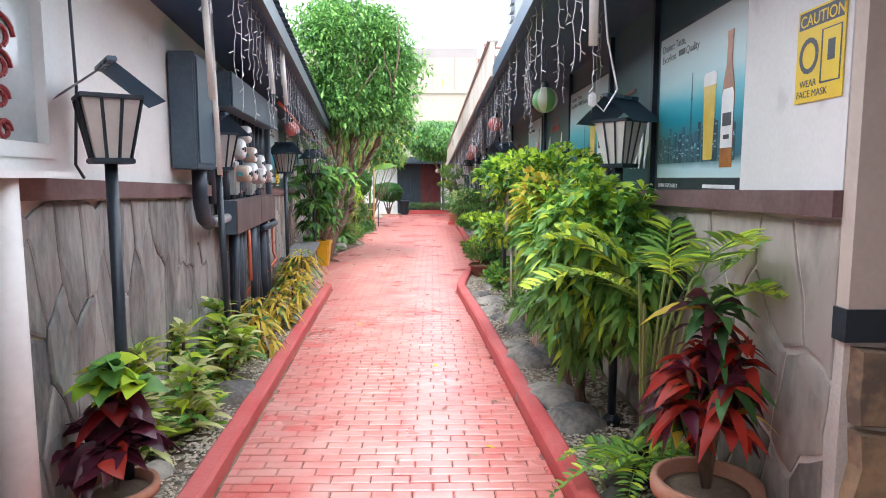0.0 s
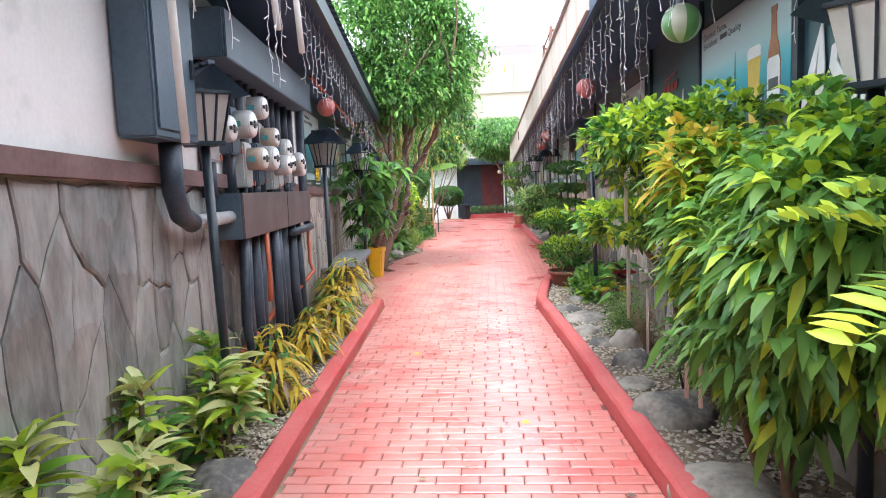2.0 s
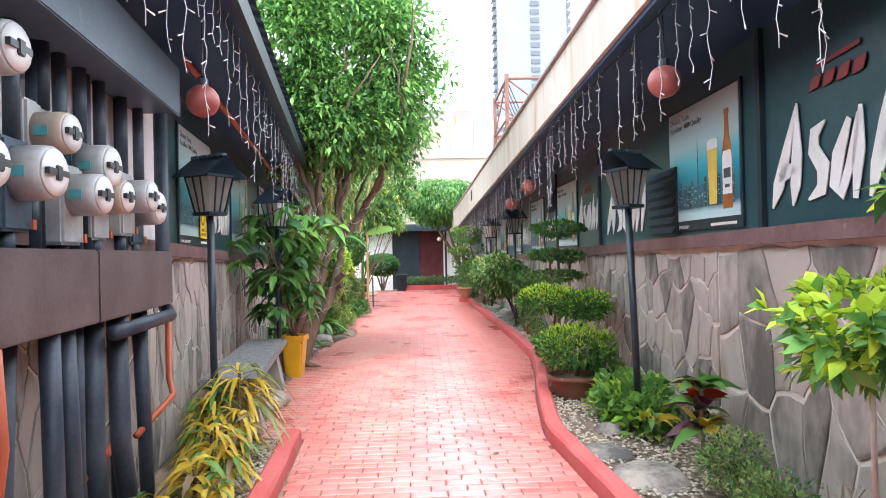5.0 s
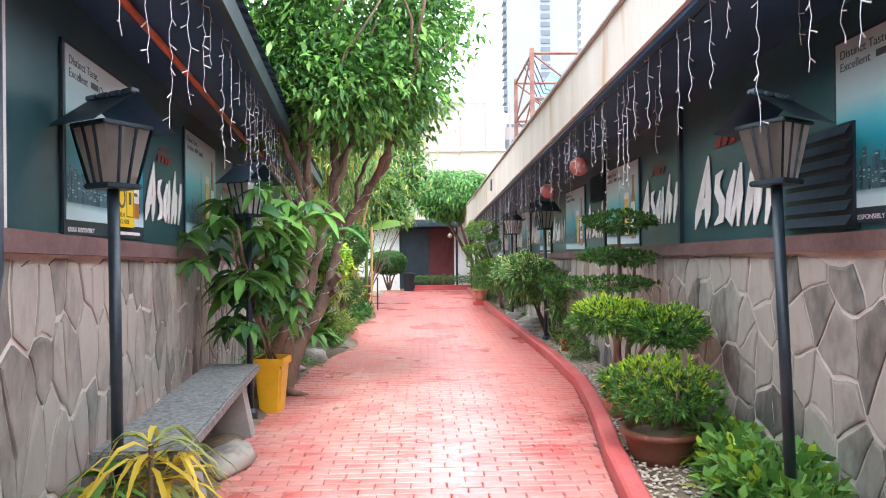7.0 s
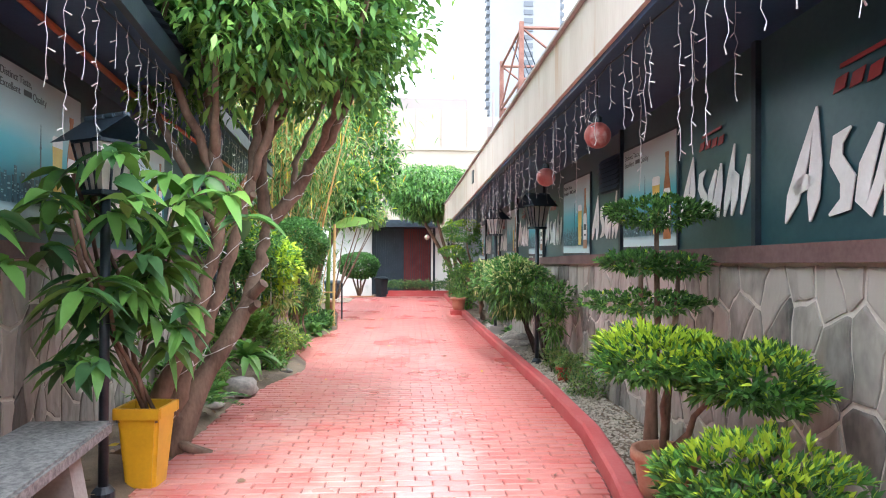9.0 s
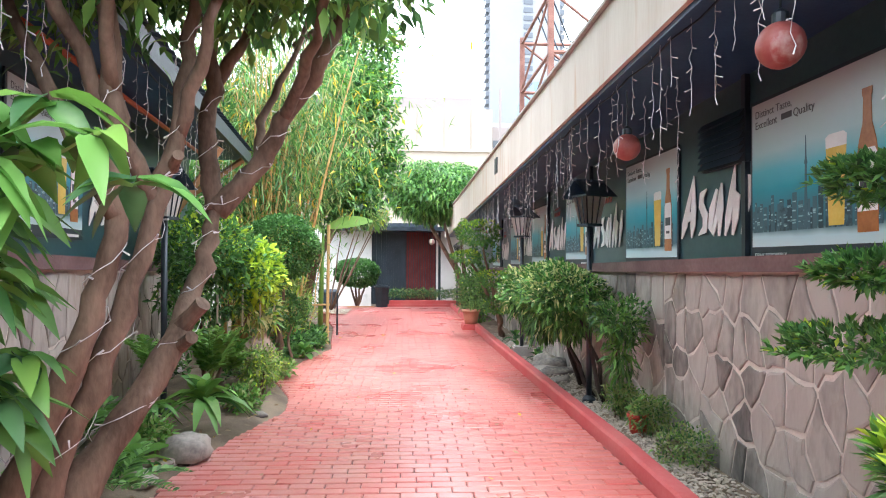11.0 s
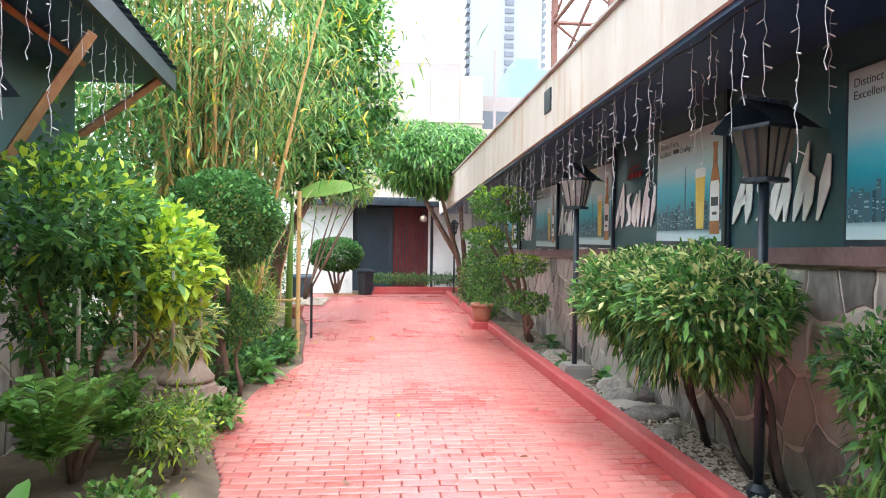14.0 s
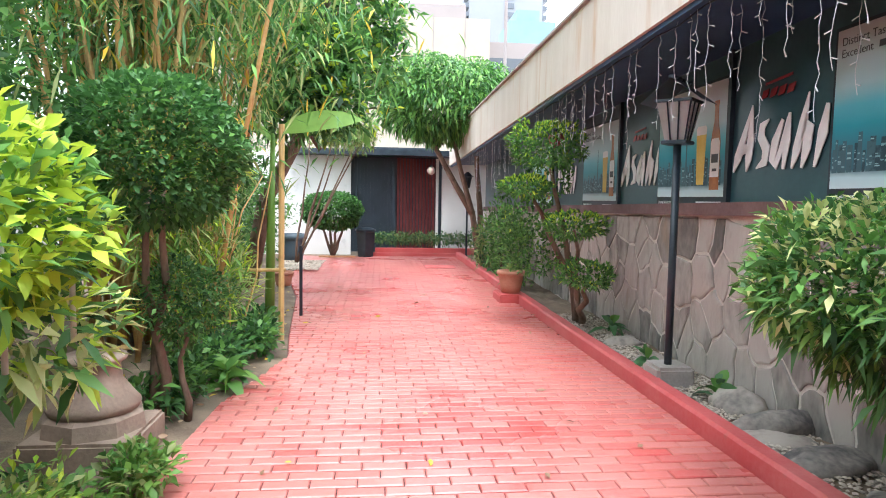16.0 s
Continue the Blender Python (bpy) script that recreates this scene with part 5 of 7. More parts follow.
for x, y, h in ((-1.66, 3.55, 0.62), (-1.46, 3.85, 0.42), (-1.72, 4.35, 0.55), (-1.55, 4.75, 0.50), (-1.75, 5.15, 0.55)):
    dracaena(x, y, h)
for x, y, h, ww in ((-1.52, 5.55, 0.34, (1, 3, 0.4)), (-1.68, 6.0, 0.42, (2, 3, 0.4)), (-1.60, 6.5, 0.33, (1, 3, 1.0)), (-1.70, 7.0, 0.36, (1, 3, 0.6)), (-1.66, 7.5, 0.35, (1, 4, 0.4)), (-1.74, 8.0, 0.38, (1, 4, 0.3)), (-1.72, 8.5, 0.34, (1, 3, 0.6)), (-1.95, 8.75, 0.46, (2, 2, 0.1))):
    dracaena(x, y, h, ww, (G_MID, G_YELLOW, G_DRY, G_RED), 0.25, 0.034, 4, 20, "yellow_croton", "low croton with narrow yellow and green leaves", 0.9)
dracaena(-1.82, 8.85, 0.56, (3, 2), (G_OLIVE, G_YELLOW), 0.46, 0.026, 2, 20, "spider_dracaena", "thin arching green and yellow striped leaves", 1.0)
rock((-1.42, 4.45, 0.03), (0.16, 0.2), 0.8, 10, "dark grey stone lying among the dracaenas")
rock((-1.5, 3.3, 0.02), (0.12, 0.1), 0.6)
rock((-1.95, 10.3, 0.03), (0.16, 0.3), 0.6, 0, "rough stone under the bench")
rock((-2.03, 14.02, 0.06), (0.17, 0.13), 0.75, 20, "pale rounded boulder at the edge of the bed")
rock((-2.2, 13.6, 0.03), (0.10, 0.2), 0.5, 40, "long low stone in the bed")
for y in (13.9, 15.2, 16.6):
    rock((edge_l(y) - 0.12, y, 0.02), (0.07, 0.06), 0.5)


def strap_plant(x, y, L, W, n, h=0.05, mats=None, label="strap-leaved bird's nest plant with broad glossy leaves"):
    t = thing("strap_leaf_plant", label, "plant", "strap-leaved plants")
    foliage("leaf_crown", [rosette((x, y, h), n, L, W, 0.75, (3, 1), rise=(0.35, 1.6)), rosette((x, y, h + 0.05), n // 2, L * 0.7, W, 0.4, (2, 1), rise=(1.0, 2.2))], mats or (G_MID, G_FICUS), t)


strap_plant(-2.15, 14.74, 0.42, 0.085, 24, 0.24)
strap_plant(-2.5, 14.5, 0.48, 0.085, 24, 0.2)
strap_plant(-2.3, 13.75, 0.46, 0.08, 16)
strap_plant(-1.98, 18.55, 0.34, 0.09, 12)


def fern(x, y, n, L, leaflet, h=0.1, mats=None, label="green fern with feathered arching fronds", droop=0.45, rise=(0.5, 1.4), width=0.022, name="fern"):
    t = thing(name, label, "fern", "ferns")
    foliage("frond_crown", [frond((x, y, h), (math.cos(a), math.sin(a), R.uniform(*rise)), L * R.uniform(0.75, 1.1), leaflet, 16, (3, 1), droop, width) for a in np.linspace(0, math.tau, n, endpoint=False) + R.uniform(0, 1)], mats or (G_MID, G_DARK), t)


BRIGHT = (G_FICUS, G_MID)
fern(-2.25, 15.25, 17, 0.62, 0.17, 0.32, BRIGHT, rise=(1.6, 3.4), droop=0.25, width=0.034)
fern(-2.62, 15.1, 16, 0.68, 0.18, 0.3, BRIGHT, rise=(1.4, 3.2), droop=0.3, width=0.034)
fern(-2.75, 14.2, 11, 0.6, 0.17, 0.1, rise=(0.8, 2.0), width=0.03)
fern(-2.28, 15.85, 14, 0.55, 0.16, 0.25, BRIGHT, rise=(1.2, 2.6), droop=0.3, width=0.03)
fern(-2.35, 16.5, 12, 0.55, 0.16)
fern(-2.15, 13.2, 9, 0.45, 0.13)
for x, y, r in ((-2.35, 14.2, 0.16), (-2.0, 15.35, 0.17), (-2.12, 16.55, 0.18), (-1.98, 17.0, 0.15), (-2.5, 13.2, 0.2)):
    shrub("ground_cover_plant", "low leafy green ground cover in the bed", 0, [blob((x, y, r * 0.8), (r, r, r * 0.7), 520, 0.06, 0.028, (2, 2, 1), inner=0.2, up=0.8)], (G_MID, G_FICUS, G_OLIVE), [((x, y, 0), (x, y, r * 0.7))], group="ground cover plants", stem_r=0.007)
shrub("low_bush", "small pale green bush at the path's edge", 0, [blob((-2.0, 16.05, 0.30), (0.24, 0.30, 0.22), 1300, 0.05, 0.018, (2, 2, 1), inner=0.2)], (G_OLIVE, G_FICUS, G_LIME), [((-2.0, 16.05, 0), (-2.0, 16.05, 0.3))])
shrub("broad_shrub", "rounded garden shrub, dark green with lime leaves towards the path", 0,
      [blob((-2.45, 15.75, 1.42), (0.46, 0.5, 0.34), 3000, 0.07, 0.034, (4, 2, 0.15), tips=(2, 0.3, 0.5)), blob((-2.08, 16.15, 1.2), (0.27, 0.42, 0.32), 1900, 0.08, 0.038, (1, 2, 5)), blob((-2.45, 15.9, 1.0), (0.45, 0.5, 0.28), 1100, 0.07, 0.034, (3, 1, 0.2)),
       blob((-2.15, 16.6, 0.8), (0.25, 0.35, 0.22), 500, 0.12, 0.036, (1, 2, 1, 3))], (G_DARK, G_MID, G_LIME, G_PALE),
      [((-2.5, 16.0, 0), (-2.6, 15.8, 1.2)), ((-2.5, 16.0, 0), (-2.3, 16.0, 1.1)), ((-2.5, 16.05, 0), (-2.75, 15.9, 1.1)), ((-2.5, 16.0, 0), (-2.15, 16.3, 0.9))])
for x, y, z in ((-2.15, 15.9, 0.7), (-2.3, 15.6, 0.75), (-2.05, 16.2, 0.75), (-1.95, 16.4, 0.8)):
    tagged(link("meteor_tube_light", tube([(x, y, z), (x, y, z + 0.4)], 0.009, 8), DULLWHITE, smooth=True), "thin frosted light tube hanging in the shrubs", "tube light", "tube lights in the shrubs")
shrub("clipped_ball_shrub", "dense clipped round topiary shrub", 0, [blob((-2.12, 17.75, 1.5), (0.44, 0.46, 0.40), 9000, 0.042, 0.027, (5, 1), inner=0.78, lumps=0.05)], (G_DARK, G_MID), [((-2.2, 17.95, 0), (-2.12, 17.75, 1.3)), ((-2.25, 18.0, 0), (-2.2, 17.8, 1.3))], stem_r=0.03)
URN = mat("brown_cast_stone", (0.22, 0.165, 0.125), (0.36, 0.28, 0.215), rough=0.85, scale=5, fine=50, bump=0.4)
t = thing("stone_pedestal", "moulded brown stone pedestal with stepped square foot", "pedestal", at=(-2.34, 17.45, 0.0))
part("foot", box(-0.25, 0.25, -0.25, 0.25, -0.02, 0.15, 0.015), URN, t)
part("step", lathe([(0.24, 0.15), (0.23, 0.22), (0.20, 0.24)], 8), URN, t)
part("drum", lathe([(0.20, 0.24), (0.21, 0.27), (0.185, 0.30), (0.13, 0.38), (0.12, 0.46), (0.15, 0.48), (0.15, 0.50)], 24), URN, t, smooth=True)
shrub("potted_clipped_bush", "clipped dark bush growing above the pedestal", 0, [blob((-2.08, 18.0, 0.68), (0.24, 0.26, 0.24), 2600, 0.035, 0.02, (3, 1), inner=0.6)], (G_DARK, G_MID), [((-2.05, 17.95, 0), (-2.05, 17.9, 0.6))])
for k in range(8):
    y = 17.9 + k * 0.3
    shrub("edging_plant", "leafy dark green edging plant beside the path", 0, [blob((edge_l(y) - 0.22 - R.uniform(0, 0.15), y, 0.15), (0.18, 0.2, 0.15), 260, 0.085, 0.04, (3, 2, 1), inner=0.2)], (G_DARK, G_MID, G_BLUE), [((edge_l(y) - 0.25, y, 0), (edge_l(y) - 0.25, y, 0.12))], group="edging plants", stem_r=0.008)

# bamboo clump
t = thing("bamboo_clump", "tall bamboo clump with orange-brown canes and feathery leaves", "bamboo")
cane_pts = []
for i in range(85):
    b = Vector((-3.0 + R.gauss(0, 0.28), 20.2 + R.gauss(0, 0.45), 0))
    a = R.uniform(0, math.tau)
    lean = R.uniform(0.1, 0.9)
    top = b + Vector((lean * math.cos(a) * 0.8 + 0.15 + (0.35 if i % 3 == 0 else 0.0), lean * math.sin(a) - 0.5, R.uniform(3.6, 5.6)))
    pts = [b.lerp(top, s / 6) + Vector((0.12 * (s / 6) ** 2 * math.cos(a) * 3, 0.3 * (s / 6) ** 2 * math.sin(a), -0.25 * (s / 6) ** 3)) for s in range(7)]
    part("cane", tube(pts, [0.022, 0.021, 0.02, 0.017, 0.013, 0.009, 0.005], 6), BAMBOO, t, smooth=True)
    cane_pts.append(pts)
o, d = [], []
for pts in cane_pts:
    for j in range(215):
        s = R.uniform(3.5, 6) if R.random() < 0.72 else R.uniform(2.0, 6)
        k = min(5, int(s))
        c = pts[k].lerp(pts[k + 1], s - k)
        r = 0.12 + 0.09 * s
        o.append(tuple(c + Vector((R.gauss(0, r), R.gauss(0, r), R.gauss(0, r * 0.8)))))
        d.append((R.gauss(0, 1), R.gauss(0, 1), R.gauss(-0.5, 0.5)))
o, d = np.array(o), np.array(d)
foliage("leaf_crown", [(leaves(o, d, NR.uniform(0.11, 0.22, len(o)), 0.024, 0.4, **LEAF3), NR.choice(4, len(o), p=[0.34, 0.30, 0.30, 0.06]))], (G_MID, G_OLIVE, G_DARK, G_YELLOW), t)
shrub("bamboo_undergrowth", "thin bamboo shoots and grass below the clump", 0, [blob((-2.4, 19.6, 0.6), (0.45, 0.7, 0.55), 2400, 0.16, 0.018, (2, 2, 1), up=1.0, inner=0.1), blob((-2.6, 19.2, 1.3), (0.6, 0.5, 0.7), 1800, 0.15, 0.018, (2, 2, 1), inner=0.1)], (G_FICUS, G_OLIVE, G_LIME),
      [((-2.4 + R.uniform(-0.3, 0.4), 19.5 + R.uniform(-0.4, 0.6), 0), (-2.4 + R.uniform(-0.4, 0.5), 19.5 + R.uniform(-0.4, 0.6), R.uniform(0.8, 1.6))) for i in range(16)], stem_mat=BAMBOO, stem_r=0.01)
t = thing("bamboo_stake_frame", "bamboo stake and crossbar propping a banana plant", "plant support")
part("stake", tube([(-1.84, 20.06, -0.03), (-1.83, 20.06, 1.9)], 0.026, 10), BAMBOO, t)
part("stake", tube([(-1.80, 21.2, -0.03), (-1.80, 21.2, 0.75)], 0.018, 8), BLACK, t)
part("crossbar", tube([(-2.35, 20.0, 0.62), (-1.80, 20.06, 0.62)], 0.016, 8), BAMBOO, t)
t = thing("banana_plant", "young banana plant with one broad green leaf", "plant")
part("stem", tube([(-2.0, 20.4, 0), (-1.98, 20.4, 1.0), (-1.95, 20.35, 1.85)], [0.05, 0.04, 0.02], 8), G_FICUS, t, smooth=True)
foliage("leaf_crown", [(leaves([(-1.92, 20.3, 1.85), (-1.95, 20.4, 1.75)], [(1, -0.1, 0.35), (-0.8, 0.3, 0.9)], [0.85, 0.7], [0.22, 0.2], [0.18, 0.4], stations=(0, 0.2, 0.4, 0.6, 0.8, 1), shape=(0.1, 0.75, 1, 0.95, 0.7, 0.05), facing=np.array([0, -0.6, 1.0])), np.array([0, 0]))], (G_FICUS,), t)

# second tree, weeping shrub and far corner
t = thing("rubber_tree", "tall dark green garden tree with round leathery leaves", "tree")
part("trunk", tube([(-2.75, 23.2, -0.05), (-2.5, 23.1, 1.2), (-1.75, 23.0, 2.6), (-1.6, 22.9, 4.5)], [0.12, 0.10, 0.08, 0.03], 10), BARK, t, smooth=True)
for i in range(9):
    part("branch", tube(bent((-1.8, 23.0, 1.9 + i * 0.3), (-1.75 + R.uniform(-0.9, 0.9), 22.9 + R.uniform(-0.8, 0.8), 2.6 + i * 0.35), 0, 5, 0.04), [0.035, 0.03, 0.022, 0.015, 0.008], 6), BARK, t, smooth=True)
cs = []
for i in range(26):
    z = R.uniform(2.3, 6.2)
    a = R.uniform(0, math.tau)
    w = 0.95 if z < 4.6 else 0.75
    cs.append(blob((-1.7 + w * 0.72 * math.cos(a), 22.8 + w * math.sin(a), z), (0.48, 0.48, 0.46), 800, 0.13, 0.07, (4, 3, 0.8 if math.cos(a) > 0 else 0.2), inner=0.2, lumps=0.3))
foliage("crown", cs, (G_DARK, G_MID, G_LIME), t)
shrub("weeping_shrub", "olive-green weeping shrub arching before the white wall", 0, [blob((-1.75, 26.2, 2.55), (0.75, 0.6, 0.42), 3200, 0.07, 0.022, (3, 2), inner=0.2, up=-0.6, droop=0.7), blob((-1.3, 26.0, 2.45), (0.4, 0.5, 0.35), 1200, 0.07, 0.022, (3, 2), inner=0.2, up=-0.6)], (G_OLIVE, G_FICUS),
      [((-2.5, 26.3, 0), (-1.7 + R.uniform(-0.5, 0.5), 26.2 + R.uniform(-0.4, 0.4), 2.4)) for i in range(6)])
shrub("clipped_round_bush", "round clipped bush on short stems by the end wall", 0, [blob((-1.95, 28.1, 0.98), (0.64, 0.5, 0.40), 6500, 0.075, 0.045, (4, 1), inner=0.75, lumps=0.05)], (G_DARK, G_MID), [((-1.95, 28.1, 0), (-1.95 + dx, 28.1, 0.8)) for dx in (-0.3, -0.1, 0.12, 0.3)], stem_r=0.035)
for k, (x, y, z, r) in enumerate(((-3.3, 22.3, 1.6, 0.9), (-3.6, 24.5, 1.4, 0.9), (-3.6, 26.8, 1.0, 0.8), (-3.7, 18.4, 1.7, 0.9), (-3.9, 20.4, 2.2, 1.0), (-3.4, 16.9, 1.0, 0.5))):
    shrub("background_bush", "dense dark green bush filling the back of the bed", 0, [blob((x, y, z), (r, r, z), 4200, 0.11, 0.05, (3, 2), inner=0.3, lumps=0.3)], (G_DARK, G_MID), [((x, y, 0), (x, y, z))], group="background bushes")
pot("blue_grey_planter", "large blue-grey glazed planter on gravel", (-2.62, 26.9, 0.0), 0.26, 0.55, DARKSTEEL)
pot("terracotta_pot", "small terracotta pot beside the planter", (-2.3, 23.4, 0.02), 0.14, 0.2, TERRACOTTA)
t = thing("black_bin", "black plastic waste bin by the end bed", "bin", at=(-1.25, 28.15, 0.0))
part("body", lathe([(0.16, 0), (0.2, 0.52), (0.215, 0.53), (0.215, 0.56)], 4), BLACK, t)
part("lid", lathe([(0.22, 0.56), (0.22, 0.59), (0.12, 0.63), (0.01, 0.635)], 20), BLACK, t)
tagged(link("timber_plank", box(-2.2, -1.45, 27.7, 27.8, 0.02, 0.05), WOOD), "loose timber plank lying on the ground", "plank")
tagged(link("manhole_cover", box(-0.1, 0.45, 25.9, 26.4, 0.001, 0.012, 0.003), KERB), "red painted square cover set in the walkway", "manhole cover")

# end bed, gate and tree
tagged(link("kerb_north", box(-1.05, 1.3, 28.42, 28.54, -0.05, 0.17, 0.015), KERB), "red painted brick edging of the end bed", "kerb", kind="structure")
tagged(link("kerb_north_base", box(-1.15, 0.72, 28.3, 28.415, -0.05, 0.07, 0.012), KERB), "low red brick step before the end bed", "kerb", kind="structure")
for k in range(8):
    x = -0.95 + k * 0.30
    shrub("hedge_plant", "small grey-green hedge plant in the end bed", 0, [blob((x, 28.85, 0.36), (0.2, 0.2, 0.15), 420, 0.07, 0.025, (2, 1, 1), inner=0.2)], (G_BLUE, G_OLIVE, G_DARK), [((x, 28.85, 0.0), (x, 28.85, 0.3))], group="hedge plants", stem_r=0.01)
t = tagged(new("door_1"), "closed corrugated gate, dark blue half and maroon half", "gate", kind="structure")
GATEBLUE = mat("gate_blue", (0.02, 0.035, 0.05), (0.035, 0.055, 0.075), rough=0.5)
GATERED = mat("gate_maroon", (0.10, 0.012, 0.016), (0.15, 0.03, 0.03), rough=0.55)
for i in range(28):
    x = -1.60 + i * 0.075
    red = x > -0.62 and x < 0.35
    part("slat", box(x, x + 0.055, 29.42 - 0.02 * (i % 2), 29.46, 0.02, 2.2), GATERED if red else GATEBLUE, t, "maroon slat" if red else "dark blue slat")
part("backing", box(-1.62, 0.5, 29.47, 29.5, 0, 2.22), GATEBLUE, t)
part("frame", box(-0.66, -0.60, 29.36, 29.41, 0, 2.2), GATEBLUE, t)
part("frame", box(0.36, 0.42, 29.36, 29.41, 0, 2.2), PLASTER, t, "white door post")
t = thing("umbrella_tree", "tree with a clipped umbrella crown beside the gate", "tree")
for q in ([(0.98, 26.4, -0.05), (0.8, 26.4, 1.0), (0.55, 26.3, 1.8), (0.3, 26.2, 2.7)], [(1.0, 26.45, -0.05), (0.95, 26.4, 1.0), (0.85, 26.3, 1.9), (0.8, 26.2, 2.7)], [(0.8, 26.4, 1.0), (0.5, 26.5, 1.5), (-0.1, 26.3, 2.5)]):
    part("trunk", tube(q, [0.07, 0.055, 0.045, 0.03][:len(q)], 9), BARK, t, smooth=True)
foliage("crown", [blob((0.25, 26.2, 3.12), (1.32, 1.1, 0.78), 9000, 0.14, 0.048, (3, 3, 0.8), inner=0.6, up=-0.2, droop=0.6, lumps=0.1)] + [blob((0.15 + R.uniform(-0.8, 0.8), 26.0 + R.uniform(-0.7, 0.5), 3.1 + R.uniform(-0.4, 0.5)), (0.4, 0.4, 0.3), 400, 0.11, 0.03, (3, 2, 2), up=0.3) for i in range(10)], (G_MID, G_DARK, G_FICUS), t)

# ---- right bed ----
pot("terracotta_pot", "large terracotta pot with a red croton", (1.13, 2.52, 0.02), 0.21, 0.34, TERRACOTTA)
t = thing("red_croton", "potted croton with drooping scarlet and dark green leaves", "potted plant")
heads = [(1.12, 2.52, 1.0), (1.0, 2.43, 0.86), (1.23, 2.5, 0.92), (1.12, 2.66, 0.85), (1.14, 2.38, 0.80), (1.02, 2.58, 0.78)]
for c in heads:
    part("stem", tube([(1.13, 2.52, 0.28), (1.12 + (c[0] - 1.12) * 0.4, 2.52, 0.6), c], 0.013, 6), BARK, t, smooth=True)
foliage("leaf_crown", [rosette((c[0], c[1], c[2] - dz), 13, 0.17, 0.06, 0.75, (2.8, 3, 0.9, 0.25), rise=(-0.4, 1.0)) for c in heads for dz in (0.0, 0.08, 0.16)] + [rosette((1.12, 2.52, 1.06), 16, 0.24, 0.075, 0.6, (0, 0.8, 3, 0.3), rise=(0.1, 1.0))], (G_RED, G_MAROON, G_DARK, G_YELLOW), t)
t = thing("black_pot", "square black plastic pot with a palm", "plant pot")
part("body", box(1.0, 1.2, 3.06, 3.26, 0.0, 0.26, 0.02), BLACK, t)
part("soil", box(1.02, 1.18, 3.08, 3.24, 0.255, 0.265), SOIL, t)
t = thing("areca_palm", "potted palm with long arching light green fronds", "palm")
sets = []
for i in range(12):
    a = i * 2.4
    c = Vector((1.1 + 0.03 * math.cos(a), 3.16 + 0.06 * math.sin(a), 0.25))
    top = Vector((1.14 + 0.14 * math.cos(a), 3.02 + 0.2 * math.sin(a), R.uniform(0.55, 1.15)))
    part("stalk", tube([c, c.lerp(top, 0.6) + Vector((0, 0, 0.1)), top], 0.008, 5), G_OLIVE, t)
    sets.append(frond(tuple(top), (math.cos(a) * 0.9, math.sin(a) * 0.9 - 0.25, R.uniform(0.6, 1.6)), R.uniform(0.6, 0.85), 0.26, 20, (2, 2), 0.5, 0.026))
foliage("frond_crown", sets, (G_FICUS, G_LIME), t)
fern(1.0, 2.95, 12, 0.42, 0.16, 0.25, (G_FICUS, G_LIME), "rhapis palm with narrow drooping leaflets", 0.7, (0.1, 1.2), name="lady_palm")
fern(0.98, 2.6, 7, 0.16, 0.07, 0.08, (G_BLUE, G_MID), "small seedling at the kerb", 0.4, name="seedling_plant")
for k in range(4):
    rock((0.86 + 0.08 * k, 2.9 + 0.17 * k, 0.05), (0.07, 0.08), 1.0, 30 * k, "small pale rock near the pots")
shrub("big_leafy_shrub", "large leafy shrub with glossy green and yellow-tipped leaves", 0,
      [blob((1.0, 3.82, 1.22), (0.34, 0.36, 0.40), 2200, 0.125, 0.042, (3, 3, 1.2), droop=0.6, whorl=3, three=False, tips=(2, 0.4, 0.5)), blob((1.12, 3.68, 1.0), (0.24, 0.3, 0.36), 1100, 0.125, 0.042, (4, 2.5, 0.3), droop=0.6, whorl=3, three=False),
       blob((1.0, 4.25, 1.12), (0.36, 0.45, 0.46), 2500, 0.125, 0.04, (3, 3, 1.2), droop=0.6, whorl=3, three=False, tips=(2, 0.5, 0.45)), blob((0.93, 4.55, 1.16), (0.28, 0.32, 0.40), 1700, 0.12, 0.038, (2, 3, 1.5, 0.2), droop=0.6, whorl=3, three=False, tips=(2, 0.55, 0.4)),
       blob((0.98, 4.2, 0.8), (0.32, 0.42, 0.36), 1100, 0.125, 0.04, (4, 2, 0.3), droop=0.7, whorl=3, three=False), blob((0.78, 4.68, 1.45), (0.2, 0.24, 0.16), 420, 0.11, 0.034, (0.5, 1, 2, 3), droop=0.4, whorl=3, three=False), blob((0.92, 4.45, 0.78), (0.24, 0.3, 0.26), 600, 0.12, 0.038, (4, 2, 0.3), droop=0.7, whorl=3, three=False)],
      (G_MID, G_FICUS, G_LIME, G_YELLOW), [((1.0, 4.15, 0), (0.95, 4.3, 0.9)), ((1.02, 4.15, 0), (0.85, 4.6, 1.0)), ((0.98, 4.2, 0), (1.1, 4.3, 1.0)), ((1.0, 4.4, 0), (0.8, 4.7, 1.0))])
for x, y, z in ((0.72, 4.4, 0.42), (0.75, 4.7, 0.36), (0.62, 5.4, 1.15), (0.72, 5.85, 0.5), (0.95, 5.3, 1.15), (0.82, 6.3, 0.5), (0.9, 6.1, 0.2), (0.76, 6.0, 1.3)):
    tagged(link("meteor_tube_light", tube([(x, y, z), (x, y, z + 0.45)], 0.009, 8), DULLWHITE, smooth=True), "thin frosted light tube hanging in the shrubs", "tube light", "tube lights in the shrubs")
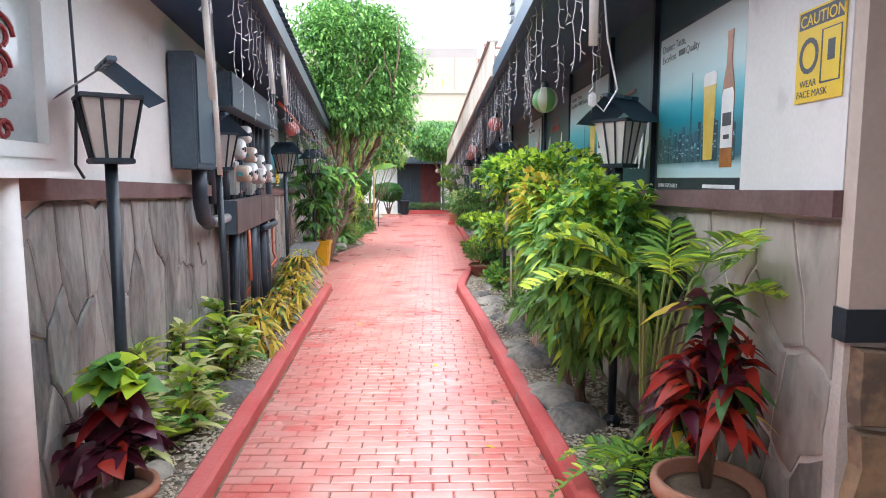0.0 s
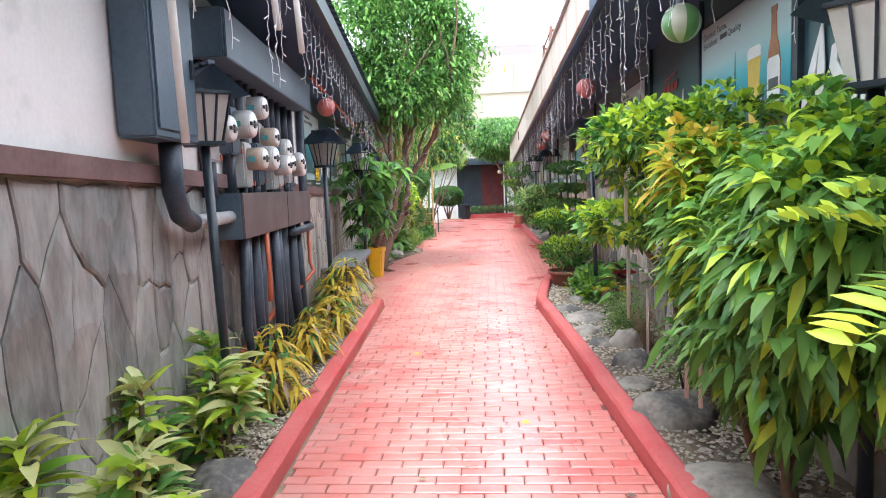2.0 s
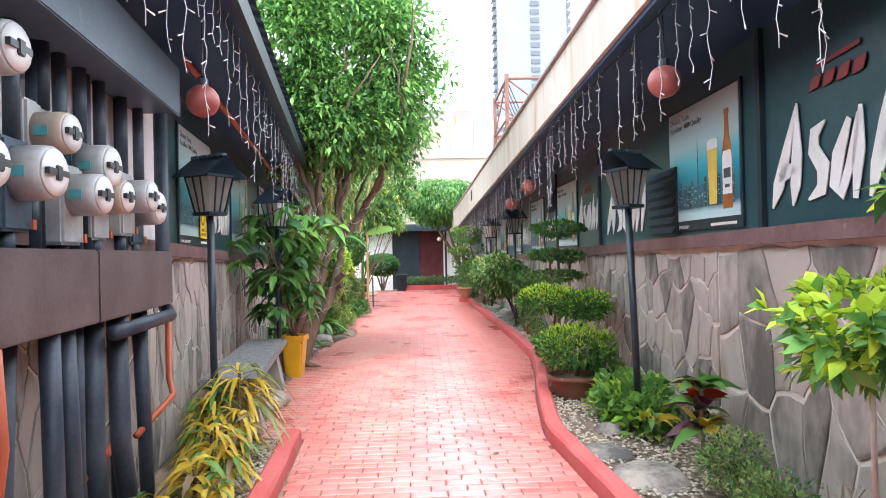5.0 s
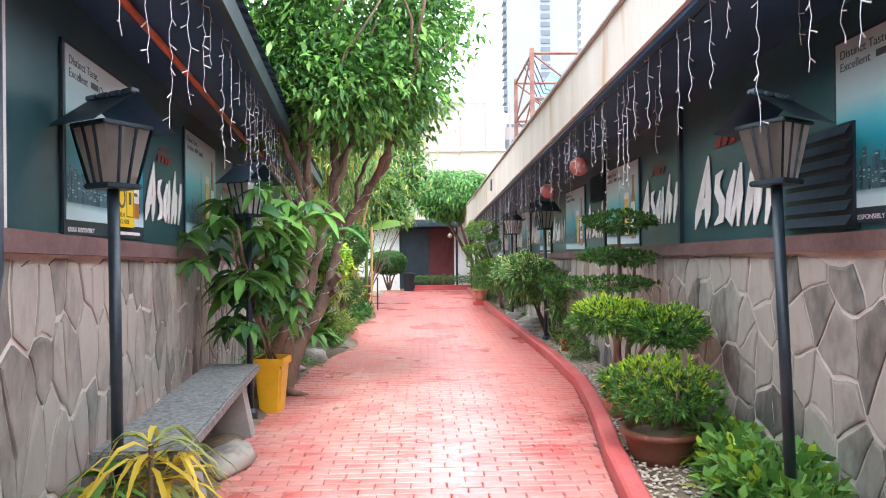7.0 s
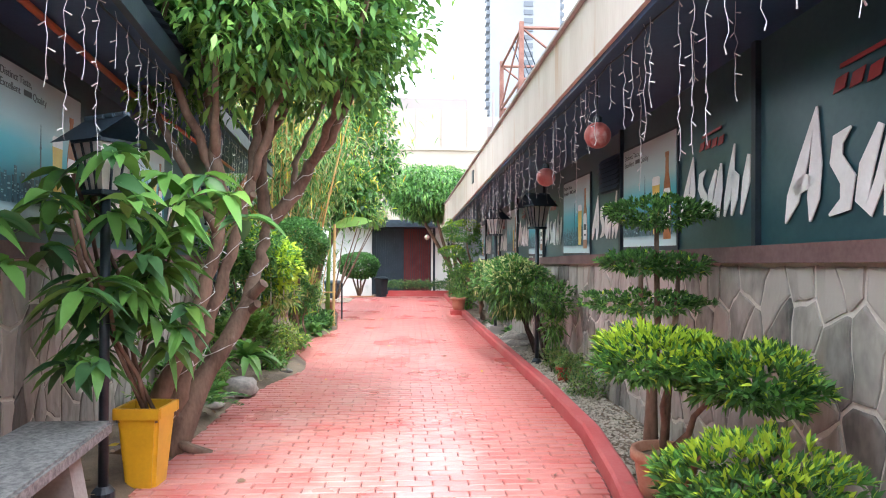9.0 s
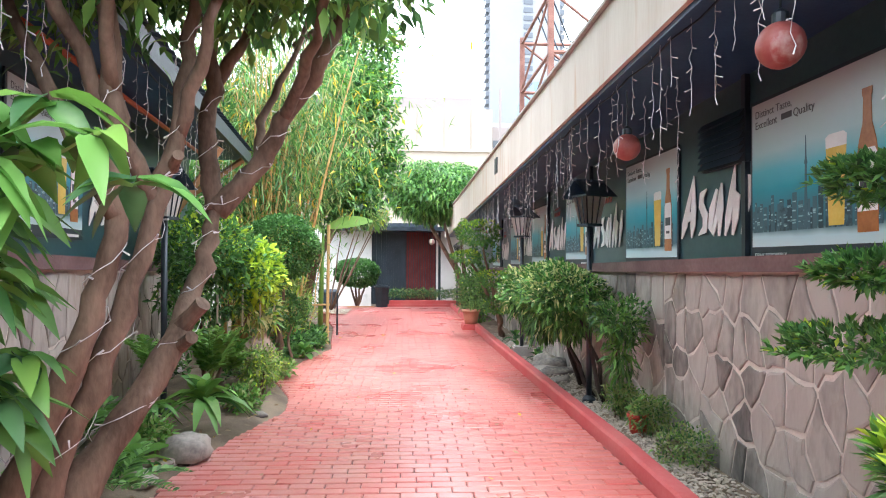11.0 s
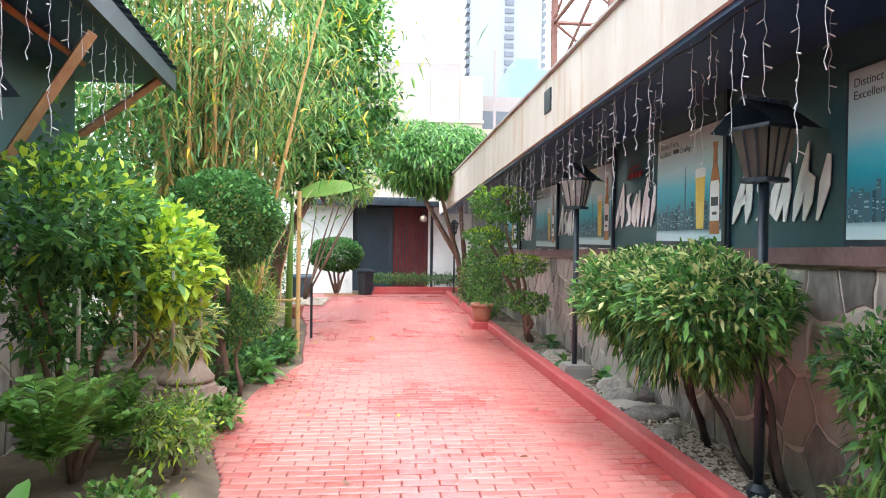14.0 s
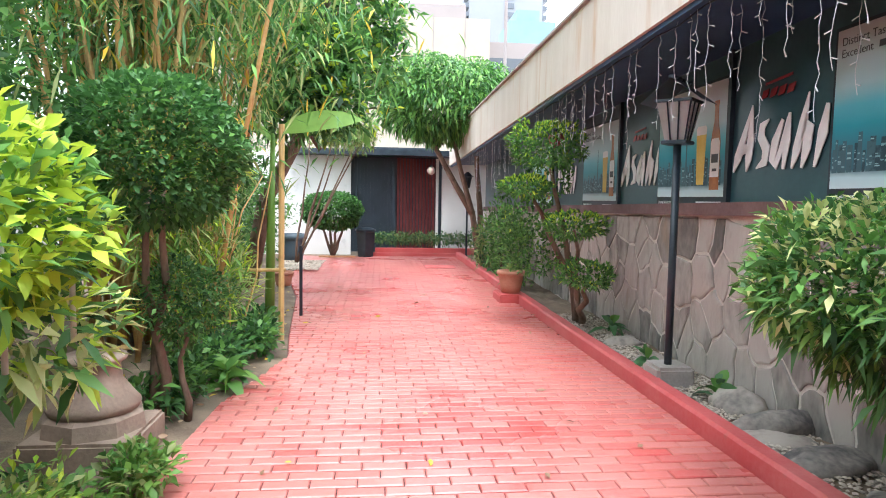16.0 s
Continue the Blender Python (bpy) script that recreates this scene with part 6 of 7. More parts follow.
shrub("cloud_pruned_shrub", "cloud-pruned shrub with flat lime-green pads on bent branches", 0,
      [blob((0.74, 5.3, 1.64), (0.36, 0.36, 0.15), 1700, 0.07, 0.034, (1, 3, 2), tips=(2, 0.6, 0.2), whorl=4), blob((1.04, 5.2, 1.70), (0.3, 0.3, 0.13), 1100, 0.07, 0.034, (1, 3, 2), tips=(2, 0.6, 0.2), whorl=4), blob((0.66, 5.5, 1.5), (0.22, 0.25, 0.15), 700, 0.07, 0.034, (2, 3, 2), whorl=4),
       blob((0.76, 6.05, 1.12), (0.34, 0.38, 0.14), 1600, 0.07, 0.034, (1, 3, 2), tips=(2, 0.6, 0.2), whorl=4), blob((1.06, 5.95, 1.18), (0.24, 0.3, 0.18), 800, 0.07, 0.034, (2, 3, 1), whorl=4)],
      (G_DARK, G_MID, G_LIME), [((1.15, 5.9, 0), (1.0, 5.9, 0.8)), ((1.0, 5.9, 0.75), (0.75, 5.5, 1.6)), ((1.05, 5.9, 0.65), (0.78, 6.05, 1.08)), ((1.0, 5.9, 0.8), (1.02, 5.35, 1.65)), ((1.0, 5.9, 0.8), (1.06, 5.95, 1.15))], stem_r=0.024)
for x, y, z, r in ((1.08, 5.75, 0.85, 0.26), (1.1, 5.65, 0.34, 0.24), (0.98, 7.15, 0.2, 0.2), (1.08, 7.75, 0.22, 0.2), (1.22, 14.35, 0.22, 0.17), (1.2, 13.75, 0.14, 0.2), (1.2, 14.9, 0.2, 0.16)):
    shrub("olive_bush", "small fine-leaved olive-green bush in the gravel", 0, [blob((x, y, z), (r, r, r * 0.85), 1500, 0.035, 0.014, (2, 3, 1), inner=0.2)], (G_DARK, G_OLIVE, G_FICUS), [((x + dx, y, 0), (x + dx * 3, y, z)) for dx in (-0.03, 0.0, 0.03)], group="olive bushes", stem_r=0.008)
shrub("dry_twig_bush", "leafless brown twiggy bush", 0, [blob((1.05, 6.75, 0.25), (0.12, 0.14, 0.2), 250, 0.05, 0.006, (1,), inner=0.1)], (G_DRY,), [((1.05, 6.75, 0), (1.05 + R.uniform(-0.14, 0.14), 6.75 + R.uniform(-0.14, 0.14), R.uniform(0.3, 0.45))) for i in range(18)], stem_mat=G_DRY, stem_r=0.005)
for i, (x, y, a, b, fl) in enumerate(((0.86, 5.3, 0.26, 0.2, 0.6), (0.84, 4.4, 0.2, 0.24, 0.6), (0.85, 6.4, 0.15, 0.13, 0.7), (0.9, 3.95, 0.2, 0.2, 0.6), (0.93, 6.95, 0.15, 0.14, 0.95), (0.74, 7.0, 0.13, 0.11, 0.5), (0.68, 7.45, 0.2, 0.16, 0.3), (0.75, 8.05, 0.22, 0.25, 0.3), (0.62, 8.5, 0.15, 0.2, 0.4), (0.75, 5.9, 0.14, 0.12, 0.4), (0.8, 9.0, 0.12, 0.12, 0.6), (1.2, 17.9, 0.24, 0.14, 0.55), (1.22, 17.5, 0.26, 0.12, 0.45), (1.16, 17.05, 0.24, 0.15, 0.35), (1.1, 16.6, 0.16, 0.1, 0.4), (1.15, 19.0, 0.12, 0.16, 0.6), (1.15, 19.6, 0.14, 0.16, 0.6), (1.1, 17.35, 0.12, 0.2, 0.4))):
    rock((x, y, 0.03), (a, b), fl, R.uniform(0, 90), "flat grey stepping stone in the gravel" if fl < 0.5 else "rounded grey garden stone behind the kerb")
t = thing("broad_croton", "croton with broad maroon, yellow and green leaves", "plant")
part("stem", tube([(1.15, 8.25, 0), (1.14, 8.25, 0.5)], 0.014, 6), BARK, t)
foliage("leaf_crown", [rosette((1.14, 8.25, z), 13, 0.28, 0.09, 0.5, w, rise=(0.2, 1.4)) for z, w in ((0.25, (1, 1, 2, 1)), (0.38, (3, 0.4, 1.5, 0.4)), (0.5, (2, 0.4, 2, 0.2)))] + [rosette((0.98, 8.6, 0.2), 10, 0.24, 0.06, 0.7, (0, 3, 2, 0), rise=(0.2, 0.9))], (G_MAROON, G_YELLOW, G_MID, G_RED), t)
for x, y in ((1.05, 9.6), (1.15, 9.95), (1.18, 9.3), (1.05, 8.95), (0.95, 9.25)):
    shrub("lettuce_green_plant", "low clump of bright green curled leaves", 0, [blob((x, y, 0.16), (0.2, 0.22, 0.16), 420, 0.11, 0.05, (2, 3, 1), inner=0.2, up=0.9)], (G_MID, G_FICUS, G_LIME), [((x, y, 0), (x, y, 0.12))], group="low green clumps", stem_r=0.008)
fern(1.22, 10.0, 8, 0.55, 0.10, 0.1, (G_MID, G_FICUS), rise=(0.8, 1.8))
fern(1.2, 11.0, 7, 0.5, 0.10, 0.1, (G_MID, G_FICUS), rise=(0.8, 1.8))
PODO = dict(up=0.9, spread=0.55, whorl=8, inner=0.62, droop=0.15, lumps=0.12)
GP = (G_DARK, G_MID, G_LIME)
t = pot("shallow_tub", "shallow brown clay tub with a clipped bush", (0.82, 10.15, 0.02), 0.24, 0.22, mat("brown_clay", (0.15, 0.05, 0.03), (0.24, 0.09, 0.055), rough=0.6, dirt_or_sheen=((0.32, 0.2, 0.14), 8, 0.66)))
shrub("clipped_podocarpus", "clipped rounded bush with narrow leaves and lime tips", 0, [blob((0.82, 10.15, 0.48), (0.34, 0.34, 0.19), 4600, 0.06, 0.017, (3, 3, 0.3), tips=(2, 0.7, 0.4), **PODO)], GP, [((0.82, 10.15, 0.17), (0.82, 10.15, 0.45)), ((0.84, 10.15, 0.17), (0.95, 10.2, 0.45))], group="clipped bushes")
pot("terracotta_pot", "terracotta pot beneath a cloud-pruned bush", (0.9, 11.2, 0.02), 0.17, 0.3, TERRACOTTA)
shrub("cloud_podocarpus", "wide flat clipped bush with lime-green shoots", 0, [blob((0.76, 10.95, 0.86), (0.32, 0.36, 0.12), 4600, 0.065, 0.018, (3, 3, 0.4), tips=(2, 0.8, 0.25), **PODO), blob((1.03, 10.6, 0.82), (0.27, 0.40, 0.12), 3600, 0.065, 0.018, (3, 3, 0.3), tips=(2, 0.4, 0.4), **PODO)], GP,
      [((0.9, 11.2, 0.25), (0.8, 11.0, 0.8)), ((0.9, 11.2, 0.25), (1.03, 10.8, 0.75))], group="clipped bushes")
shrub("tiered_topiary", "topiary with three tiers of clipped dark foliage", 0, [blob((1.0, 11.55, 1.60), (0.31, 0.28, 0.085), 3600, 0.042, 0.014, (4, 2, 0.1), **PODO), blob((0.86, 11.55, 1.31), (0.19, 0.2, 0.06), 1900, 0.042, 0.014, (4, 2, 0.1), **PODO), blob((1.12, 11.55, 1.29), (0.17, 0.18, 0.06), 1600, 0.042, 0.014, (4, 2, 0.1), **PODO), blob((0.95, 11.6, 1.07), (0.38, 0.34, 0.06), 3200, 0.042, 0.014, (3, 3, 0.2), **PODO)], GP,
      [((1.02, 11.65, 0), (1.0, 11.55, 1.55)), ((1.0, 11.65, 0), (0.88, 11.55, 1.28)), ((1.05, 11.65, 0), (1.12, 11.55, 1.28))], group="clipped bushes", stem_r=0.028)
shrub("narrow_leaf_bush", "broad dense bush with long narrow pale-edged leaves on bare stems", 0,
      [blob((0.88, 15.7, 1.02), (0.40, 0.5, 0.30), 5200, 0.075, 0.024, (3.5, 3, 0.7, 0.5), droop=0.35, up=0.6, lumps=0.1, tips=(3, 0.3, 0.3)), blob((0.84, 16.45, 1.0), (0.42, 0.5, 0.32), 5200, 0.075, 0.024, (3.5, 3, 0.7, 0.5), droop=0.35, up=0.6, lumps=0.1, tips=(3, 0.3, 0.3)), blob((0.9, 16.1, 0.78), (0.36, 0.65, 0.2), 2200, 0.075, 0.02, (4, 2, 0.2, 0.2), droop=0.8, up=-0.3)],
      (G_DARK, G_MID, G_FICUS, G_PALE), [((1.25, 15.5, 0), (0.95, 15.4, 0.9)), ((1.28, 15.6, 0), (1.1, 15.7, 0.9)), ((1.25, 16.3, 0), (0.95, 16.2, 0.9)), ((1.27, 16.4, 0), (1.05, 16.6, 0.9)), ((1.22, 15.7, 0), (0.85, 16.0, 0.85))], stem_mat=DARKBARK, stem_r=0.022)
shrub("small_hanging_bush", "small round bush on a thin bent stem", 0, [blob((1.12, 14.75, 0.86), (0.24, 0.24, 0.2), 1000, 0.07, 0.022, (3, 2, 1), inner=0.2), blob((1.12, 14.72, 0.58), (0.12, 0.12, 0.2), 240, 0.09, 0.02, (2, 2, 1), inner=0.1, up=-0.8)], (G_DARK, G_MID, G_FICUS), [((1.2, 15.0, 0), (1.12, 14.8, 0.8))], stem_r=0.012)
pot("red_plastic_pot", "small red plastic pot with a seedling", (1.16, 14.45, 0.02), 0.08, 0.17, REDPLASTIC)
strap_plant(1.16, 14.45, 0.2, 0.06, 7, 0.18, label="small green seedling in the red pot")
for x, y in ((1.15, 18.0), (1.0, 18.75), (1.18, 20.0)):
    strap_plant(x, y, 0.26, 0.06, 10, 0.08, (G_BLUE, G_MID), "small broad-leaved plant near the lamp plinth")
shrub("tall_cloud_topiary", "tall cloud-pruned topiary of clipped green balls", 0,
      [blob((0.60, 20.3, 1.80), (0.38, 0.38, 0.22), 5000, 0.05, 0.016, (3, 3, 0.3), tips=(2, 0.4, 0.4), **PODO), blob((0.42, 20.3, 1.40), (0.26, 0.26, 0.10), 2400, 0.05, 0.016, (3, 3, 0.3), tips=(2, 0.5, 0.3), **PODO), blob((0.52, 20.8, 1.1), (0.3, 0.3, 0.2), 1500, 0.05, 0.016, (4, 3, 0.1), **PODO),
       blob((0.80, 20.0, 1.05), (0.30, 0.30, 0.12), 2600, 0.05, 0.016, (3, 3, 0.3), tips=(2, 0.4, 0.3), **PODO), blob((0.86, 19.8, 0.62), (0.28, 0.28, 0.12), 2200, 0.05, 0.016, (3, 3, 0.3), **PODO), blob((0.60, 20.7, 0.75), (0.33, 0.33, 0.25), 1600, 0.05, 0.016, (4, 3, 0.1), **PODO), blob((0.85, 21.2, 1.5), (0.3, 0.4, 0.25), 1500, 0.05, 0.016, (4, 2, 0.1), **PODO)],
      GP, [((1.05, 20.6, 0), (0.7, 20.5, 1.7)), ((1.05, 20.6, 0), (0.85, 20.1, 1.0)), ((1.05, 20.6, 0.3), (0.48, 20.4, 1.35)), ((1.05, 20.5, 0), (0.9, 19.9, 0.55))], stem_r=0.035)
tagged(link("red_plinth", box(0.52, 0.86, 22.0, 22.5, -0.02, 0.10, 0.015), KERB), "red painted block below a flower pot", "plinth")
pot("terracotta_pot", "terracotta pot standing on the red block", (0.70, 22.25, 0.10), 0.17, 0.28, TERRACOTTA)
strap_plant(0.70, 22.25, 0.3, 0.02, 14, 0.36, (G_OLIVE, G_FICUS), "thin grassy plant in a terracotta pot")
for x, y, z, r, g in ((0.98, 23.2, 0.6, 0.4, G_FICUS), (1.0, 24.4, 0.7, 0.45, G_MID), (0.95, 25.4, 0.5, 0.4, G_OLIVE)):
    shrub("bed_bush", "loose light green bush in the bed", 0, [blob((x, y, z), (r * 0.7, r, z), 1300, 0.10, 0.03, (2, 2), inner=0.25)], (G_DARK, g), [((x, y, 0), (x, y, z))], group="bed bushes")

# gravel in the right bed and along the left kerb
def gravel(name, spots, n, size, label):
    v0 = np.array([(1, 0, 0), (0, 1, 0), (-1, 0, 0), (0, -1, 0), (0, 0, 0.7), (0, 0, -0.7)], float)
    f0 = np.array([(0, 1, 4), (1, 2, 4), (2, 3, 4), (3, 0, 4), (1, 0, 5), (2, 1, 5), (3, 2, 5), (0, 3, 5)])
    vs, fs = [], []
    for i in range(n):
        x, y = spots()
        a = R.uniform(0, math.tau)
        c, s = math.cos(a), math.sin(a)
        q = v0 * np.array([size * R.uniform(0.6, 1.5), size * R.uniform(0.5, 1.1), size * R.uniform(0.5, 0.9)])
        q = np.stack([q[:, 0] * c - q[:, 1] * s + x, q[:, 0] * s + q[:, 1] * c + y, q[:, 2] + 0.035 + R.uniform(0, 0.02)], 1)
        vs.append(q)
        fs.append(f0 + 6 * i)
    me = bpy.data.meshes.new(name)
    me.from_pydata(np.concatenate(vs).tolist(), [], np.concatenate(fs).tolist())
    me.materials.append(GRAVEL)
    tagged(new(name, me), label, "gravel", kind="stuff")


def spot_right():
    y = R.uniform(2.6, 21)
    return R.uniform(kerb_r(y) + 0.13, XR - 0.03), y


def spot_left():
    y = R.uniform(2.3, 9.0)
    return edge_l(y) - 0.14 - abs(R.gauss(0, 0.12)), y


gravel("gravel_right", spot_right, 14000, 0.016, "grey and cream gravel between kerb and wall")
gravel("gravel_left", spot_left, 2500, 0.015, "grey gravel along the left kerb")
gravel("gravel_far", lambda: (R.uniform(-2.75, -2.0), R.uniform(25.2, 26.8)), 1500, 0.02, "grey gravel patch beside the planter")
o = np.array([(R.uniform(edge_l(y) + 0.05, kerb_r(y)), y, 0.012) for y in [R.uniform(3, 27) for i in range(90)]] + [(edge_l(y) - abs(R.gauss(0, 0.3)), y, 0.07) for y in [R.uniform(9.5, 23) for i in range(260)]])
d = NR.normal(0, 1, (len(o), 3)) * np.array([1, 1, 0.1])
ob = foliage("fallen_leaves", [(leaves(o, d, NR.uniform(0.03, 0.07, len(o)), 0.025, 0.0), NR.choice(3, len(o), p=[0.6, 0.25, 0.15]))], (G_DRY, G_YELLOW, BARK), None)
tagged(ob, "scattered dry fallen leaves on path and soil", "fallen leaves", kind="stuff")

# ---- beyond the garden ----
CREAM = mat("cream_render", (0.37, 0.33, 0.265), (0.33, 0.295, 0.235), rough=0.85, scale=0.3, fine=3, bump=0.05)
TOWER = mat("pale_tower", (0.20, 0.215, 0.23), (0.185, 0.20, 0.215), rough=0.8, scale=0.1, fine=1, bump=0)
TOWERWIN = mat("tower_window", (0.085, 0.10, 0.115), (0.07, 0.085, 0.10), rough=0.4, scale=0.3, bump=0)
BLUEBLD = mat("blue_cladding", (0.15, 0.25, 0.31), (0.13, 0.22, 0.28), rough=0.7, scale=0.3, bump=0)
GREYBLD = mat("grey_render", (0.27, 0.24, 0.23), (0.23, 0.21, 0.20), rough=0.85, scale=0.4, bump=0)
t = thing("cream_building", "plain cream building with panel joints behind the garden", "building")
part("wall", box(-12, 4.2, 45, 55, -0.1, 9.75), CREAM, t)
part("parapet", box(-12, 3.1, 45.5, 55, 9.75, 10.5), GREYBLD, t, "brown parapet")
part("ledge", box(-12, 4.25, 44.9, 45, 7.35, 7.5), CREAM, t)
for i in range(9):
    part("panel_joint", box(-9 + i * 1.5, -8.96 + i * 1.5, 44.97, 45, 7.5, 9.75), GREYBLD, t)
t = thing("grey_building", "grey-brown block with window bands", "building")
part("wall", box(4.25, 14, 47, 56, -0.1, 9.2), GREYBLD, t)
for k in range(3):
    part("window_band", box(4.5, 13.5, 46.94, 47, 3.4 + k * 2.0, 4.4 + k * 2.0), TOWERWIN, t)
    part("sill_band", box(4.3, 13.8, 46.8, 47, 3.0 + k * 2.0, 3.4 + k * 2.0), CREAM, t)
t = thing("apartment_tower", "pale high-rise apartment tower with rows of balconies", "tower")
part("wall", box(31, 58, 250, 275, -0.1, 128), TOWER, t)
part("crown_block", box(38, 50, 252, 272, 128, 136), TOWER, t)
for k in range(34):
    part("window", box(44.0, 47.4, 249.6, 250, 16 + k * 3.2, 17.8 + k * 3.2), TOWERWIN, t)
    part("window", box(29.6, 31.2, 250.4, 256, 16 + k * 3.2, 17.6 + k * 3.2), TOWERWIN, t)
    part("window", box(57.8, 59.8, 250.4, 256, 16 + k * 3.2, 17.6 + k * 3.2), TOWERWIN, t)
t = thing("blue_building", "light blue mid-rise building below the tower", "building")
part("wall", box(32, 44, 180, 195, -0.1, 47), BLUEBLD, t)
part("crown", box(34, 40, 181, 194, 47, 50), BLUEBLD, t)
t = thing("hazy_block", "hazy grey office block in the distance", "building")
part("wall", box(25, 60, 215, 225, -0.1, 46), mat("haze_grey", (0.33, 0.35, 0.37), (0.3, 0.32, 0.34), rough=0.9, bump=0), t)
for k in range(8):
    part("window_band", box(26, 59, 214.6, 215, 20 + k * 3, 21.4 + k * 3), TOWERWIN, t)
# steel frame on the roof and roof edge clutter
RUST = mat("rusted_steel", (0.14, 0.06, 0.045), (0.24, 0.12, 0.09), rough=0.8, scale=5)
t = thing("steel_lattice_frame", "rusty steel lattice billboard frame on the roof", "steel frame")
for x, y in ((1.5, 18.9), (2.6, 18.9), (1.5, 21.2), (2.6, 21.2)):
    part("upright", box(x - 0.04, x + 0.04, y - 0.04, y + 0.04, 2.6, 5.4), RUST, t)
for z in (3.5, 4.4, 5.3):
    for a, b in (((1.5, 18.9), (2.6, 18.9)), ((1.5, 21.2), (2.6, 21.2)), ((1.5, 18.9), (1.5, 21.2)), ((2.6, 18.9), (2.6, 21.2))):
        part("rail", tube([(*a, z), (*b, z)], 0.03, 4), RUST, t)
        part("brace", tube([(*a, z), (*b, z - 0.85)], 0.02, 4), RUST, t)
for k in range(4):
    part("loop_cable", tube([(1.5, 18.95 + 0.3 * k, 5.3), (1.8, 19.0 + 0.3 * k, 4.6), (2.3, 19.0 + 0.3 * k, 4.5), (2.6, 18.95, 5.3)], 0.012, 5), BLACK, t)
for k in range(7):
    tagged(link("roof_bracket", box(0.60, 0.68, 21.2 + k * 0.7, 21.27 + k * 0.7, 2.71 - 0.012 * (13 + k * 0.7), 2.98 - 0.012 * (13 + k * 0.7)), RUST), "short rusty bracket on the roof edge", "bracket", "roof brackets")
tagged(link("fascia_vent", box(0.545, 0.565, 17.75, 17.95, 2.46, 2.66, 0.004), BLACK), "small dark opening in the fascia", "vent")
tagged(link("utility_pole", tube([(3.6, 38, 0), (3.6, 38, 9)], 0.06, 8), GREYBLD), "thin pole behind the roofs", "pole")

# ---- stone cladding: irregular slabs, each a piece of its own ----
def cells(y0, y1, z0, z1, n, seed, stretch):
    """Irregular polygons that fill a rectangle, as the regions nearest to scattered seeds."""
    r = random.Random(seed)
    cols = max(1, round(n ** 0.5))
    pts = []
    w, h = (y1 - y0), (z1 - z0) / stretch
    step = math.sqrt(w * h / n)
    ny, nz = max(1, round(w / step)), max(1, round(h / step))
    for i in range(ny):
        for j in range(nz):
            pts.append((y0 + (i + 0.5 + r.uniform(-0.46, 0.46)) * w / ny, (j + 0.5 + r.uniform(-0.46, 0.46)) * h / nz))
    out = []
    for i, (px, pz) in enumerate(pts):
        poly = [(y0, 0), (y1, 0), (y1, h), (y0, h)]
        for qx, qz in sorted(pts, key=lambda q: (q[0] - px) ** 2 + (q[1] - pz) ** 2)[1:16]:
            mx, mz, dx, dz = (px + qx) / 2, (pz + qz) / 2, qx - px, qz - pz
            side = lambda q: (q[0] - mx) * dx + (q[1] - mz) * dz
            cut = []
            for a, b in zip(poly, poly[1:] + poly[:1]):
                sa, sb = side(a), side(b)
                if sa <= 0:
                    cut.append(a)
                if sa * sb < 0:
                    u = sa / (sa - sb)
                    cut.append((a[0] + (b[0] - a[0]) * u, a[1] + (b[1] - a[1]) * u))
            poly = cut
            if len(poly) < 3:
                break
        if len(poly) >= 3:
            edge = []
            for (ua, va), (ub, vb) in zip(poly, poly[1:] + poly[:1]):
                for k in (0, 1 / 3, 2 / 3):
                    u, v = ua + (ub - ua) * k, va + (vb - va) * k
                    if k and math.hypot(ub - ua, vb - va) < 0.12:
                        continue
                    du = 0.045 * noise.noise((u * 2.6, v * 2.6, seed)) + 0.03 * noise.noise((u * 8, v * 8, seed + 3))
                    dv = 0.045 * noise.noise((u * 2.6, v * 2.6, seed + 5)) + 0.03 * noise.noise((u * 8, v * 8, seed + 7))
                    edge.append((min(y1, max(y0, u + du)), min(h, max(0, v + dv))))
            out.append([(u, z0 + v * stretch) for u, v in edge])
    return out


def slab(poly, to_world, out, material, parent, gap=0.012, name="stone"):
    cy, cz = sum(p[0] for p in poly) / len(poly), sum(p[1] for p in poly) / len(poly)
    def ring(k, o):
        res = []
        for y, z in poly:
            d = math.hypot(y - cy, z - cz)
            s = max(0.2, 1 - k / d)
            res.append(to_world(cy + (y - cy) * s, cz + (z - cz) * s, o))
        return res
    t0, tilt = out * R.uniform(0.6, 1.3), 0
    rings = [ring(gap, -0.02), ring(gap, t0 * 0.7), ring(gap + 0.012, t0)]
    n = len(poly)
    v = [p for r in rings for p in r]
    f = [(a * n + k, a * n + (k + 1) % n, (a + 1) * n + (k + 1) % n, (a + 1) * n + k) for a in range(2) for k in range(n)] + [tuple(range(2 * n, 3 * n))]
    me = bpy.data.meshes.new(name)
    me.from_pydata(v, [], f)
    me.materials.append(material)
    ob = new(name, me)
    ob.parent = parent


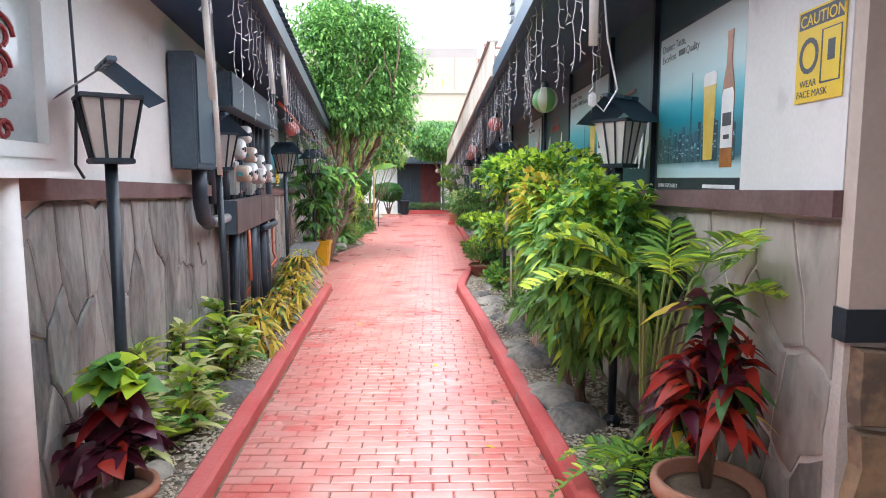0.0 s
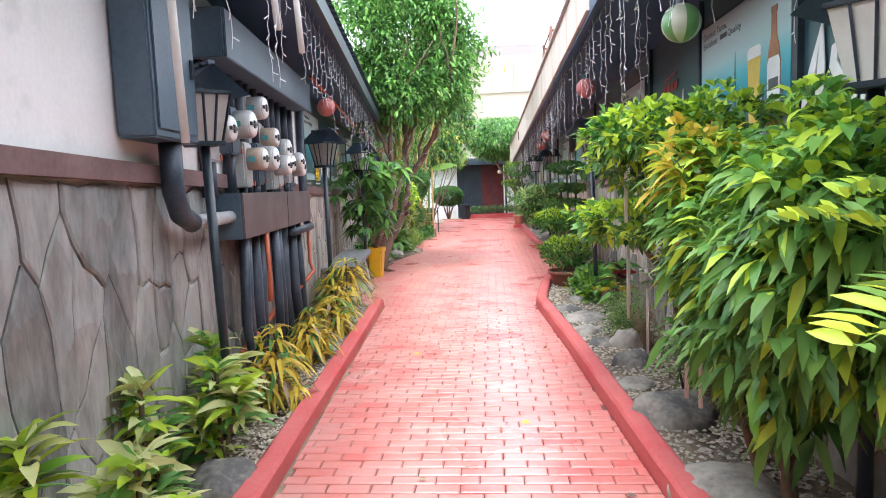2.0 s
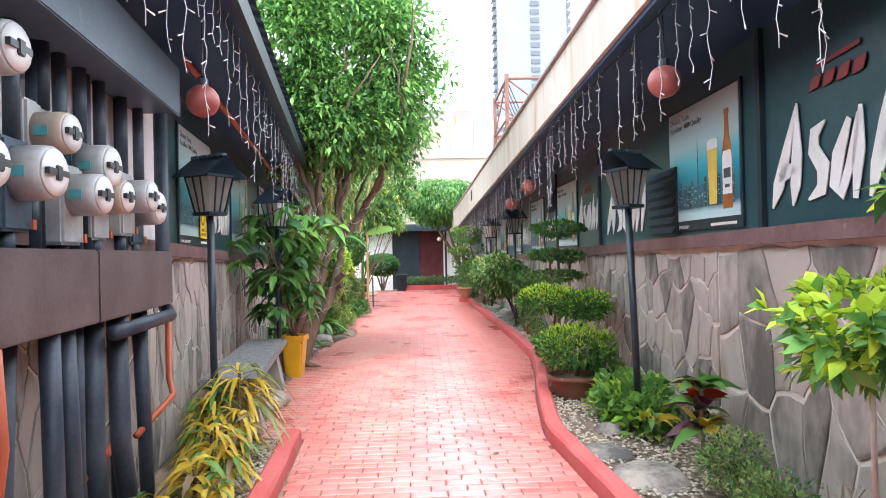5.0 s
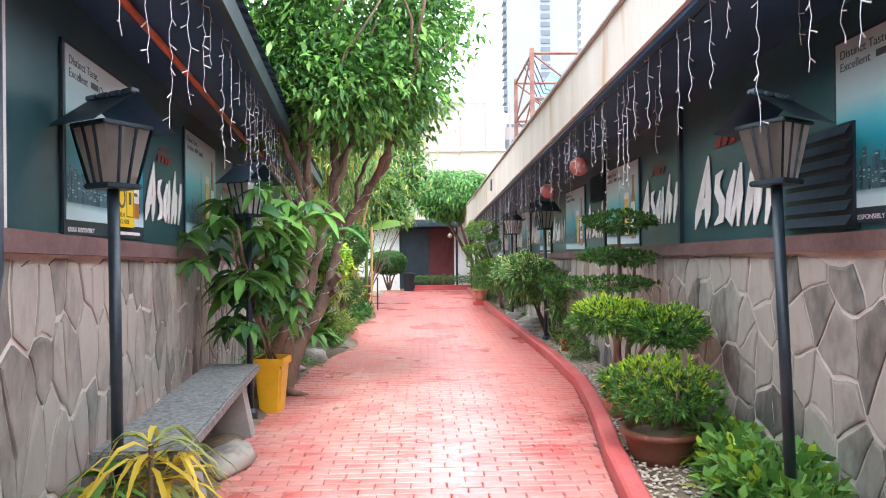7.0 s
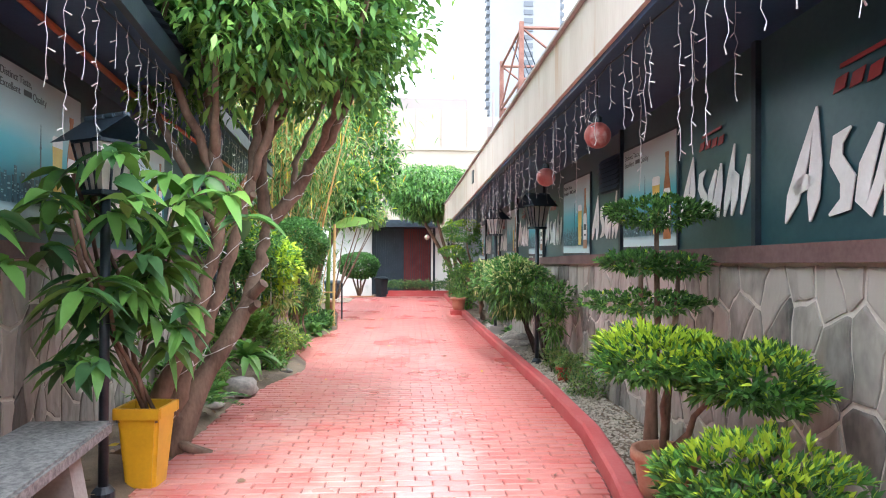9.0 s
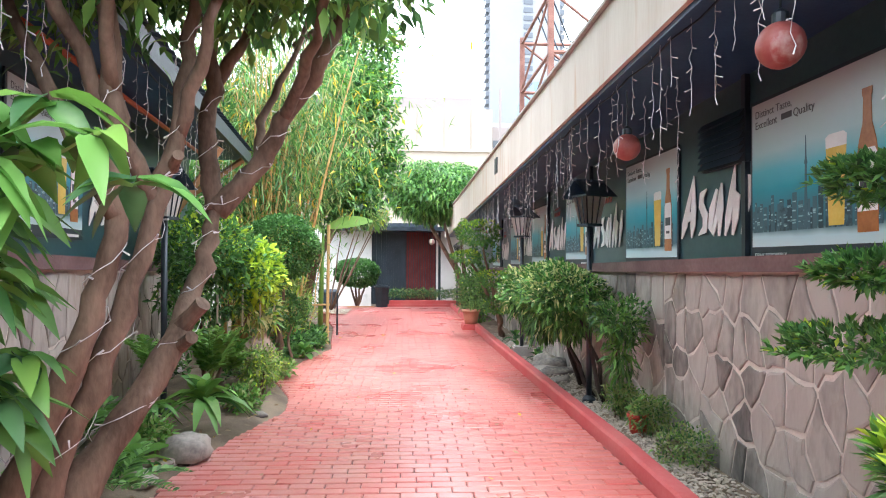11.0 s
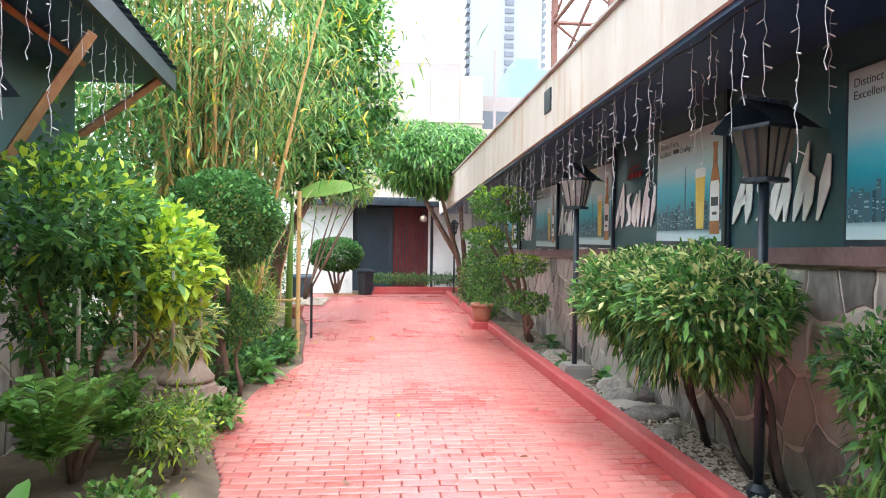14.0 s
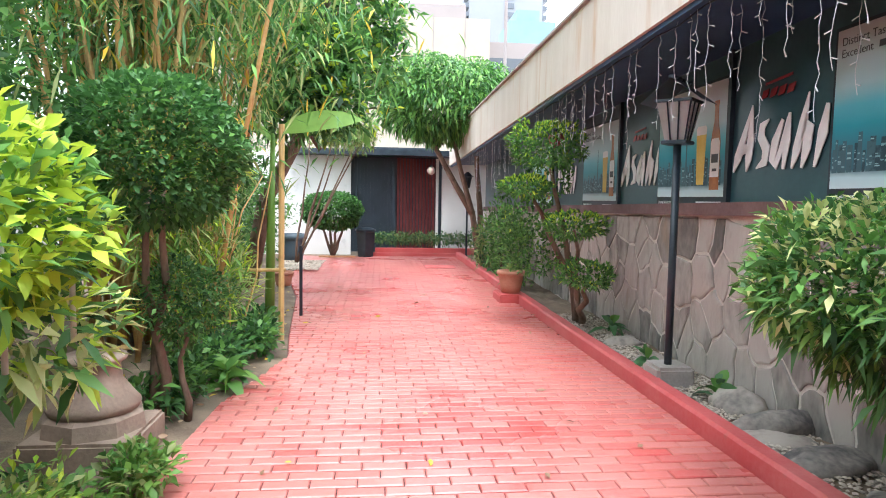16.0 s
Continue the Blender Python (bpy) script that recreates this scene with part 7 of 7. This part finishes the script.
for k, (y0, y1) in enumerate(((2.14, 8.5), (8.5, 14.5), (14.5, 22.0), (22.0, 28.3))):
    for poly in cells(y0, y1, 0.0, 1, (80, 145, 105, 30)[k], 11 + k, 1.05):
        slab(poly, lambda y, z, o: (XR + 0.03 - o, y, z * (band_r(y) - 0.095)), 0.013, STONE, wall_e, R.uniform(0.008, 0.017))
for k, (y0, y1) in enumerate(((0.5, 6.0), (6.0, 12.0), (12.0, 17.5))):
    for poly in cells(y0, y1, 0.0, 1, (75, 170, 60)[k], 31 + k, 1.6):
        slab(poly, lambda y, z, o: (left_x(y) - 0.03 + o, y, z * (band_l(y) - 0.095)), 0.02 if k == 0 else 0.013, SLATE if k == 0 else STONE, wall_w, R.uniform(0.003, 0.007) if k == 0 else R.uniform(0.007, 0.015))
for poly in cells(XR + 0.015, 3.19, 0.0, 1.05, 13, 51, 0.62):
    slab(poly, lambda x, z, o: (x, 2.075 - o, z), 0.045, ROCKFACE, wall_near, 0.016)
t = thing("dry_creeper", "bare dry creeper stems with old light strings over the wall", "creeper")
for k in range(14):
    a = Vector((XR + R.uniform(0.02, 0.3), 2.04, 2.15 + R.uniform(0, 0.3)))
    part("stem", tube([a, a + Vector((R.uniform(-0.1, 0.1), -0.04, 0.05)), a + Vector((R.uniform(-0.22, 0.2), -0.03, R.uniform(-0.25, 0.1)))], 0.006, 5), G_DRY, t)

# ---- brick pavers in running bond ----
PW, PH, GAP = 0.21, 0.089, 0.009


def paver_verts(w, h):
    b = 0.006
    lo = [(-w, -h, -0.03), (w, -h, -0.03), (w, h, -0.03), (-w, h, -0.03)]
    mid = [(x, y, -0.005) for x, y, z in lo]
    top = [(x - math.copysign(b, x), y - math.copysign(b, y), 0.0) for x, y, z in lo]
    return lo + mid + top


PF = [(k, (k + 1) % 4, 4 + (k + 1) % 4, 4 + k) for k in range(4)] + [(4 + k, 4 + (k + 1) % 4, 8 + (k + 1) % 4, 8 + k) for k in range(4)] + [(8, 9, 10, 11)]
shared = bpy.data.meshes.new("brick")
shared.from_pydata(paver_verts(PW / 2 - GAP * 0.3, PH / 2 - GAP * 0.65), [], PF)
shared.materials.append(PAVER)
vs, fs, single = [], [], 0
row = 0
y = -2.9
while y < 28.3:
    x0, x1 = edge_l(y) + 0.004, kerb_r(y) - 0.004
    x = -4.0 + (row % 2) * PW / 2 + 0.012 * math.sin(row * 1.7)
    while x < x1:
        a, b = max(x, x0), min(x + PW, x1)
        if b - a > 0.03:
            z = R.uniform(-0.0015, 0.0015)
            if b - a > PW - 0.001 and 4.5 <= y < 8.0 and single < 300:
                ob = new("brick", shared)
                ob.parent = path
                ob.matrix_basis = pose(x + PW / 2, y + PH / 2, z, R.uniform(-0.4, 0.4), R.uniform(-0.4, 0.4), R.uniform(-0.5, 0.5))
                single += 1
            else:
                k = len(vs)
                vs += [(px + (a + b) / 2, py + y + PH / 2, pz + z) for px, py, pz in paver_verts((b - a) / 2 - GAP * 0.3, PH / 2 - GAP * 0.65)]
                fs += [tuple(i + k for i in f) for f in PF]
        x += PW
    y += PH
    row += 1
me = bpy.data.meshes.new("brick_paving")
me.from_pydata(vs, [], fs)
me.materials.append(PAVER_REST)
ob = new("brick_paving", me)
ob.parent = path
tagged(ob, "red painted bricks laid in running bond", kind="stuff")
